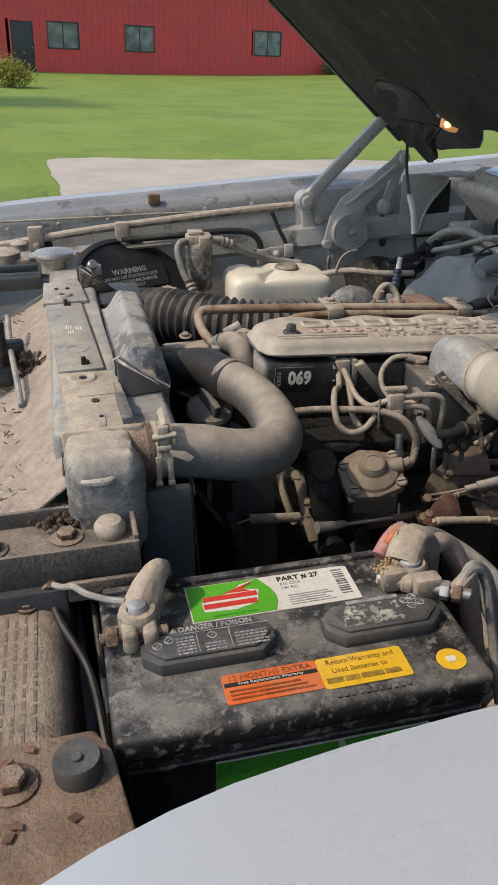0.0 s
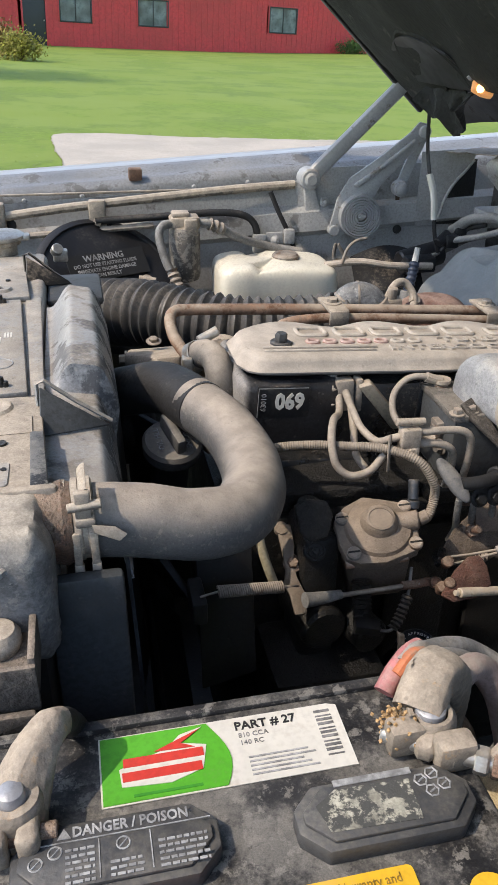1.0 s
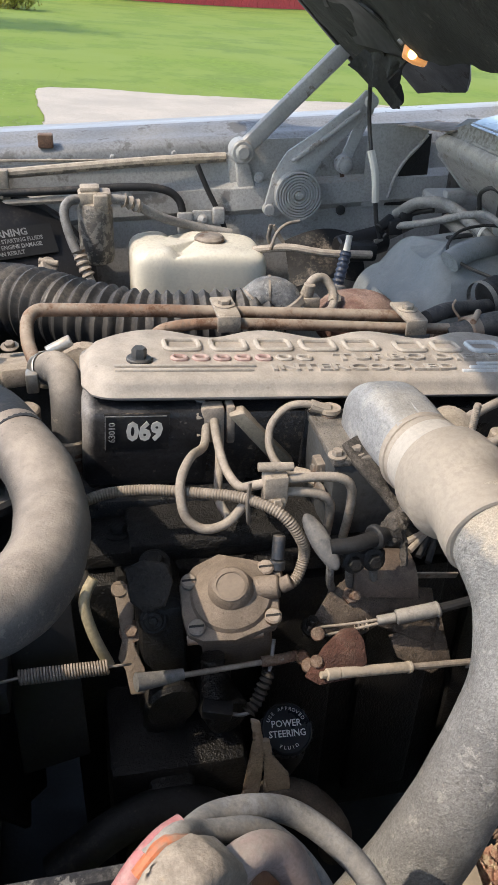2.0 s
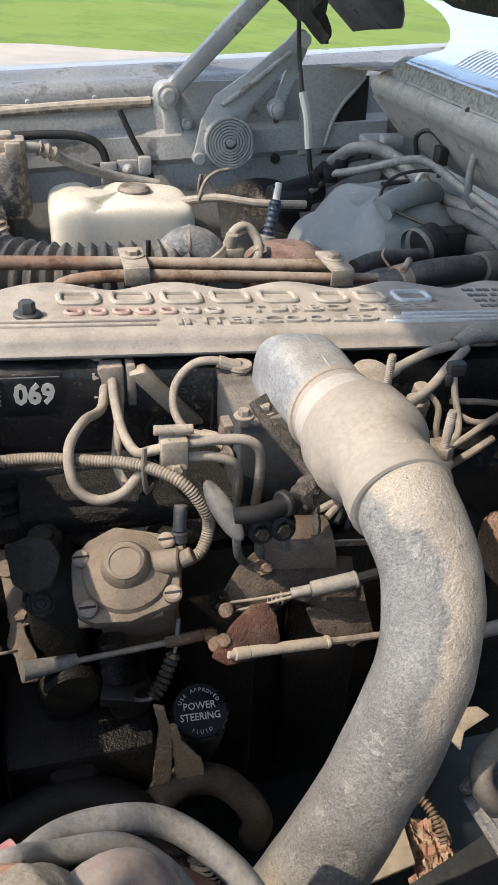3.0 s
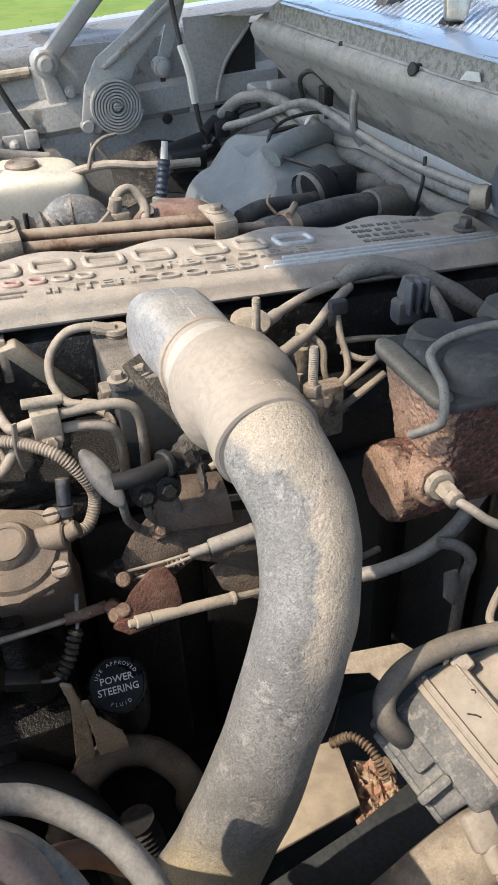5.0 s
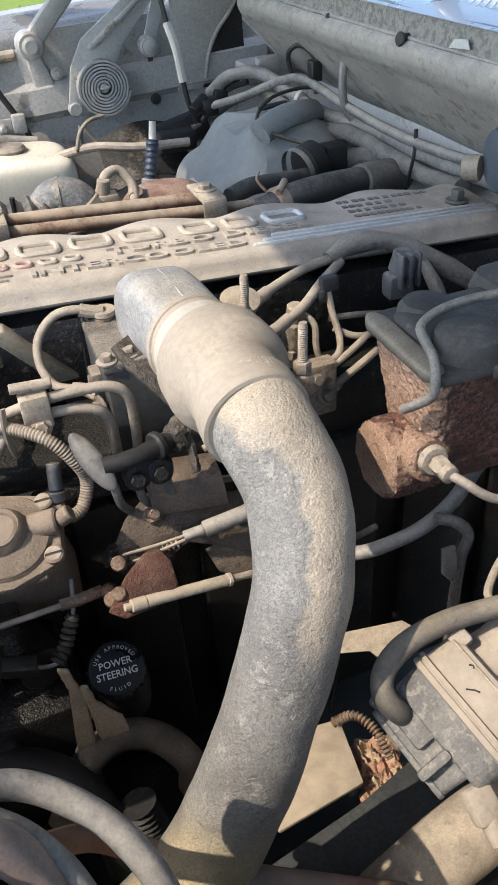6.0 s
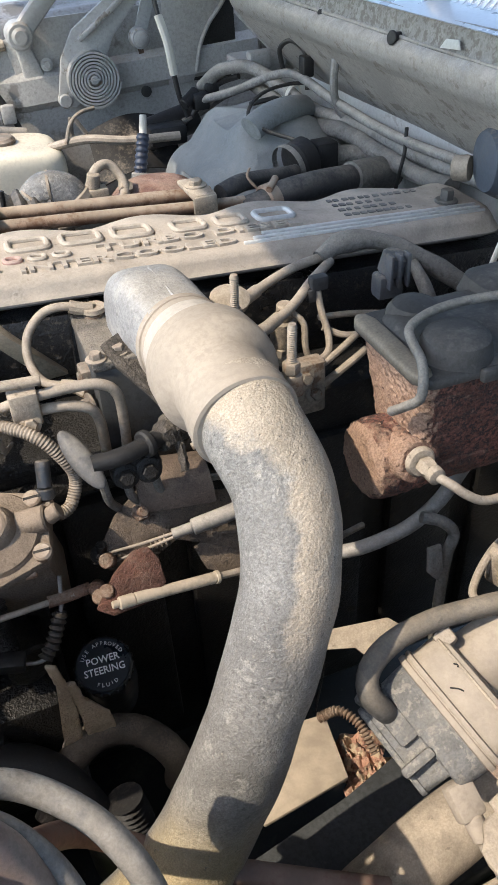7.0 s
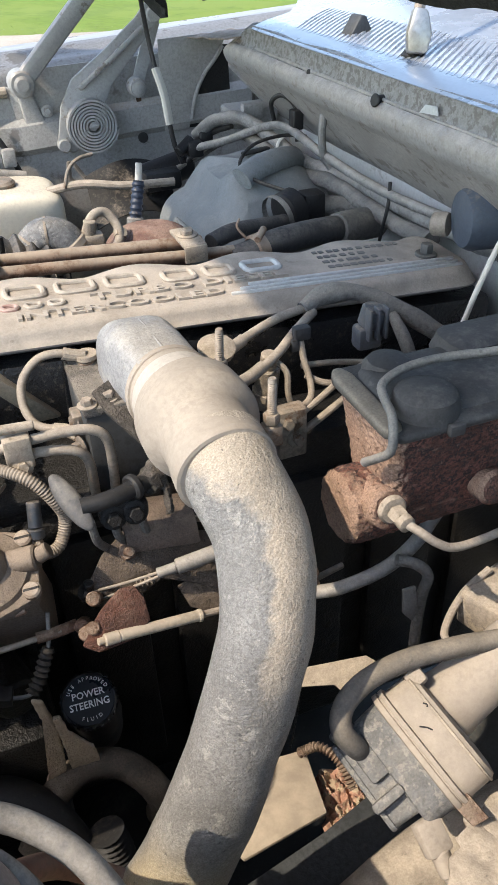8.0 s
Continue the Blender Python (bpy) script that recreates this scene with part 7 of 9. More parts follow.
mount = thing("cable_bracket", (0.5, 0.82, 0.9), "brown bent cable bracket with rusty bolt", "bracket")
part("plate", prism([(-0.062, -0.022), (-0.040, 0.012), (-0.018, 0.030), (0.0, 0.022), (0.060, 0.016), (0.064, -0.012), (0.058, -0.036), (0.030, -0.024), (0.006, -0.016), (-0.012, -0.026), (-0.040, -0.024)], 0.004, axes((0.488, 0.806, 0.918), (1, 0, -0.12), (0.0, 0.55, 0.84)), 0.0012), plate_grit, mount)
part("flange", prism([(-0.004, 0), (0.10, 0), (0.098, 0.010), (0.0, 0.012)], 0.002, axes((0.476, 0.818, 0.944), (1, 0.02, -0.15), (0, -0.4, 0.9)), 0.0008), dusty_steel, mount)
part("lower_plate", prism([(0, 0), (0.052, 0.016), (0.060, -0.026), (0.040, -0.036), (0.008, -0.020)], 0.003, axes((0.505, 0.795, 0.892), (1, 0, -0.1), (0, 0.6, 0.8)), 0.001), plate_grit, mount)
part("bolt", join(hexbolt((0.470, 0.812, 0.930), (0.05, -0.75, 0.62), 0.0080, 0.008), rod((0.470, 0.805, 0.936), (0.471, 0.796, 0.943), 0.0042)), rust, mount, "rusty hex bolt")
part("half_shell", join(panel(lambda u, v: (0.470 + 0.060 * u, 0.826 - 0.026 * math.cos(math.pi * v), 0.938 + 0.028 * math.sin(math.pi * v) - 0.010 * u), 8, 16, 0.003)), surface("brown_shell", (0.125, 0.093, 0.074), 0.85, dust=0.5, dust_color=(0.27, 0.205, 0.155), var=0.3, scale=30, grain=320, bump=0.5, up=0.6, grit=0.6), mount, "brown half-round cover")
part("clip", join(*[lathe([(0.004, 0), (0.0065, 0.002), (0.004, 0.004)], (0.470 + 0.004 * k, 0.798, 0.905 + 0.0006 * k), (1, 0, 0.1), 12) for k in range(4)]), cream_hose, mount)
for k in range(4):
    part("wire", tube([(0.526 + 0.007 * k, 0.842 - 0.006 * k, 0.955 - 0.003 * k), (0.545 + 0.006 * k, 0.846, 0.960), (0.575, 0.86, 0.962)], 0.0032, 8), cream_hose if k < 2 else black_rubber, mount)

dip = thing("oil_dipstick", (0.47, 0.8, 0.98), "grey oval oil dipstick handle on a black tube", "dipstick")
grip = lathe([(0.010 * math.sin(math.pi * k / 14) + 0.0004, -math.cos(math.pi * k / 14)) for k in range(15)], (0, 0, 0), (1, 0, 0), 24)
bmesh.ops.scale(grip, vec=(0.026, 0.82, 0.50), verts=grip.verts[:])
part("handle", moved(grip, axes((0.434, 0.798, 1.005), (0.36, -0.72, -0.56), (0.80, 0.20, 0.45))), surface("grey_handle_plastic", (0.10, 0.10, 0.102), 0.7, dust=0.4, dust_color=(0.27, 0.25, 0.22), grit=0.3), dip)
part("tube", tube([(0.440, 0.792, 1.003), (0.465, 0.792, 1.004), (0.500, 0.808, 1.002), (0.53, 0.835, 0.998), (0.58, 0.85, 0.99)], 0.0066, 14), black_rubber, dip)
part("collar", join(rod((0.478, 0.797, 1.004), (0.484, 0.800, 1.0035), 0.0105)), black_rubber, dip)
part("greasy_lump", rough(join(tube([(0.490, 0.802, 1.003), (0.515, 0.822, 1.004), (0.545, 0.838, 0.998)], 0.0090, 14, lumps=0.006), tube([(0.503, 0.806, 1.008), (0.506, 0.796, 0.992), (0.505, 0.788, 0.978)], 0.0030, 8, lumps=0.003), tube([(0.512, 0.815, 1.012), (0.516, 0.826, 1.024), (0.514, 0.832, 1.034)], 0.0050, 8, lumps=0.004)), 0.004, 0.0022, 240), grease, dip, "grease-caked lump")
part("line_clip", join(box(0.452, 0.490, 0.792, 0.806, 0.978, 0.992, 0.003), hexbolt((0.462, 0.792, 0.985), (0, -1, 0.3), 0.006, 0.007), hexbolt((0.479, 0.792, 0.985), (0, -1, 0.3), 0.006, 0.007)), grimy_black, dip)
for x in (0.445, 0.462, 0.484):
    part("line", tube([(x, 0.80, 0.980), (x + 0.003, 0.805, 0.955), (x + 0.012, 0.82, 0.93), (x + 0.018, 0.84, 0.90)], 0.0035, 10), loom_tape, dip)
sw = thing("pressure_switch", (0.398, 0.82, 0.97), "dirty blue and white pressure switch", "switch")
part("body", join(rod((0.408, 0.830, 0.990), (0.405, 0.820, 0.972), 0.0055), rod((0.405, 0.820, 0.972), (0.404, 0.817, 0.964), 0.0068)), surface("blue_grey_plastic", (0.05, 0.06, 0.075), 0.5, dust=0.4), sw)
part("nut", hexbolt((0.403, 0.812, 0.955), (0, 0.4, 0.9), 0.0055, 0.009, False), dusty_steel, sw)

# ---- power steering reservoir and lower hoses ----
ps = thing("power_steering_reservoir", (0.414, 0.782, 0.66), "black power steering reservoir with a lettered cap", "reservoir")
PSN = Vector((-0.02, -0.42, 0.90)).normalized()
PSM = axes((0.413, 0.779, 0.806), (1, -0.06, -0.01), (0.10, 0.90, 0.42))
part("reservoir", moved(join(lathe([(0.026, -0.12), (0.027, -0.06), (0.022, -0.036), (0.019, -0.010)], (0, 0, 0), (0, 0, 1), 28)), PSM), black_plastic, ps)
psc = part("cap", moved(lathe([(0.020, -0.014), (0.0240, -0.012), (0.0240, -0.002), (0.0225, 0.0), (0.0214, -0.0008), (0.003, -0.0008)], (0, 0, 0), (0, 0, 1), 36), PSM), cap_black, ps, "black screw cap with white lettering")
for k in range(22):
    a = 2 * math.pi * k / 22
    part("lug", moved(box(-0.0011, 0.0011, 0.0235, 0.0254, -0.011, -0.002, 0.0005, 1), PSM @ pose(0, 0, 0, 0, 0, 360 * k / 22)), black_plastic, psc)
TX = PSM @ pose(0, 0, -0.0006)
part("lettering", writing("POWER", 0.0085, TX @ pose(0, 0.0045, 0), 0.0003, narrow=0.95, offset=0.0001), cap_white, psc)
part("lettering", writing("STEERING", 0.0085, TX @ pose(0, -0.0045, 0), 0.0003, narrow=0.92, offset=0.0001), cap_white, psc)
for k, ch in enumerate("USE APPROVED"):
    a = 62 - 124 * k / 11
    if ch != " ":
        part("lettering", writing(ch, 0.0046, TX @ pose(0, 0, 0, 0, 0, a) @ pose(0, 0.0180, 0), 0.0003), cap_white, psc)
for k, ch in enumerate(("F", "L", "U", "I", "D")):
    a = -26 + 13 * k
    part("lettering", writing(ch, 0.0044, TX @ pose(0, 0, 0, 0, 0, a) @ pose(0, -0.0170, 0), 0.0003), cap_white, psc)
drv = thing("gear_housing", (0.36, 0.79, 0.6), "black gear housing crusted with sandy dirt", "gear housing")
part("housing", join(box(0.25, 0.375, 0.76, 0.87, 0.60, 0.80, 0.012), box(0.26, 0.36, 0.745, 0.77, 0.69, 0.735, 0.006), box(0.285, 0.325, 0.75, 0.77, 0.745, 0.79, 0.006), rod((0.34, 0.84, 0.83), (0.36, 0.78, 0.83), 0.02), rod((0.30, 0.86, 0.84), (0.31, 0.79, 0.84), 0.026)), grimy_black, drv)
sandy = surface("sandy_crust", (0.42, 0.32, 0.22), 1.0, dust=0.7, dust_color=(0.48, 0.39, 0.29), var=0.2, grain=420, bump=0.7, grit=0.3)
part("sandy_web", rough(prism([(0.370, 0.866), (0.378, 0.862), (0.383, 0.830), (0.384, 0.800), (0.381, 0.765), (0.362, 0.757), (0.374, 0.785), (0.377, 0.815)], 0.005, axes((0, 0.750, 0), (1, 0, 0), (0, 0, 1)), 0.003), 0.004, 0.0010, 260), sandy, drv, "sandy dirt crust")
part("sandy_web", rough(prism([(0.381, 0.838), (0.388, 0.836), (0.390, 0.818), (0.408, 0.785), (0.410, 0.765), (0.386, 0.752), (0.385, 0.790), (0.383, 0.815)], 0.005, axes((0, 0.750, 0), (1, 0, 0), (0, 0, 1)), 0.003), 0.004, 0.0010, 260), sandy, drv, "sandy dirt crust")
sensor = thing("wire_connector", (0.36, 0.77, 0.86), "black two-pin wire connector on a thin lead", "connector")
part("plug", moved(box(-0.013, 0.013, -0.007, 0.007, -0.006, 0.006, 0.002), Matrix.Translation((0.345, 0.765, 0.862)) @ pose(0, 0, 0, 10, 8, -12)), black_plastic, sensor)
part("lead", tube([(0.357, 0.762, 0.858), (0.368, 0.762, 0.855), (0.378, 0.765, 0.860), (0.392, 0.778, 0.885), (0.398, 0.79, 0.91)], 0.0017, 8), cable_grey, sensor)
part("sleeve", tube([(0.372, 0.762, 0.857), (0.381, 0.768, 0.866), (0.392, 0.778, 0.885)], 0.0054, 10, ribs=0.002, pitch=0.005), black_rubber, sensor)
solid("lower_hose", tube([(0.340, 0.715, 0.72), (0.362, 0.735, 0.748), (0.392, 0.750, 0.756), (0.420, 0.748, 0.752), (0.440, 0.735, 0.742), (0.452, 0.722, 0.722), (0.45, 0.725, 0.69)], 0.0130, 22, 0.003, ribs=0.0004, pitch=0.0045), surface("braided_hose", (0.075, 0.062, 0.050), 0.8, dust=0.5, dust_color=(0.20, 0.16, 0.12), grain=500, bump=0.5, up=0.5, grit=0.5), "braided tan-dusted hose curving under the reservoir", "hose")
solid("lower_hose", tube([(0.20, 0.72, 0.74), (0.259, 0.737, 0.768), (0.311, 0.745, 0.772), (0.350, 0.730, 0.758), (0.375, 0.70, 0.72), (0.38, 0.69, 0.66)], 0.017, 18), black_rubber, "thick black lower hose in the shade", "hose")
solid("ribbed_hose", tube([(0.400, 0.70, 0.735), (0.405, 0.69, 0.70), (0.398, 0.665, 0.665), (0.37, 0.65, 0.63)], 0.014, 16, ribs=0.004, pitch=0.006), black_rubber, "black ribbed hose low in the bay", "hose")

# ---- brake master cylinder ----
def loft(sections, m):
    """A body through rounded rectangles: rows of (width, depth, height, corner)."""
    b = bmesh.new()
    rings = [[b.verts.new(m @ Vector((x, y, h))) for x, y in rounded(w, d, r, 5)] for w, d, h, r in sections]
    n = len(rings[0])
    for a, c in zip(rings, rings[1:]):
        for k in range(n):
            b.faces.new((a[k], a[(k + 1) % n], c[(k + 1) % n], c[k]))
    b.faces.new(rings[0][::-1])
    b.faces.new(rings[-1])
    return b


mc = thing("brake_master_cylinder", (0.68, 0.70, 0.98), "rusty cast brake master cylinder with a black moulded lid", "master cylinder")
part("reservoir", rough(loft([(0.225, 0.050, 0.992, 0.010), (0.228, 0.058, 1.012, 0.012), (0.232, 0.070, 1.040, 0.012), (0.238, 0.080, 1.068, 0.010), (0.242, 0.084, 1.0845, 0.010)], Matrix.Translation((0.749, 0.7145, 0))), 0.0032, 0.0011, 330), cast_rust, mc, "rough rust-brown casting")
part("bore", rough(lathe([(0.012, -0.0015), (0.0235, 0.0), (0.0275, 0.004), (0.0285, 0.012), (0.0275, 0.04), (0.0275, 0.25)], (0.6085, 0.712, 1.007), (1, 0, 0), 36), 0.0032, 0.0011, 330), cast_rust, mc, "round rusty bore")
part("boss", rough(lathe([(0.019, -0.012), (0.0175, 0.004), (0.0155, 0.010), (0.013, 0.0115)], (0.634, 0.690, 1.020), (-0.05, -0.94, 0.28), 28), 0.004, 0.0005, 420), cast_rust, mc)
port = part("port", lathe([(0.0105, 0), (0.0106, 0.002), (0.0090, 0.004)], (0.6335, 0.6795, 1.0235), (-0.02, -0.95, 0.18), 26), tan_dusty, mc, "tan brass port fitting")
part("nut", join(hexbolt((0.6335, 0.674, 1.0245), (0.0, -0.97, 0.08), 0.0066, 0.010, False), lathe([(0.0062, 0), (0.006, 0.005), (0.0035, 0.006)], (0.6335, 0.6635, 1.0253), (0.05, -0.99, 0.0), 14)), tan_dusty, port)
part("boss", lathe([(0.014, 0), (0.014, 0.012), (0.011, 0.015), (0.006, 0.0155)], (0.712, 0.684, 1.020), (0.0, -0.97, 0.2), 24), cast_rust, mc)
part("brake_line", tube([(0.6340, 0.660, 1.0253), (0.640, 0.651, 1.0225), (0.650, 0.646, 1.014), (0.664, 0.645, 1.006), (0.690, 0.648, 1.002), (0.74, 0.655, 1.000), (0.80, 0.665, 0.997)], 0.0031, 12), cream_hose, mc)
lid = part("lid", prism([(x + 0.747, y + 0.7155) for x, y in rounded(0.246, 0.094, 0.012, 6)], 0.0075, Matrix.Translation((0, 0, 1.0835)), 0.003, 3), lid_rubber, mc, "black rubber lid")
part("crown", loft([(0.226, 0.076, 1.090, 0.014), (0.220, 0.070, 1.095, 0.015), (0.212, 0.062, 1.0975, 0.016), (0.19, 0.045, 1.0985, 0.014)], Matrix.Translation((0.751, 0.718, 0))), lid_rubber, lid)
for at, prof in (((0.660, 0.6925, 1.0895), [(0.0235, 0), (0.0222, 0.008), (0.0205, 0.0135), (0.0165, 0.0165), (0.008, 0.0178), (0.001, 0.018)]), ((0.662, 0.7445, 1.0895), [(0.0190, 0), (0.0180, 0.006), (0.0145, 0.0105), (0.006, 0.0125), (0.001, 0.0127)]), ((0.765, 0.712, 1.095), [(0.030, 0), (0.029, 0.010), (0.022, 0.015), (0.003, 0.016)])):
    part("dome", lathe(prof, at, (0, 0, 1), 36), lid_rubber, lid)
part("plateau", loft([(0.130, 0.046, 1.092, 0.012), (0.124, 0.040, 1.104, 0.013), (0.112, 0.030, 1.107, 0.012)], Matrix.Translation((0.770, 0.745, 0))), lid_rubber, lid)
part("tab", box(0.662, 0.674, 0.664, 0.670, 1.083, 1.092, 0.002), lid_rubber, lid)
# paler strip along one edge: dust, and the sun on it as colour
part("rim", prism([(0.622, 0.680), (0.628, 0.6725), (0.634, 0.6745), (0.637, 0.682), (0.638, 0.750), (0.634, 0.761), (0.627, 0.762), (0.622, 0.752)], 0.0085, Matrix.Translation((0, 0, 1.0838)), 0.003, 3), surface("lit_dusty_lid_rim", (0.11, 0.10, 0.085), 0.8, dust=0.8, dust_color=(0.30, 0.255, 0.195), up=0.4, grit=0.5), lid, "dusty lid rim with its sunlit edge painted paler")
solid("brake_hose", tube([(0.616, 0.690, 1.061), (0.6195, 0.680, 1.070), (0.622, 0.669, 1.082), (0.624, 0.671, 1.0945), (0.630, 0.684, 1.0985), (0.633, 0.698, 1.1005), (0.638, 0.711, 1.1035), (0.656, 0.719, 1.106), (0.678, 0.7195, 1.108), (0.700, 0.714, 1.110), (0.722, 0.7055, 1.1125), (0.80, 0.69, 1.118), (0.87, 0.69, 1.12)], 0.0031, 12), loom_tape, "thin grey hose draped over the brake lid", "hose")
solid("brake_booster", join(lathe([(0.08, 0), (0.12, 0.015), (0.125, 0.05), (0.10, 0.075)], (0.862, 0.70, 1.0), (1, 0, 0), 40)), black_paint, "black round brake booster on the firewall", "booster")

# ---- lines and loom between the air pipe and the brake cylinder ----
rl = thing("injector_lines", (0.65, 0.88, 0.98), "dusty injector lines with sleeves and a bolted clamp", "fuel lines")
part("line", tube([(0.575, 0.885, 1.035), (0.600, 0.905, 1.040), (0.625, 0.920, 1.043), (0.660, 0.935, 1.046), (0.695, 0.948, 1.044)], 0.0044, 12), cream_hose, rl)
part("line", tube([(0.585, 0.860, 1.030), (0.612, 0.875, 1.030), (0.640, 0.892, 1.034), (0.668, 0.915, 1.040), (0.698, 0.940, 1.042)], 0.0044, 12), cream_hose, rl)
part("sleeve", tube([(0.588, 0.897, 1.038), (0.603, 0.907, 1.041), (0.617, 0.916, 1.042)], 0.0056, 12), cream_hose, rl)
part("sleeve", tube([(0.594, 0.866, 1.030), (0.608, 0.873, 1.030), (0.622, 0.882, 1.031)], 0.0056, 12), cream_hose, rl)
part("line", tube([(0.668, 0.905, 1.040), (0.668, 0.895, 1.020), (0.670, 0.885, 1.002), (0.664, 0.875, 0.990), (0.640, 0.868, 0.984), (0.628, 0.866, 0.978)], 0.0031, 10), cream_hose, rl)
part("line", tube([(0.668, 0.900, 1.012), (0.700, 0.90, 1.008), (0.735, 0.90, 1.000)], 0.0030, 10), cream_hose, rl)
part("line", tube([(0.640, 0.868, 0.975), (0.672, 0.872, 0.990), (0.700, 0.878, 1.003), (0.74, 0.89, 1.010)], 0.0031, 10), cream_hose, rl)
part("line", tube([(0.668, 0.892, 1.006), (0.684, 0.885, 0.998), (0.702, 0.880, 0.998), (0.72, 0.88, 1.00)], 0.0031, 10), cream_hose, rl)
part("line", tube([(0.648, 0.862, 0.965), (0.675, 0.866, 0.976), (0.702, 0.874, 0.985)], 0.0035, 10), cream_hose, rl)
part("clamp", join(box(0.626, 0.654, 0.855, 0.872, 0.945, 0.996, 0.003), hexbolt((0.634, 0.855, 0.984), (0, -1, 0.3), 0.0055, 0.007), hexbolt((0.643, 0.855, 0.966), (0, -1, 0.3), 0.0055, 0.007)), dusty_steel, rl)
part("clip", join(box(0.661, 0.677, 0.899, 0.909, 1.037, 1.050, 0.002), box(0.657, 0.665, 0.898, 0.906, 1.028, 1.040, 0.002)), vent_grey, rl, "black plastic line clip")
part("injector", join(rod((0.632, 0.905, 0.975), (0.634, 0.898, 1.020), 0.011), rod((0.634, 0.898, 1.020), (0.635, 0.896, 1.034), 0.008), hexbolt((0.632, 0.904, 0.985), (0.03, -0.15, 1), 0.013, 0.010, False)), tan_dusty, rl)
part("lead", tube([(0.636, 0.892, 1.030), (0.645, 0.882, 1.020), (0.644, 0.876, 1.000), (0.650, 0.872, 0.975)], 0.0029, 8), tan_dusty, rl)
part("cap", lathe([(0.016, 0), (0.017, 0.006), (0.010, 0.010)], (0.588, 0.905, 1.042), (0, -0.3, 1), 18), tan_dusty, rl)
solid("wiring_loom", tube([(0.690, 0.945, 1.044), (0.712, 0.950, 1.052), (0.745, 0.945, 1.050), (0.780, 0.930, 1.036), (0.815, 0.915, 1.012), (0.845, 0.905, 0.99), (0.87, 0.90, 0.96)], 0.0090, 16, lumps=0.003), loom_tape, "taped dusty wiring loom beside the valve cover", "wiring")
solid("wiring_loom", tube([(0.775, 0.925, 1.032), (0.780, 0.905, 1.010), (0.785, 0.89, 0.98), (0.79, 0.88, 0.94)], 0.0058, 12, lumps=0.002), loom_tape, "short taped branch of a wiring loom", "wiring")
plug = thing("sensor_plug", (0.713, 0.87, 1.0), "grey plastic sensor plug with ribs", "connector")
part("plug", moved(join(box(0.698, 0.722, 0.858, 0.876, 1.008, 1.030, 0.004), rod((0.713, 0.868, 1.028), (0.717, 0.866, 1.046), 0.012), *[box(0.704 + 0.008 * k, 0.707 + 0.008 * k, 0.852, 0.862, 1.02, 1.05, 0.001) for k in range(3)]), Matrix.Translation((0.012, 0.012, 0.022))), surface("slate_plastic", (0.10, 0.11, 0.125), 0.5, dust=0.45), plug)
solid("vacuum_line", tube([(0.80, 0.80, 1.16), (0.783, 0.795, 1.145), (0.772, 0.80, 1.105), (0.770, 0.81, 1.07), (0.772, 0.83, 1.03)], 0.0023, 8), white_ink, "thin pale vacuum line bending down", "hose")
can = thing("blower_motor", (0.89, 0.965, 1.0), "dark blue-grey canister on the firewall", "canister")
part("can", lathe([(0.029, 0), (0.032, 0.006), (0.032, 0.060), (0.028, 0.068), (0.006, 0.072)], (0.945, 0.960, 1.092), (-0.9, 0.20, 0.0), 36), surface("blue_grey_can", (0.075, 0.095, 0.125), 0.45, dust=0.2, var=0.1), can)
part("ring", lathe([(0.012, 0), (0.013, 0.004), (0.012, 0.016), (0.009, 0.018)], (0.882, 1.000, 1.078), (-0.6, 0.75, -0.1), 20), cream_hose, can)

# ---- below the brake cylinder: cables and clips ----
solid("cable_conduit", tube([(0.620, 0.762, 0.868), (0.640, 0.752, 0.876), (0.675, 0.745, 0.890), (0.700, 0.740, 0.915), (0.715, 0.735, 0.950), (0.73, 0.73, 0.98)], 0.0061, 14), cable_grey, "grey plastic cable conduit", "conduit")
solid("cable_core", tube([(0.575, 0.772, 0.866), (0.60, 0.768, 0.866), (0.635, 0.754, 0.875)], 0.0032, 10), loom_tape, "bare cable entering a conduit", "cable")
solid("spade_connector", join(tube([(0.676, 0.728, 0.916), (0.692, 0.722, 0.910), (0.702, 0.718, 0.896), (0.698, 0.718, 0.872), (0.697, 0.718, 0.81), (0.70, 0.72, 0.75)], 0.0049, 12), prism([(-0.006, 0.012), (0.006, 0.012), (0.006, -0.012), (0.0, -0.020), (-0.008, -0.010)], 0.004, axes((0.684, 0.716, 0.878), (1, 0, 0), (0, 0.3, 1)), 0.001)), loom_tape, "dusty right-angle wire connector", "connector")
solid("bent_bracket", join(prism([(0, 0), (0.046, 0.014), (0.050, -0.010), (0.022, -0.034), (0.004, -0.03)], 0.003, axes((0.578, 0.772, 0.872), (1, 0, 0), (0, 0.5, 0.85)), 0.001), prism([(0.03, 0.03), (0.044, 0.040), (0.052, 0.0), (0.040, -0.008)], 0.003, axes((0.575, 0.772, 0.880), (1, 0, 0), (0, 0.5, 0.85)), 0.001)), rust, "bent rusty bracket behind the air pipe", "bracket")
solid("strap_plate", prism([(-0.04, 0.010), (0.036, 0.012), (0.046, 0.004), (0.020, -0.010), (0.014, -0.026), (0.0, -0.010), (-0.04, -0.006)], 0.004, axes((0.636, 0.756, 0.755), (1, -0.2, 0), (0, 0.8, 0.5)), 0.001), tan_dusty, "thin dusty metal strap", "strap")

# ---- speed control servo at the near side ----
sv = thing("speed_control_servo", (0.62, 0.58, 0.80), "chalky grey vacuum servo with a seamed body", "servo")
SX = Vector((0.26, -0.91, -0.33)).normalized()
AX = Vector((0.85, 0.10, 0.50))
AX = (AX - SX * AX.dot(SX)).normalized()
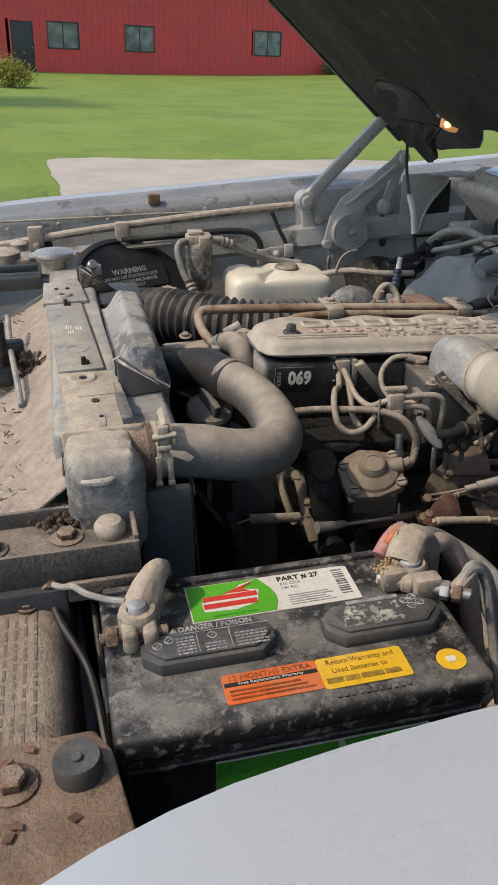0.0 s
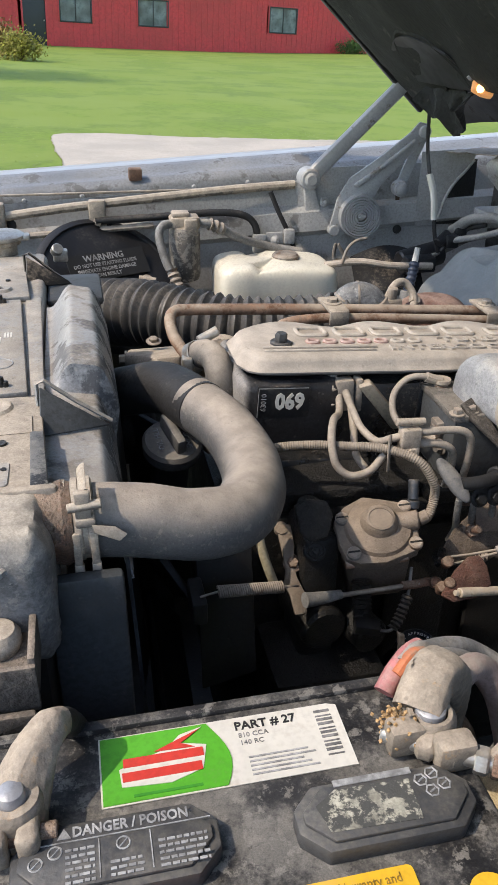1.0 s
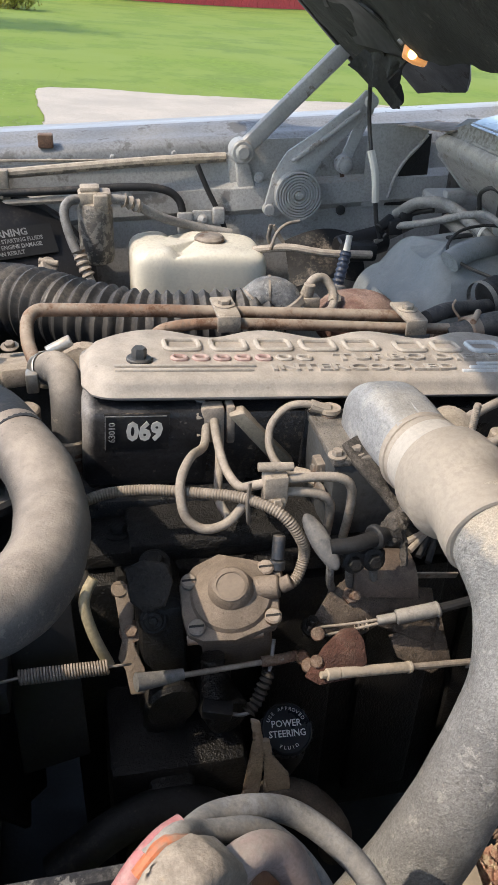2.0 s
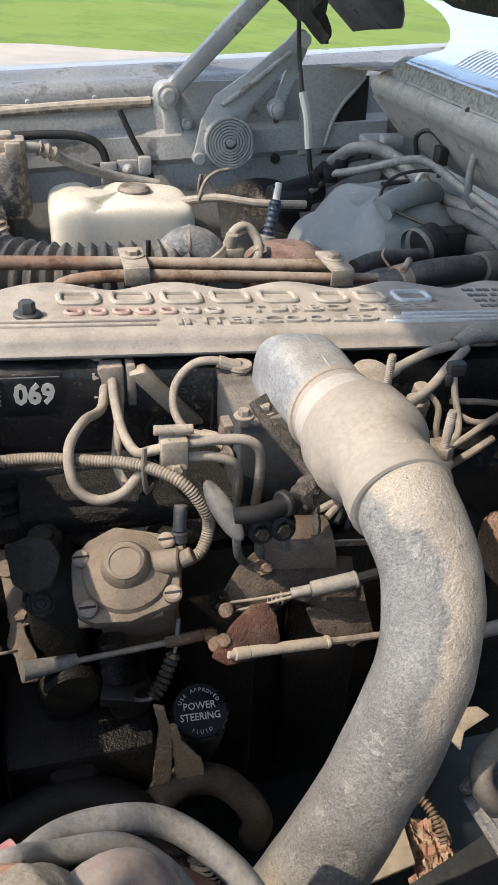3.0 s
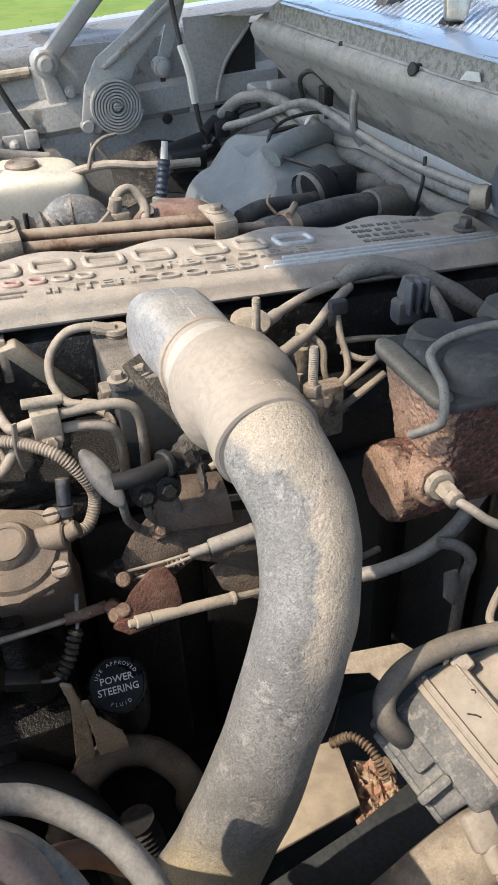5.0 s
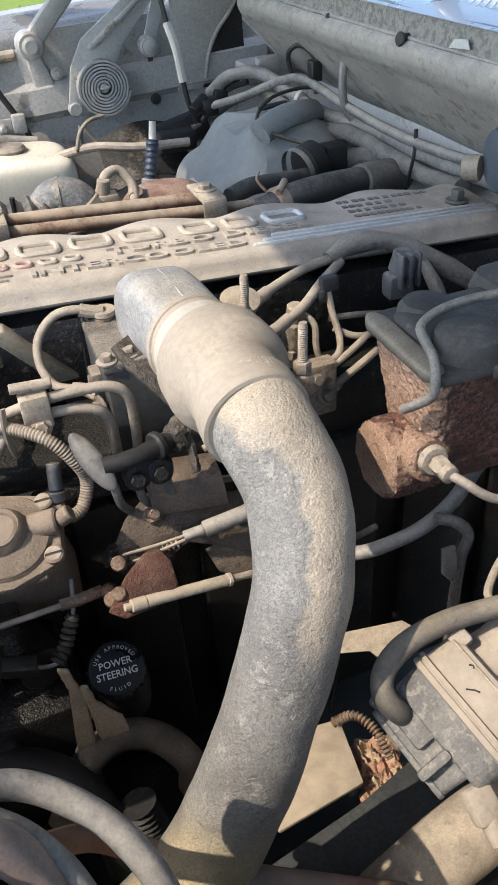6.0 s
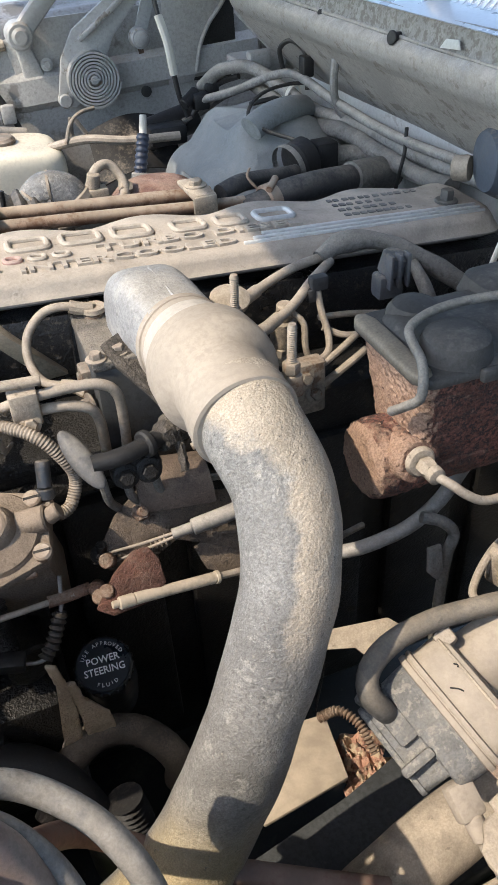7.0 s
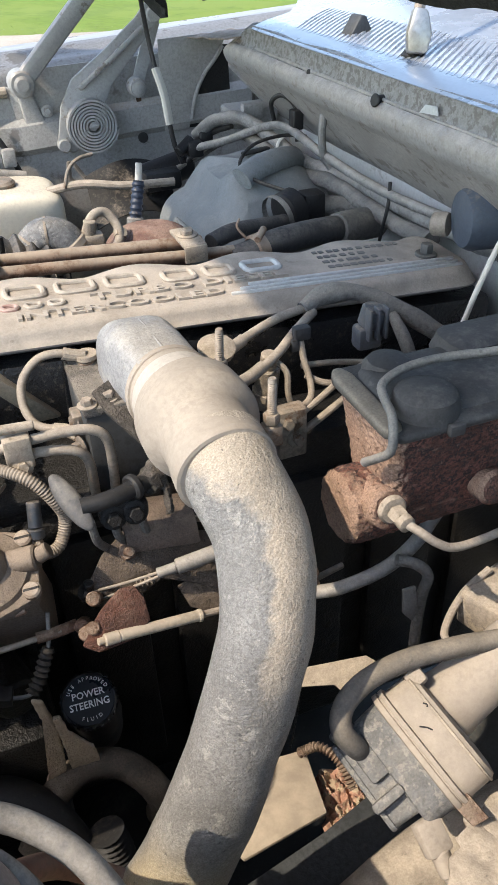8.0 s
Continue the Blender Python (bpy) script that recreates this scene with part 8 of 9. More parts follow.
SM = axes((0.627, 0.600, 0.862), SX, AX.cross(SX))  # z along the body, the bay's open side at -y
servo_grey = surface("chalky_plastic", (0.17, 0.172, 0.172), 0.7, dust=0.35, dust_color=(0.33, 0.31, 0.27), var=0.25, scale=25, bump=0.4, spots=(0.25, 0.24, 0.22), spot_share=0.3, spot_scale=150, up=0.8, grit=0.6)
part("cup", loft([(0.078, 0.066, -0.0265, 0.010), (0.082, 0.070, -0.025, 0.013), (0.085, 0.073, -0.005, 0.015), (0.086, 0.074, 0.0, 0.016)], SM), servo_grey, sv, "grey lower cup")
part("flange", loft([(0.086, 0.076, -0.0055, 0.016), (0.093, 0.083, -0.0045, 0.019), (0.093, 0.083, -0.0008, 0.019), (0.0905, 0.0805, -0.0002, 0.018), (0.0905, 0.0805, 0.0007, 0.018), (0.093, 0.083, 0.0013, 0.019), (0.093, 0.083, 0.0042, 0.019), (0.086, 0.076, 0.005, 0.016)], SM), tan_silicone, sv, "pale double seam")
part("cover", loft([(0.087, 0.076, 0.004, 0.017), (0.086, 0.075, 0.0255, 0.017), (0.083, 0.072, 0.0285, 0.018), (0.070, 0.058, 0.0300, 0.020), (0.050, 0.04, 0.0305, 0.018)], SM), tan_silicone, sv, "dust-pale upper cover")
part("cover_seam", loft([(0.0874, 0.0764, 0.0238, 0.017), (0.0882, 0.0772, 0.0243, 0.017), (0.0882, 0.0772, 0.0252, 0.017), (0.0868, 0.0758, 0.0258, 0.017)], SM), tan_dusty, sv)
part("end_box", loft([(0.064, 0.052, -0.047, 0.004), (0.066, 0.055, -0.0455, 0.005), (0.069, 0.060, -0.026, 0.006)], SM @ pose(-0.004, 0.002, 0)), servo_grey, sv)
part("end_step", moved(box(-0.038, 0.000, -0.034, -0.020, -0.040, -0.024, 0.003), SM), servo_grey, sv)
part("end_lip", loft([(0.066, 0.056, -0.0495, 0.004), (0.068, 0.058, -0.0485, 0.005), (0.068, 0.058, -0.0455, 0.005)], SM @ pose(-0.004, 0.002, 0)), servo_grey, sv)
part("end_rib", moved(box(0.008, 0.016, -0.038, -0.026, -0.050, -0.024, 0.003), SM), servo_grey, sv)
part("spout", moved(lathe([(0.0095, 0.0), (0.0095, 0.012), (0.008, 0.014)], (-0.034, -0.012, -0.036), (-1, -0.2, -0.25), 18), SM), servo_grey, sv)
part("rust_tab", prism([(-0.010, 0), (0.010, 0.002), (0.012, 0.014), (-0.008, 0.013)], 0.004, SM @ pose(0.047, -0.028, -0.006, 90, 0, 0), 0.001), rust, sv, "rusty mounting tab")
plug_at = SM @ Vector((0.046, -0.024, -0.030))
part("plug", moved(join(box(-0.010, 0.010, -0.006, 0.006, -0.012, 0.012, 0.003), rod((0, 0, 0.010), (0, 0, 0.026), 0.0068), rod((0, 0, 0.026), (0, 0, 0.034), 0.0050)), Matrix.Translation(plug_at) @ frame_of((0.10, -0.80, -0.55))), tan_silicone, sv, "dusty wire plug")
for k in (-1, 1):
    part("plug_wire", tube([plug_at + Vector((0.10 * d + 0.002 * k, -0.80 * d, -0.55 * d)) for d in (0.03, 0.05, 0.075, 0.10)], 0.0016, 8), cable_grey, sv)
part("cable_tower", moved(lathe([(0.027, 0.027), (0.0245, 0.042), (0.022, 0.085), (0.021, 0.15)], (-0.012, 0.004, 0), (0, 0, 1), 32), SM), tan_silicone, sv)
part("tan_clip", moved(box(-0.043, -0.030, -0.034, -0.018, 0.022, 0.036, 0.003), SM), cream_hose, sv)
part("mark", moved(tube([(-0.010, -0.0382, 0.010), (-0.006, -0.0382, 0.014), (-0.003, -0.0382, 0.0155)], 0.0006, 5), SM), black_ink, sv)
part("mark", moved(tube([(-0.020, -0.0380, 0.022), (-0.0175, -0.0380, 0.024), (-0.0165, -0.0380, 0.0225)], 0.0006, 5), SM), black_ink, sv)
solid("vacuum_hose", tube([(0.586, 0.610, 0.8660), (0.5755, 0.6060, 0.8840), (0.5675, 0.6130, 0.8985), (0.5740, 0.6240, 0.9075), (0.5950, 0.6310, 0.9170), (0.6240, 0.6316, 0.9230), (0.660, 0.6275, 0.9245), (0.6945, 0.6213, 0.9245), (0.7353, 0.6119, 0.9235)], 0.0078, 18, lumps=0.0006), surface("grey_vacuum_hose", (0.11, 0.108, 0.105), 0.75, dust=0.6, dust_color=(0.29, 0.25, 0.20), up=0.6, grit=0.4), "dusty vacuum hose looping round a servo", "hose")
solid("thin_wire_loop", tube([(0.74, 0.69, 0.915), (0.715, 0.685, 0.905), (0.692, 0.672, 0.895), (0.682, 0.660, 0.890), (0.688, 0.645, 0.895), (0.71, 0.635, 0.90), (0.75, 0.63, 0.90)], 0.0032, 10), cream_hose, "pale wire in a loose loop", "wire")
solid("tan_block", moved(box(-0.022, 0.03, -0.02, 0.02, -0.02, 0.015, 0.004), Matrix.Translation((0.735, 0.672, 0.895)) @ pose(0, 0, 0, 0, 0, 20)), tan_dusty, "dust-covered metal block beside the servo", "block")
solid("pipe_plate", prism([(0.585, 0.775), (0.617, 0.772), (0.608, 0.700), (0.515, 0.688), (0.50, 0.72)], 0.006, Matrix.Translation((0, 0, 0.616)), 0.002), surface("cream_dusty_plate", (0.45, 0.38, 0.29), 0.85, dust=0.8, var=0.15, spots=(0.2, 0.17, 0.13), spot_share=0.1), "dust-covered flat plate low in the bay", "plate")
solid("torn_insulation", panel(lambda u, v: (0.612 + 0.045 * u, 0.695 + 0.055 * v, 0.60 + 0.012 * noise.noise((u * 6, v * 6, 1)) + 0.006 * noise.noise((u * 19, v * 19, 2))), 20, 20, 0.01), surface("pink_brown_foam", (0.42, 0.24, 0.17), 0.95, var=0.4, scale=60, spots=(0.50, 0.40, 0.28), spot_share=0.4, spot_scale=80, bump=0.8), "crumbling pink-brown insulation in the bay", "insulation")
solid("ribbed_lead", tube([(0.608, 0.765, 0.63), (0.625, 0.755, 0.645), (0.638, 0.735, 0.640), (0.642, 0.71, 0.625)], 0.0043, 10, ribs=0.003, pitch=0.004), rust, "rusty ribbed lead over a plate", "conduit")
near_bar = thing("side_rail", (0.65, 0.6, 0.55), "dirty side rail with dusty upper edge", "rail")
part("rail", prism([(0.42, 0.655), (0.60, 0.690), (0.75, 0.735), (0.90, 0.78), (0.90, 0.60), (0.42, 0.56)], 0.03, Matrix.Translation((0, 0, 0.58)), 0.004), dark_grey, near_bar)
part("tube", tube([(0.50, 0.560, 0.66), (0.58, 0.580, 0.68), (0.66, 0.595, 0.695), (0.80, 0.60, 0.70)], 0.030, 18, lumps=0.002), tan_dusty, near_bar, "dust-caked tube")
part("ledge", prism([(0.44, 0.44), (0.62, 0.47), (0.80, 0.50), (0.80, 0.56), (0.62, 0.55), (0.44, 0.53)], 0.02, Matrix.Translation((0, 0, 0.66)), 0.004), tan_dusty, near_bar)
solid("torn_sheet", rough(prism([(0.591, 0.513), (0.602, 0.524), (0.613, 0.530), (0.612, 0.537), (0.625, 0.539), (0.626, 0.545), (0.638, 0.544), (0.653, 0.553), (0.72, 0.56), (0.78, 0.50), (0.70, 0.44), (0.60, 0.45)], 0.003, Matrix.Translation((0, 0, 0.857)), 0.001), 0.010, 0.004, 60), tan_dusty, "torn dust-covered sheet beside the servo", "sheet")

# ---- far side of the bay ----
tank = thing("washer_tank", (0.46, 1.62, 0.88), "yellowed translucent washer fluid tank with a grey cap", "washer tank")


def tank_shell(u, v):
    a, c = 2 * math.pi * u, math.pi * (v - 0.5)
    def sq(t, e):
        return abs(t) ** e * (1 if t > 0 else -1)
    k = sq(math.cos(c), 0.28)
    x = 0.456 + 0.114 * sq(math.cos(a), 0.32) * k
    y = 1.628 + 0.072 * sq(math.sin(a), 0.32) * k
    z = 0.940 + 0.064 * sq(math.sin(c), 0.28)
    high = max(0.0, (z - 0.95) / 0.054)
    z -= high * (0.016 * math.exp(-((x - 0.425) / 0.016) ** 2) + 0.010 * max(0.0, (x - 0.43) / 0.13))
    y += 0.008 * math.exp(-((x - 0.425) / 0.014) ** 2) * (y < 1.6)
    return (x, y, z)


part("tank", panel(tank_shell, 96, 48), tank_plastic, tank)
part("cap", lathe([(0.024, 0), (0.026, 0.003), (0.026, 0.014), (0.022, 0.018), (0.003, 0.019)], (0.479, 1.632, 0.990), (0, 0, 1), 26), dusty_steel, tank, "dusty grey filler cap")

drier = thing("receiver_drier", (0.29, 1.66, 0.93), "flaking receiver-drier bottle with a square fitting block", "drier")
part("bottle", lathe([(0.012, 0), (0.026, 0.006), (0.029, 0.016), (0.029, 0.095), (0.024, 0.104), (0.012, 0.107)], (0.290, 1.66, 0.955), (0, 0, 1), 26), surface("flaky_bottle", (0.05, 0.05, 0.05), 0.5, dust=0.5, spots=(0.20, 0.19, 0.17), spot_share=0.4, spot_scale=90), drier)
part("block", join(box(0.264, 0.318, 1.645, 1.685, 1.056, 1.078, 0.004), box(0.288, 0.312, 1.635, 1.660, 1.045, 1.076, 0.003), box(0.268, 0.30, 1.65, 1.68, 1.076, 1.086, 0.003)), tan_dusty, drier, "tan fitting block")
part("line", tube([(0.270, 1.655, 1.066), (0.250, 1.645, 1.066), (0.240, 1.635, 1.050), (0.248, 1.62, 1.01), (0.265, 1.60, 0.97), (0.282, 1.58, 0.93)], 0.0078, 12), cable_grey, drier)
part("line", tube([(0.315, 1.655, 1.066), (0.345, 1.66, 1.060), (0.40, 1.68, 1.028), (0.46, 1.70, 1.005), (0.53, 1.70, 0.99)], 0.0080, 12), cable_grey, drier)
part("collar", tube([(0.338, 1.659, 1.062), (0.352, 1.662, 1.056), (0.366, 1.666, 1.048)], 0.0103, 12, ribs=0.004, pitch=0.012), dusty_steel, drier)
part("collar", tube([(0.258, 1.612, 0.992), (0.266, 1.60, 0.968), (0.272, 1.595, 0.955)], 0.0103, 12, ribs=0.004, pitch=0.010), dusty_steel, drier)
hs = thing("vent_hose", (0.42, 1.745, 1.0), "black rubber hose clipped along the inner fender", "hose")
part("hose", tube([(0.13, 1.735, 1.058), (0.25, 1.735, 1.062), (0.36, 1.735, 1.066), (0.415, 1.735, 1.060), (0.440, 1.735, 1.042), (0.448, 1.733, 1.012), (0.452, 1.73, 0.985)], 0.0070, 12), black_rubber, hs)
part("hose", tube([(0.475, 1.745, 1.10), (0.492, 1.74, 1.06), (0.512, 1.737, 1.02), (0.53, 1.735, 0.975)], 0.0049, 10), black_rubber, hs)
part("clip", join(box(0.436, 0.464, 1.722, 1.735, 0.985, 1.022, 0.004), box(0.464, 0.500, 1.728, 1.736, 0.99, 1.024, 0.003), box(0.500, 0.522, 1.720, 1.735, 1.0, 1.03, 0.004), lathe([(0.010, 0), (0.010, 0.004), (0.004, 0.012)], (0.482, 1.728, 1.008), (0.2, -1, 0.2), 10)), grey_paint, hs, "grey bent clip")

air = thing("air_cleaner", (0.14, 1.62, 0.8), "black air cleaner canister with a printed warning", "air cleaner")
AN = Vector((0.30, -0.62, 0.72)).normalized()
AC = (0.150, 1.640, 0.965)
part("canister", lathe([(0.140, -0.20), (0.146, -0.19), (0.146, -0.006), (0.140, 0.0), (0.132, 0.002), (0.130, -0.002), (0.003, -0.002)], AC, AN, 48), black_plastic, air)
WM = axes(AC, Vector((0.9, 0.42, -0.02)), Vector((-0.1, 0.6, 0.8)))
part("sticker", moved(box(-0.075, 0.085, 0.010, 0.062, -0.001, 0.001, 0), WM), black_ink, air)
part("lettering", writing("WARNING", 0.017, WM @ pose(0.0, 0.052, 0.0015), 0.0003, offset=0.0004), grey_ink, air)
for k, line in enumerate(("DO NOT USE STARTING FLUIDS", "IMMEDIATE ENGINE DAMAGE", "CAN RESULT")):
    part("lettering", writing(line, 0.0098, WM @ pose(0.0, 0.039 - 0.0105 * k, 0.0015), 0.0003, narrow=0.92, offset=0.0002), grey_ink, air)
part("latch", join(rod((0.055, 1.57, 1.045), (0.06, 1.56, 1.055), 0.010), box(0.05, 0.075, 1.56, 1.58, 1.03, 1.05, 0.003)), bright_steel, air)
part("wing_nut", join(rod((0.205, 1.585, 0.975), (0.212, 1.575, 0.985), 0.014), rod((0.195, 1.58, 0.99), (0.225, 1.575, 0.985), 0.005)), tan_dusty, air)
duct_rubber = surface("dusty_duct_rubber", (0.045, 0.046, 0.048), 0.6, dust=0.45, dust_color=(0.22, 0.195, 0.165), grit=0.3)
duct = thing("intake_duct", (0.3, 1.35, 0.93), "thick black corrugated intake duct", "duct")
part("bellows", tube([(0.075, 1.50, 0.955), (0.13, 1.455, 0.972), (0.19, 1.40, 0.985), (0.26, 1.345, 0.985), (0.34, 1.31, 0.982), (0.43, 1.30, 0.985), (0.52, 1.30, 0.99)], 0.050, 30, ribs=0.0065, pitch=0.0165, step=0.0026, swell=lambda s: 1.10 - 0.25 * s), duct_rubber, duct)
part("cuff", lathe([(0.0585, -0.020), (0.0600, -0.016), (0.0600, 0.016), (0.0585, 0.020)], (0.082, 1.494, 0.957), (0.76, -0.62, 0.2), 36, False), duct_rubber, duct, "plain rubber cuff")
part("clamp", lathe([(0.0600, -0.005), (0.0612, -0.004), (0.0612, 0.004), (0.0600, 0.005)], (0.084, 1.492, 0.9575), (0.76, -0.62, 0.2), 36, False), dusty_steel, duct, "steel band clamp")

# steel tubes along the engine
st = thing("coolant_tubes", (0.42, 1.15, 1.03), "pair of rusty steel coolant tubes with clamp blocks", "tubes")
part("tube", tube([(0.213, 1.060, 1.045), (0.206, 1.085, 1.048), (0.200, 1.115, 1.055), (0.200, 1.145, 1.065), (0.209, 1.158, 1.0705), (0.229, 1.160, 1.0705), (0.30, 1.160, 1.0665), (0.357, 1.160, 1.0630), (0.45, 1.160, 1.0565), (0.54, 1.160, 1.0500), (0.66, 1.160, 1.0415)], 0.0074, 16), rust_tube, st)
part("tube", tube([(0.318, 1.100, 1.030), (0.330, 1.116, 1.048), (0.350, 1.127, 1.0565), (0.40, 1.130, 1.0580), (0.469, 1.130, 1.0535), (0.537, 1.130, 1.0482), (0.629, 1.131, 1.0400), (0.69, 1.136, 1.034)], 0.0066, 16), rust_tube, st)
for x, z in ((0.417, 1.0715), (0.641, 1.0555)):
    part("clamp_block", join(box(x - 0.013, x + 0.013, 1.119, 1.177, z - 0.005, z, 0.0015), box(x - 0.013, x + 0.013, 1.1165, 1.121, z - 0.020, z - 0.001, 0.0015), hexbolt((x, 1.150, z), (0, 0, 1), 0.0075, 0.007)), tan_dusty, st, "dust-coated clamp block")
eh = thing("elbow_hose", (0.236, 1.0, 0.98), "short grey elbow hose with a worm clamp", "hose")
part("hose", tube([(0.215, 1.055, 1.046), (0.228, 1.040, 1.058), (0.237, 1.022, 1.056), (0.239, 1.005, 1.040), (0.238, 0.998, 1.010), (0.238, 0.998, 0.98)], 0.0165, 18, 0.004), grey_rubber, eh)
part("worm_clamp", join(lathe([(0.0172, -0.006), (0.0182, -0.005), (0.0182, 0.005), (0.0172, 0.006)], (0.219, 1.050, 1.051), (0.5, -0.6, 0.5), 24, False), rod((0.222, 1.052, 1.069), (0.246, 1.056, 1.079), 0.006), box(0.200, 0.212, 1.030, 1.045, 1.035, 1.056, 0.002)), bright_steel, eh, "steel worm clamp")
part("collar", lathe([(0.019, 0), (0.019, 0.018), (0.017, 0.020)], (0.238, 0.998, 0.985), (0, 0, 1), 22), tan_dusty, eh)
part("neck", lathe([(0.022, 0), (0.018, 0.012), (0.018, 0.03)], (0.238, 0.998, 0.955), (0, 0, 1), 22), rust, eh)
alt = thing("alternator_bracket", (0.2, 1.1, 0.95), "dusty cast bracket with bolts at the engine front", "bracket")
part("casting", join(prism([(-0.045, 0.045), (0.030, 0.050), (0.036, 0.010), (0.014, -0.045), (-0.016, -0.052), (-0.030, -0.020), (-0.052, 0.0)], 0.020, Matrix.Translation((0.190, 1.115, 1.012)) @ pose(0, 0, 0, -14, 0, 0), 0.004), rod((0.195, 1.05, 0.97), (0.196, 1.045, 1.012), 0.014)), tan_dusty, alt)
part("bolt", hexbolt((0.142, 1.13, 1.02), (-1, 0, 0), 0.007, 0.010), dusty_steel, alt)
part("bolt", hexbolt((0.178, 1.145, 1.036), (0, -0.2, 1), 0.006, 0.006), dusty_steel, alt)
part("plate", join(prism([(-0.03, 0.02), (0.035, 0.02), (0.038, -0.02), (-0.025, -0.022)], 0.004, Matrix.Translation((0.222, 1.0, 0.988)), 0.001), lathe([(0.007, 0), (0.007, 0.001)], (0.21, 0.995, 0.992), (0, 0, 1), 14)), rust, alt, "rusty plate with bolt hole")
part("tensioner", join(lathe([(0.030, 0), (0.032, 0.004), (0.032, 0.016), (0.026, 0.020), (0.012, 0.018)], (0.258, 1.095, 1.025), (-0.2, -0.9, 0.35), 30)), tan_dusty, alt, "round tensioner")
part("pulley", lathe([(0.055, 0), (0.060, 0.004), (0.060, 0.024), (0.052, 0.028), (0.02, 0.022)], (0.150, 1.08, 0.965), (-1, 0, 0.05), 36), grimy_black, alt)
part("blue_plug", rod((0.138, 1.04, 1.005), (0.178, 1.04, 1.008), 0.011), surface("blue_plug_plastic", (0.06, 0.09, 0.14), 0.5, dust=0.3), alt)
fan = thing("cooling_fan", (0.15, 1.0, 0.7), "black engine cooling fan in the shade", "fan")
part("hub", lathe([(0.05, 0), (0.055, 0.02), (0.03, 0.05)], (0.17, 1.0, 0.78), (-1, 0, 0), 28), grimy_black, fan)
for k in range(7):
    part("blade", moved(box(-0.004, 0.004, -0.035, 0.035, 0.05, 0.22, 0.002), Matrix.Translation((0.155, 1.0, 0.78)) @ pose(0, 0, 0, 360 * k / 7, 0, 0) @ pose(0, 0, 0, 0, 0, 30)), black_plastic, fan)
tb = thing("turbo_pipes", (0.54, 1.32, 0.98), "grey turbo elbow with small dusty lines beside a rusty housing", "turbo")
part("elbow", tube([(0.478, 1.30, 0.985), (0.483, 1.30, 1.012), (0.500, 1.295, 1.030), (0.522, 1.288, 1.026), (0.534, 1.284, 1.005)], 0.0205, 32, 0.004, square=2.6), surface("mottled_turbo_grey", (0.20, 0.205, 0.21), 0.55, 0.2, dust=0.4, dust_color=(0.36, 0.33, 0.285), var=0.3, scale=30, spots=(0.33, 0.325, 0.31), spot_share=0.3, spot_scale=90, up=1.0, grit=0.6, bump=0.5), tb, "grey cast elbow")
for p, d in (((0.4815, 1.30, 1.004), (0.2, 0, 1)), ((0.489, 1.2985, 1.020), (0.6, 0, 0.8)), ((0.505, 1.2935, 1.030), (1, -0.2, 0.05))):
    part("flange", lathe([(0.0205, -0.002), (0.0228, -0.0015), (0.0228, 0.0015), (0.0205, 0.002)], p, d, 30, False), dusty_steel, tb)
part("band", lathe([(0.0235, -0.006), (0.0255, -0.004), (0.0255, 0.004), (0.0235, 0.006)], (0.530, 1.286, 1.014), (0.5, -0.15, -0.8), 28, False), tan_silicone, tb)
part("line", tube([(0.545, 1.28, 1.02), (0.560, 1.285, 1.046), (0.578, 1.29, 1.048), (0.590, 1.28, 1.030), (0.582, 1.265, 1.012), (0.54, 1.25, 1.005), (0.50, 1.245, 1.00)], 0.0059, 12), cream_hose, tb)
part("fitting", join(rod((0.552, 1.28, 1.02), (0.556, 1.278, 1.045), 0.008), box(0.545, 0.57, 1.27, 1.29, 1.012, 1.028, 0.003), hexbolt((0.59, 1.28, 1.02), (0.3, -0.6, 0.6), 0.009, 0.01, False)), tan_dusty, tb)
part("housing", panel(lambda u, v: (0.632 + 0.060 * math.cos(6.2832 * u) * math.sin(math.pi * v) ** 0.6, 1.30 + 0.05 * math.sin(6.2832 * u) * math.sin(math.pi * v) ** 0.6, 0.984 + 0.036 * math.cos(math.pi * v)), 36, 20), surface("dusty_red_iron", (0.22, 0.12, 0.095), 0.9, dust=0.6, dust_color=(0.36, 0.255, 0.205), var=0.25, scale=30, grain=300, bump=0.8, up=0.6, grit=0.6), tb, "rusty red housing")
part("stud", rod((0.445, 1.24, 1.02), (0.446, 1.24, 1.055), 0.003), grimy_black, tb)
solid("heater_line", tube([(0.55, 1.60, 0.99), (0.60, 1.56, 1.005), (0.66, 1.54, 1.0), (0.74, 1.54, 0.995)], 0.0066, 10), cream_hose, "dusty pale heater line", "hose")
solid("thin_pipe", tube([(0.572, 1.57, 1.00), (0.583, 1.575, 1.025), (0.60, 1.58, 1.038), (0.625, 1.59, 1.04)], 0.0029, 8), dusty_steel, "thin hooked metal pipe", "pipe")
wand = thing("temperature_probe", (0.645, 1.42, 0.98), "blue-sleeved probe with a white tip", "probe")
part("tip", rod((0.659, 1.44, 1.030), (0.664, 1.445, 1.058), 0.0055, 0.0048), white_ink, wand)
part("sleeve", tube([(0.645, 1.425, 0.985), (0.652, 1.432, 1.008), (0.660, 1.441, 1.034)], 0.0086, 12, ribs=0.002, pitch=0.008), surface("navy_sleeve", (0.035, 0.05, 0.085), 0.5, dust=0.35), wand)
part("base", rod((0.640, 1.42, 0.955), (0.646, 1.426, 0.988), 0.0125), cable_grey, wand)
solid("heat_shield", panel(lambda u, v: (0.62 + 0.14 * u, 1.66 - 0.06 * v, 0.985 + 0.02 * math.sin(3 * u) - 0.07 * v), 10, 6, 0.003), black_paint, "dark heat shield against the inner fender", "shield")
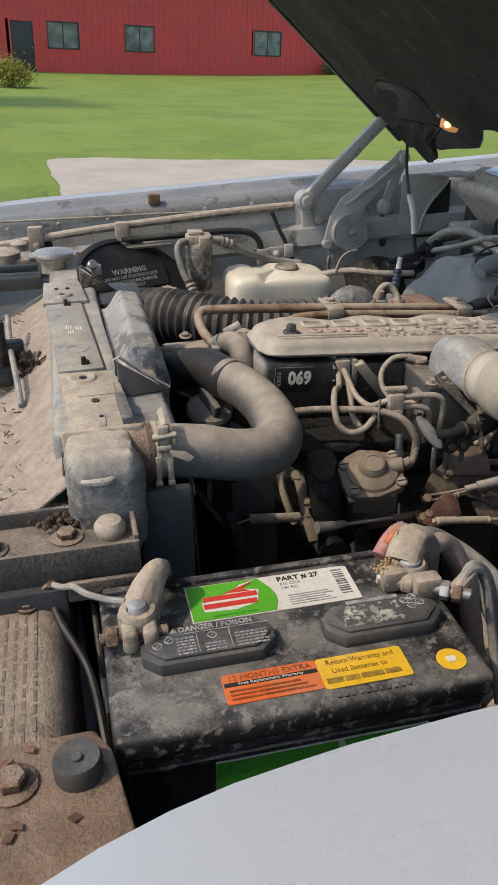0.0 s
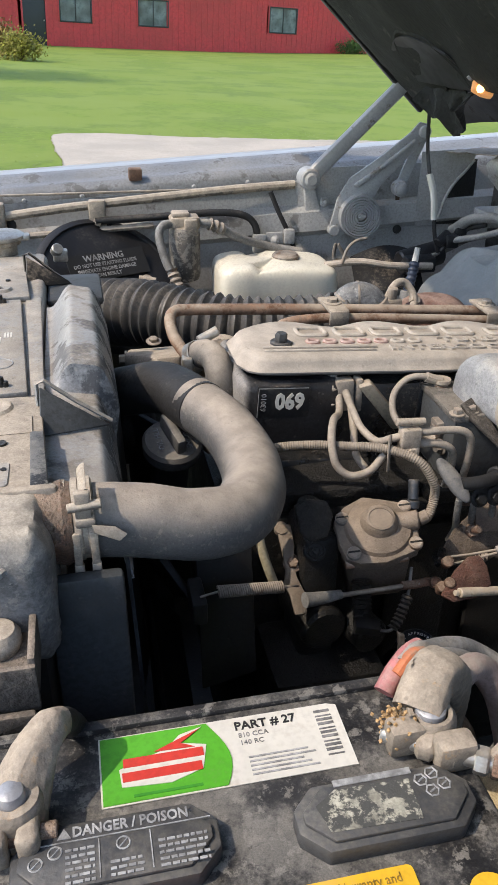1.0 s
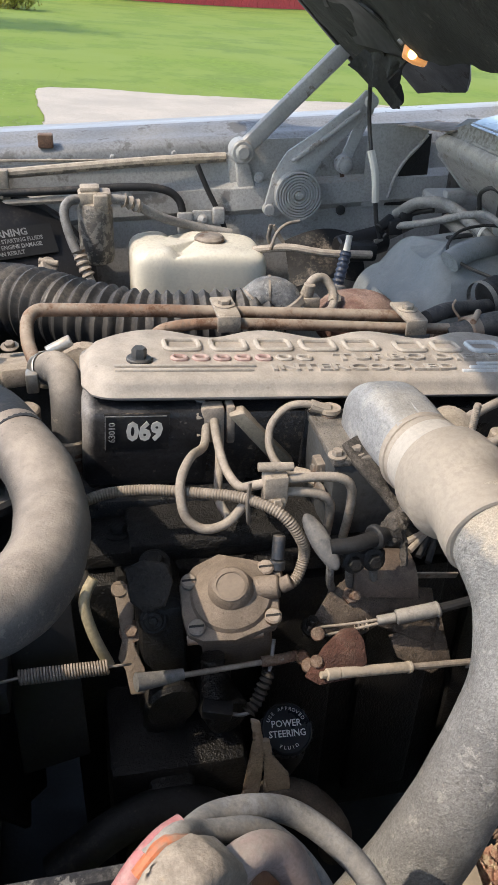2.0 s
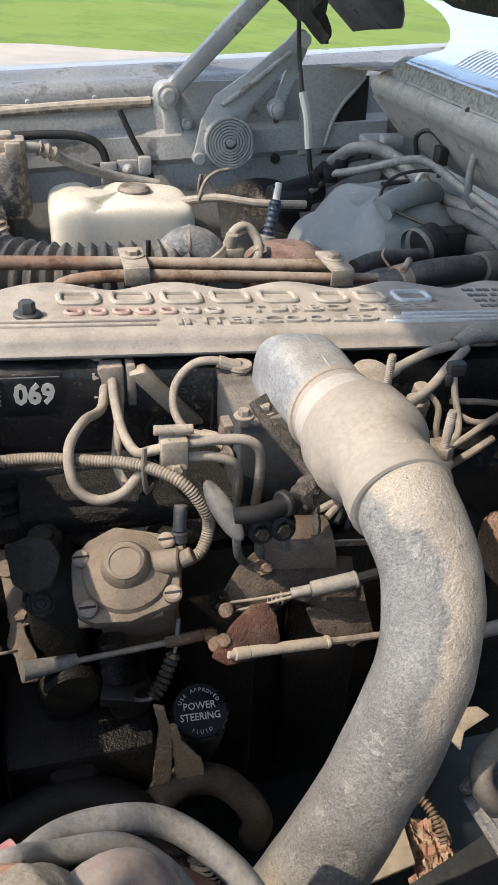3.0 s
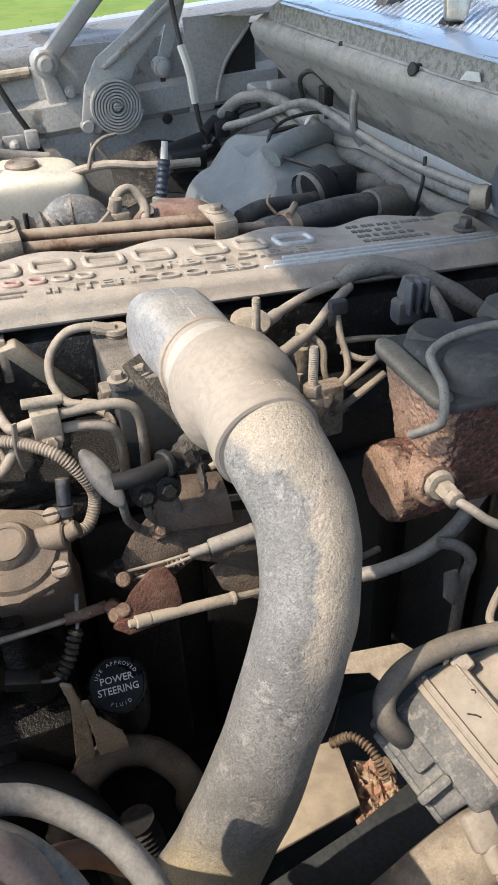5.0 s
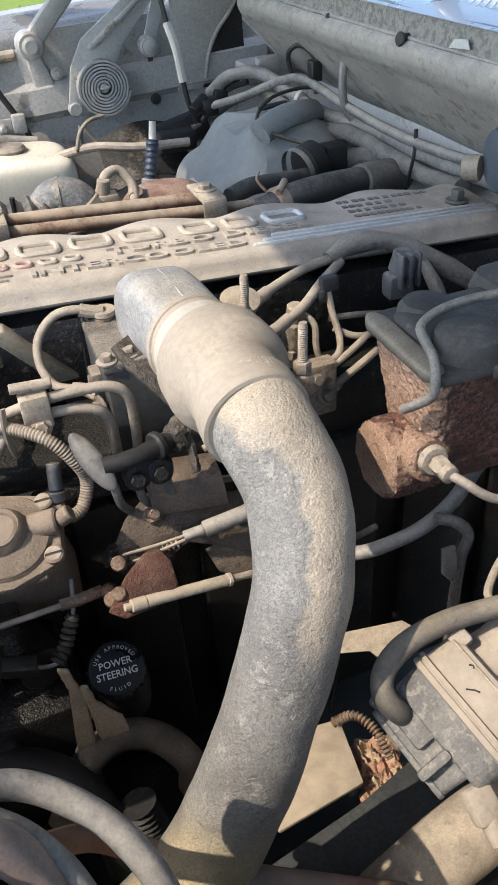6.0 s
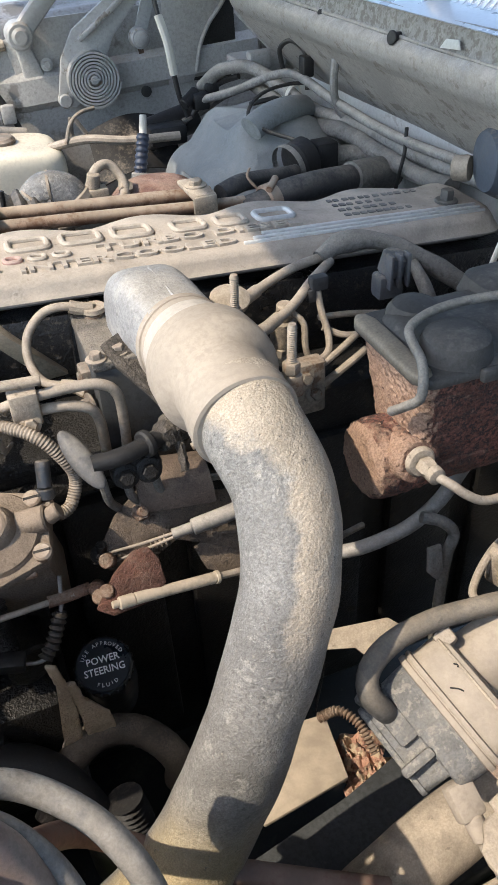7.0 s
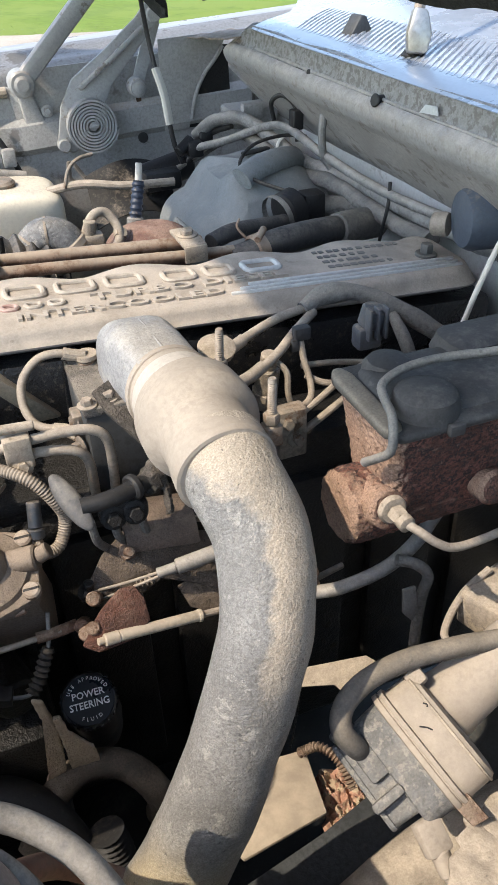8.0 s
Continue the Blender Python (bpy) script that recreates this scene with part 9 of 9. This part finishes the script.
solid("servo_body", join(rod((0.70, 1.60, 0.985), (0.79, 1.615, 1.0), 0.024), box(0.70, 0.76, 1.56, 1.60, 0.975, 1.005, 0.006)), black_plastic, "black actuator beside the heater case", "actuator")

# heater and air-conditioner case
hv = thing("heater_case", (0.82, 1.42, 0.85), "dark blue-grey moulded heater case with dust", "heater case")
case_grey = surface("slate_moulding", (0.205, 0.225, 0.232), 0.6, dust=0.55, dust_color=(0.36, 0.36, 0.34), var=0.16, scale=9, up=0.85, grit=0.25)


def case_shell(u, v):
    a = 2 * math.pi * u
    e = 0.42
    cx, cy = abs(math.cos(a)) ** e * (1 if math.cos(a) > 0 else -1), abs(math.sin(a)) ** e * (1 if math.sin(a) > 0 else -1)
    k = (1 - v ** 6) ** 0.5 if v < 1 else 0.0
    x = 0.812 + (0.125 - 0.015 * v) * cx * k
    y = 1.415 + (0.145 - 0.02 * v) * cy * k
    z = 0.86 + 0.196 * v
    z -= 0.040 * max(0.0, min(1.0, (0.775 - x) / 0.03)) * v + 0.010 * max(0.0, (1.36 - y) / 0.1) * v
    z += 0.006 * noise.noise((x * 13, y * 13, 5))
    return (x, y, z)


part("shell", panel(case_shell, 60, 30), case_grey, hv)
part("rib", tube([(0.775, 1.325, 1.052), (0.81, 1.345, 1.060), (0.85, 1.365, 1.060), (0.885, 1.39, 1.052)], 0.017, 14, flat=0.6), case_grey, hv)
# slot is a black plate: the shade inside is its colour
part("slot", prism(rounded(0.05, 0.012, 0.005), 0.003, axes((0.835, 1.425, 1.056), (0.9, 0.25, 0), (-0.2, 0.9, 0.1)), 0.001), black_ink, hv)
part("seam", tube([(0.70, 1.40, 0.985), (0.715, 1.33, 0.975), (0.75, 1.285, 0.968), (0.82, 1.27, 0.965)], 0.0033, 8), case_grey, hv)
solid("case_wire", tube([(0.905, 1.40, 1.075), (0.87, 1.41, 1.078), (0.82, 1.395, 1.075), (0.785, 1.36, 1.062), (0.788, 1.32, 1.052), (0.815, 1.275, 1.045)], 0.0025, 8), black_rubber, "thin black wire looped over the heater case", "wire")
rad_rubber = surface("dusty_heater_hose", (0.055, 0.055, 0.058), 0.65, dust=0.5, dust_color=(0.24, 0.215, 0.185), var=0.25, grit=0.4, up=0.6)
hh = thing("heater_hoses", (0.76, 1.25, 0.98), "black heater hoses with clamps at the firewall", "hoses")
part("hose", tube([(0.672, 1.160, 1.038), (0.70, 1.175, 1.040), (0.735, 1.205, 1.030), (0.78, 1.235, 1.018), (0.83, 1.26, 1.01)], 0.0103, 14), rad_rubber, hh)
part("hose", tube([(0.690, 1.135, 1.022), (0.712, 1.135, 1.026), (0.745, 1.145, 1.030), (0.80, 1.165, 1.026), (0.855, 1.185, 1.018), (0.905, 1.20, 1.012)], 0.0165, 16), rad_rubber, hh)
part("sleeve", tube([(0.845, 1.180, 1.019), (0.875, 1.19, 1.016), (0.915, 1.205, 1.01)], 0.0205, 16), loom_tape, hh)
part("clamp", join(lathe([(0.0165, -0.008), (0.0195, -0.006), (0.0195, 0.006), (0.0165, 0.008)], (0.722, 1.138, 1.028), (1, 0.25, 0.08), 22, False), rod((0.716, 1.125, 1.046), (0.732, 1.145, 1.050), 0.004), tube([(0.712, 1.15, 1.040), (0.704, 1.158, 1.052), (0.710, 1.166, 1.058)], 0.0016, 6)), rust_tube, hh, "rusty spring clamp")
part("rust_neck", tube([(0.672, 1.137, 1.022), (0.69, 1.135, 1.022), (0.712, 1.136, 1.026)], 0.0086, 12), cast_rust, hh)
part("valve", join(lathe([(0.020, -0.014), (0.026, -0.010), (0.026, 0.010), (0.020, 0.014)], (0.815, 1.258, 1.025), (0.9, 0.3, 0.2), 24), box(0.832, 0.862, 1.245, 1.275, 1.008, 1.044, 0.004)), black_plastic, hh, "black heater valve")
part("valve_band", lathe([(0.027, -0.004), (0.028, 0), (0.027, 0.004)], (0.795, 1.25, 1.022), (0.9, 0.3, 0.2), 24, False), loom_tape, hh)
part("hose", tube([(0.858, 1.262, 1.022), (0.89, 1.255, 1.020), (0.925, 1.235, 1.018), (0.935, 1.215, 1.010)], 0.013, 14), loom_tape, hh)

# wiring along the firewall
wl = thing("firewall_loom", (0.88, 1.35, 1.05), "dusty wiring loom strung along the firewall", "wiring")
part("loom", tube([(0.80, 1.60, 1.045), (0.825, 1.56, 1.075), (0.855, 1.52, 1.080), (0.880, 1.46, 1.060), (0.895, 1.40, 1.046), (0.905, 1.33, 1.044), (0.915, 1.25, 1.046), (0.92, 1.15, 1.044), (0.925, 1.05, 1.046), (0.93, 0.95, 1.05)], 0.0094, 14, lumps=0.002), cable_grey, wl)
part("loom", tube([(0.79, 1.565, 1.035), (0.83, 1.53, 1.050), (0.87, 1.47, 1.078), (0.885, 1.42, 1.084), (0.885, 1.30, 1.075), (0.90, 1.18, 1.062), (0.915, 1.06, 1.062), (0.92, 0.98, 1.068)], 0.0061, 12), cable_grey, wl)
part("loom", tube([(0.86, 1.53, 1.056), (0.875, 1.46, 1.040), (0.885, 1.38, 1.030), (0.895, 1.30, 1.038), (0.905, 1.22, 1.030), (0.91, 1.14, 1.026), (0.905, 1.06, 1.036)], 0.0103, 14, lumps=0.002), loom_tape, wl)
part("loop", tube([(0.880, 1.46, 1.085), (0.872, 1.452, 1.115), (0.88, 1.43, 1.128), (0.892, 1.412, 1.115), (0.893, 1.408, 1.090), (0.890, 1.40, 1.070)], 0.0034, 10), black_rubber, wl)
part("plug", box(0.884, 0.900, 1.398, 1.418, 1.085, 1.112, 0.003), black_plastic, wl)
part("tie", lathe([(0.0135, -0.003), (0.0145, 0), (0.0135, 0.003)], (0.886, 1.44, 1.056), (0.3, -0.9, -0.2), 16, False), white_ink, wl)
part("drop", tube([(0.885, 1.305, 1.128), (0.880, 1.300, 1.10), (0.882, 1.296, 1.075), (0.890, 1.29, 1.060)], 0.0051, 10), cable_grey, wl)
part("drop", tube([(0.905, 1.16, 1.075), (0.898, 1.15, 1.050), (0.895, 1.155, 1.020), (0.90, 1.17, 0.99)], 0.0023, 8), black_rubber, wl)
part("branch", tube([(0.885, 1.38, 1.036), (0.868, 1.34, 1.022), (0.88, 1.28, 1.016), (0.905, 1.25, 1.028)], 0.0029, 8), cable_grey, wl)
part("branch", tube([(0.845, 1.55, 1.065), (0.82, 1.58, 1.050), (0.79, 1.59, 1.02), (0.77, 1.60, 0.99)], 0.0045, 10), black_rubber, wl)
part("branch", tube([(0.86, 1.545, 1.050), (0.83, 1.585, 1.030), (0.80, 1.60, 1.01), (0.76, 1.59, 1.0)], 0.0057, 10), loom_tape, wl)
for b in (box(0.775, 0.80, 1.56, 1.585, 1.02, 1.045, 0.004), box(0.80, 0.822, 1.575, 1.60, 1.035, 1.055, 0.004), rod((0.76, 1.57, 1.03), (0.785, 1.58, 1.045), 0.009)):
    part("plug", b, black_plastic, wl)
part("connector_block", join(box(0.85, 0.93, 1.56, 1.62, 1.055, 1.085, 0.005), box(0.865, 0.90, 1.55, 1.57, 1.07, 1.095, 0.004)), grey_paint, wl)
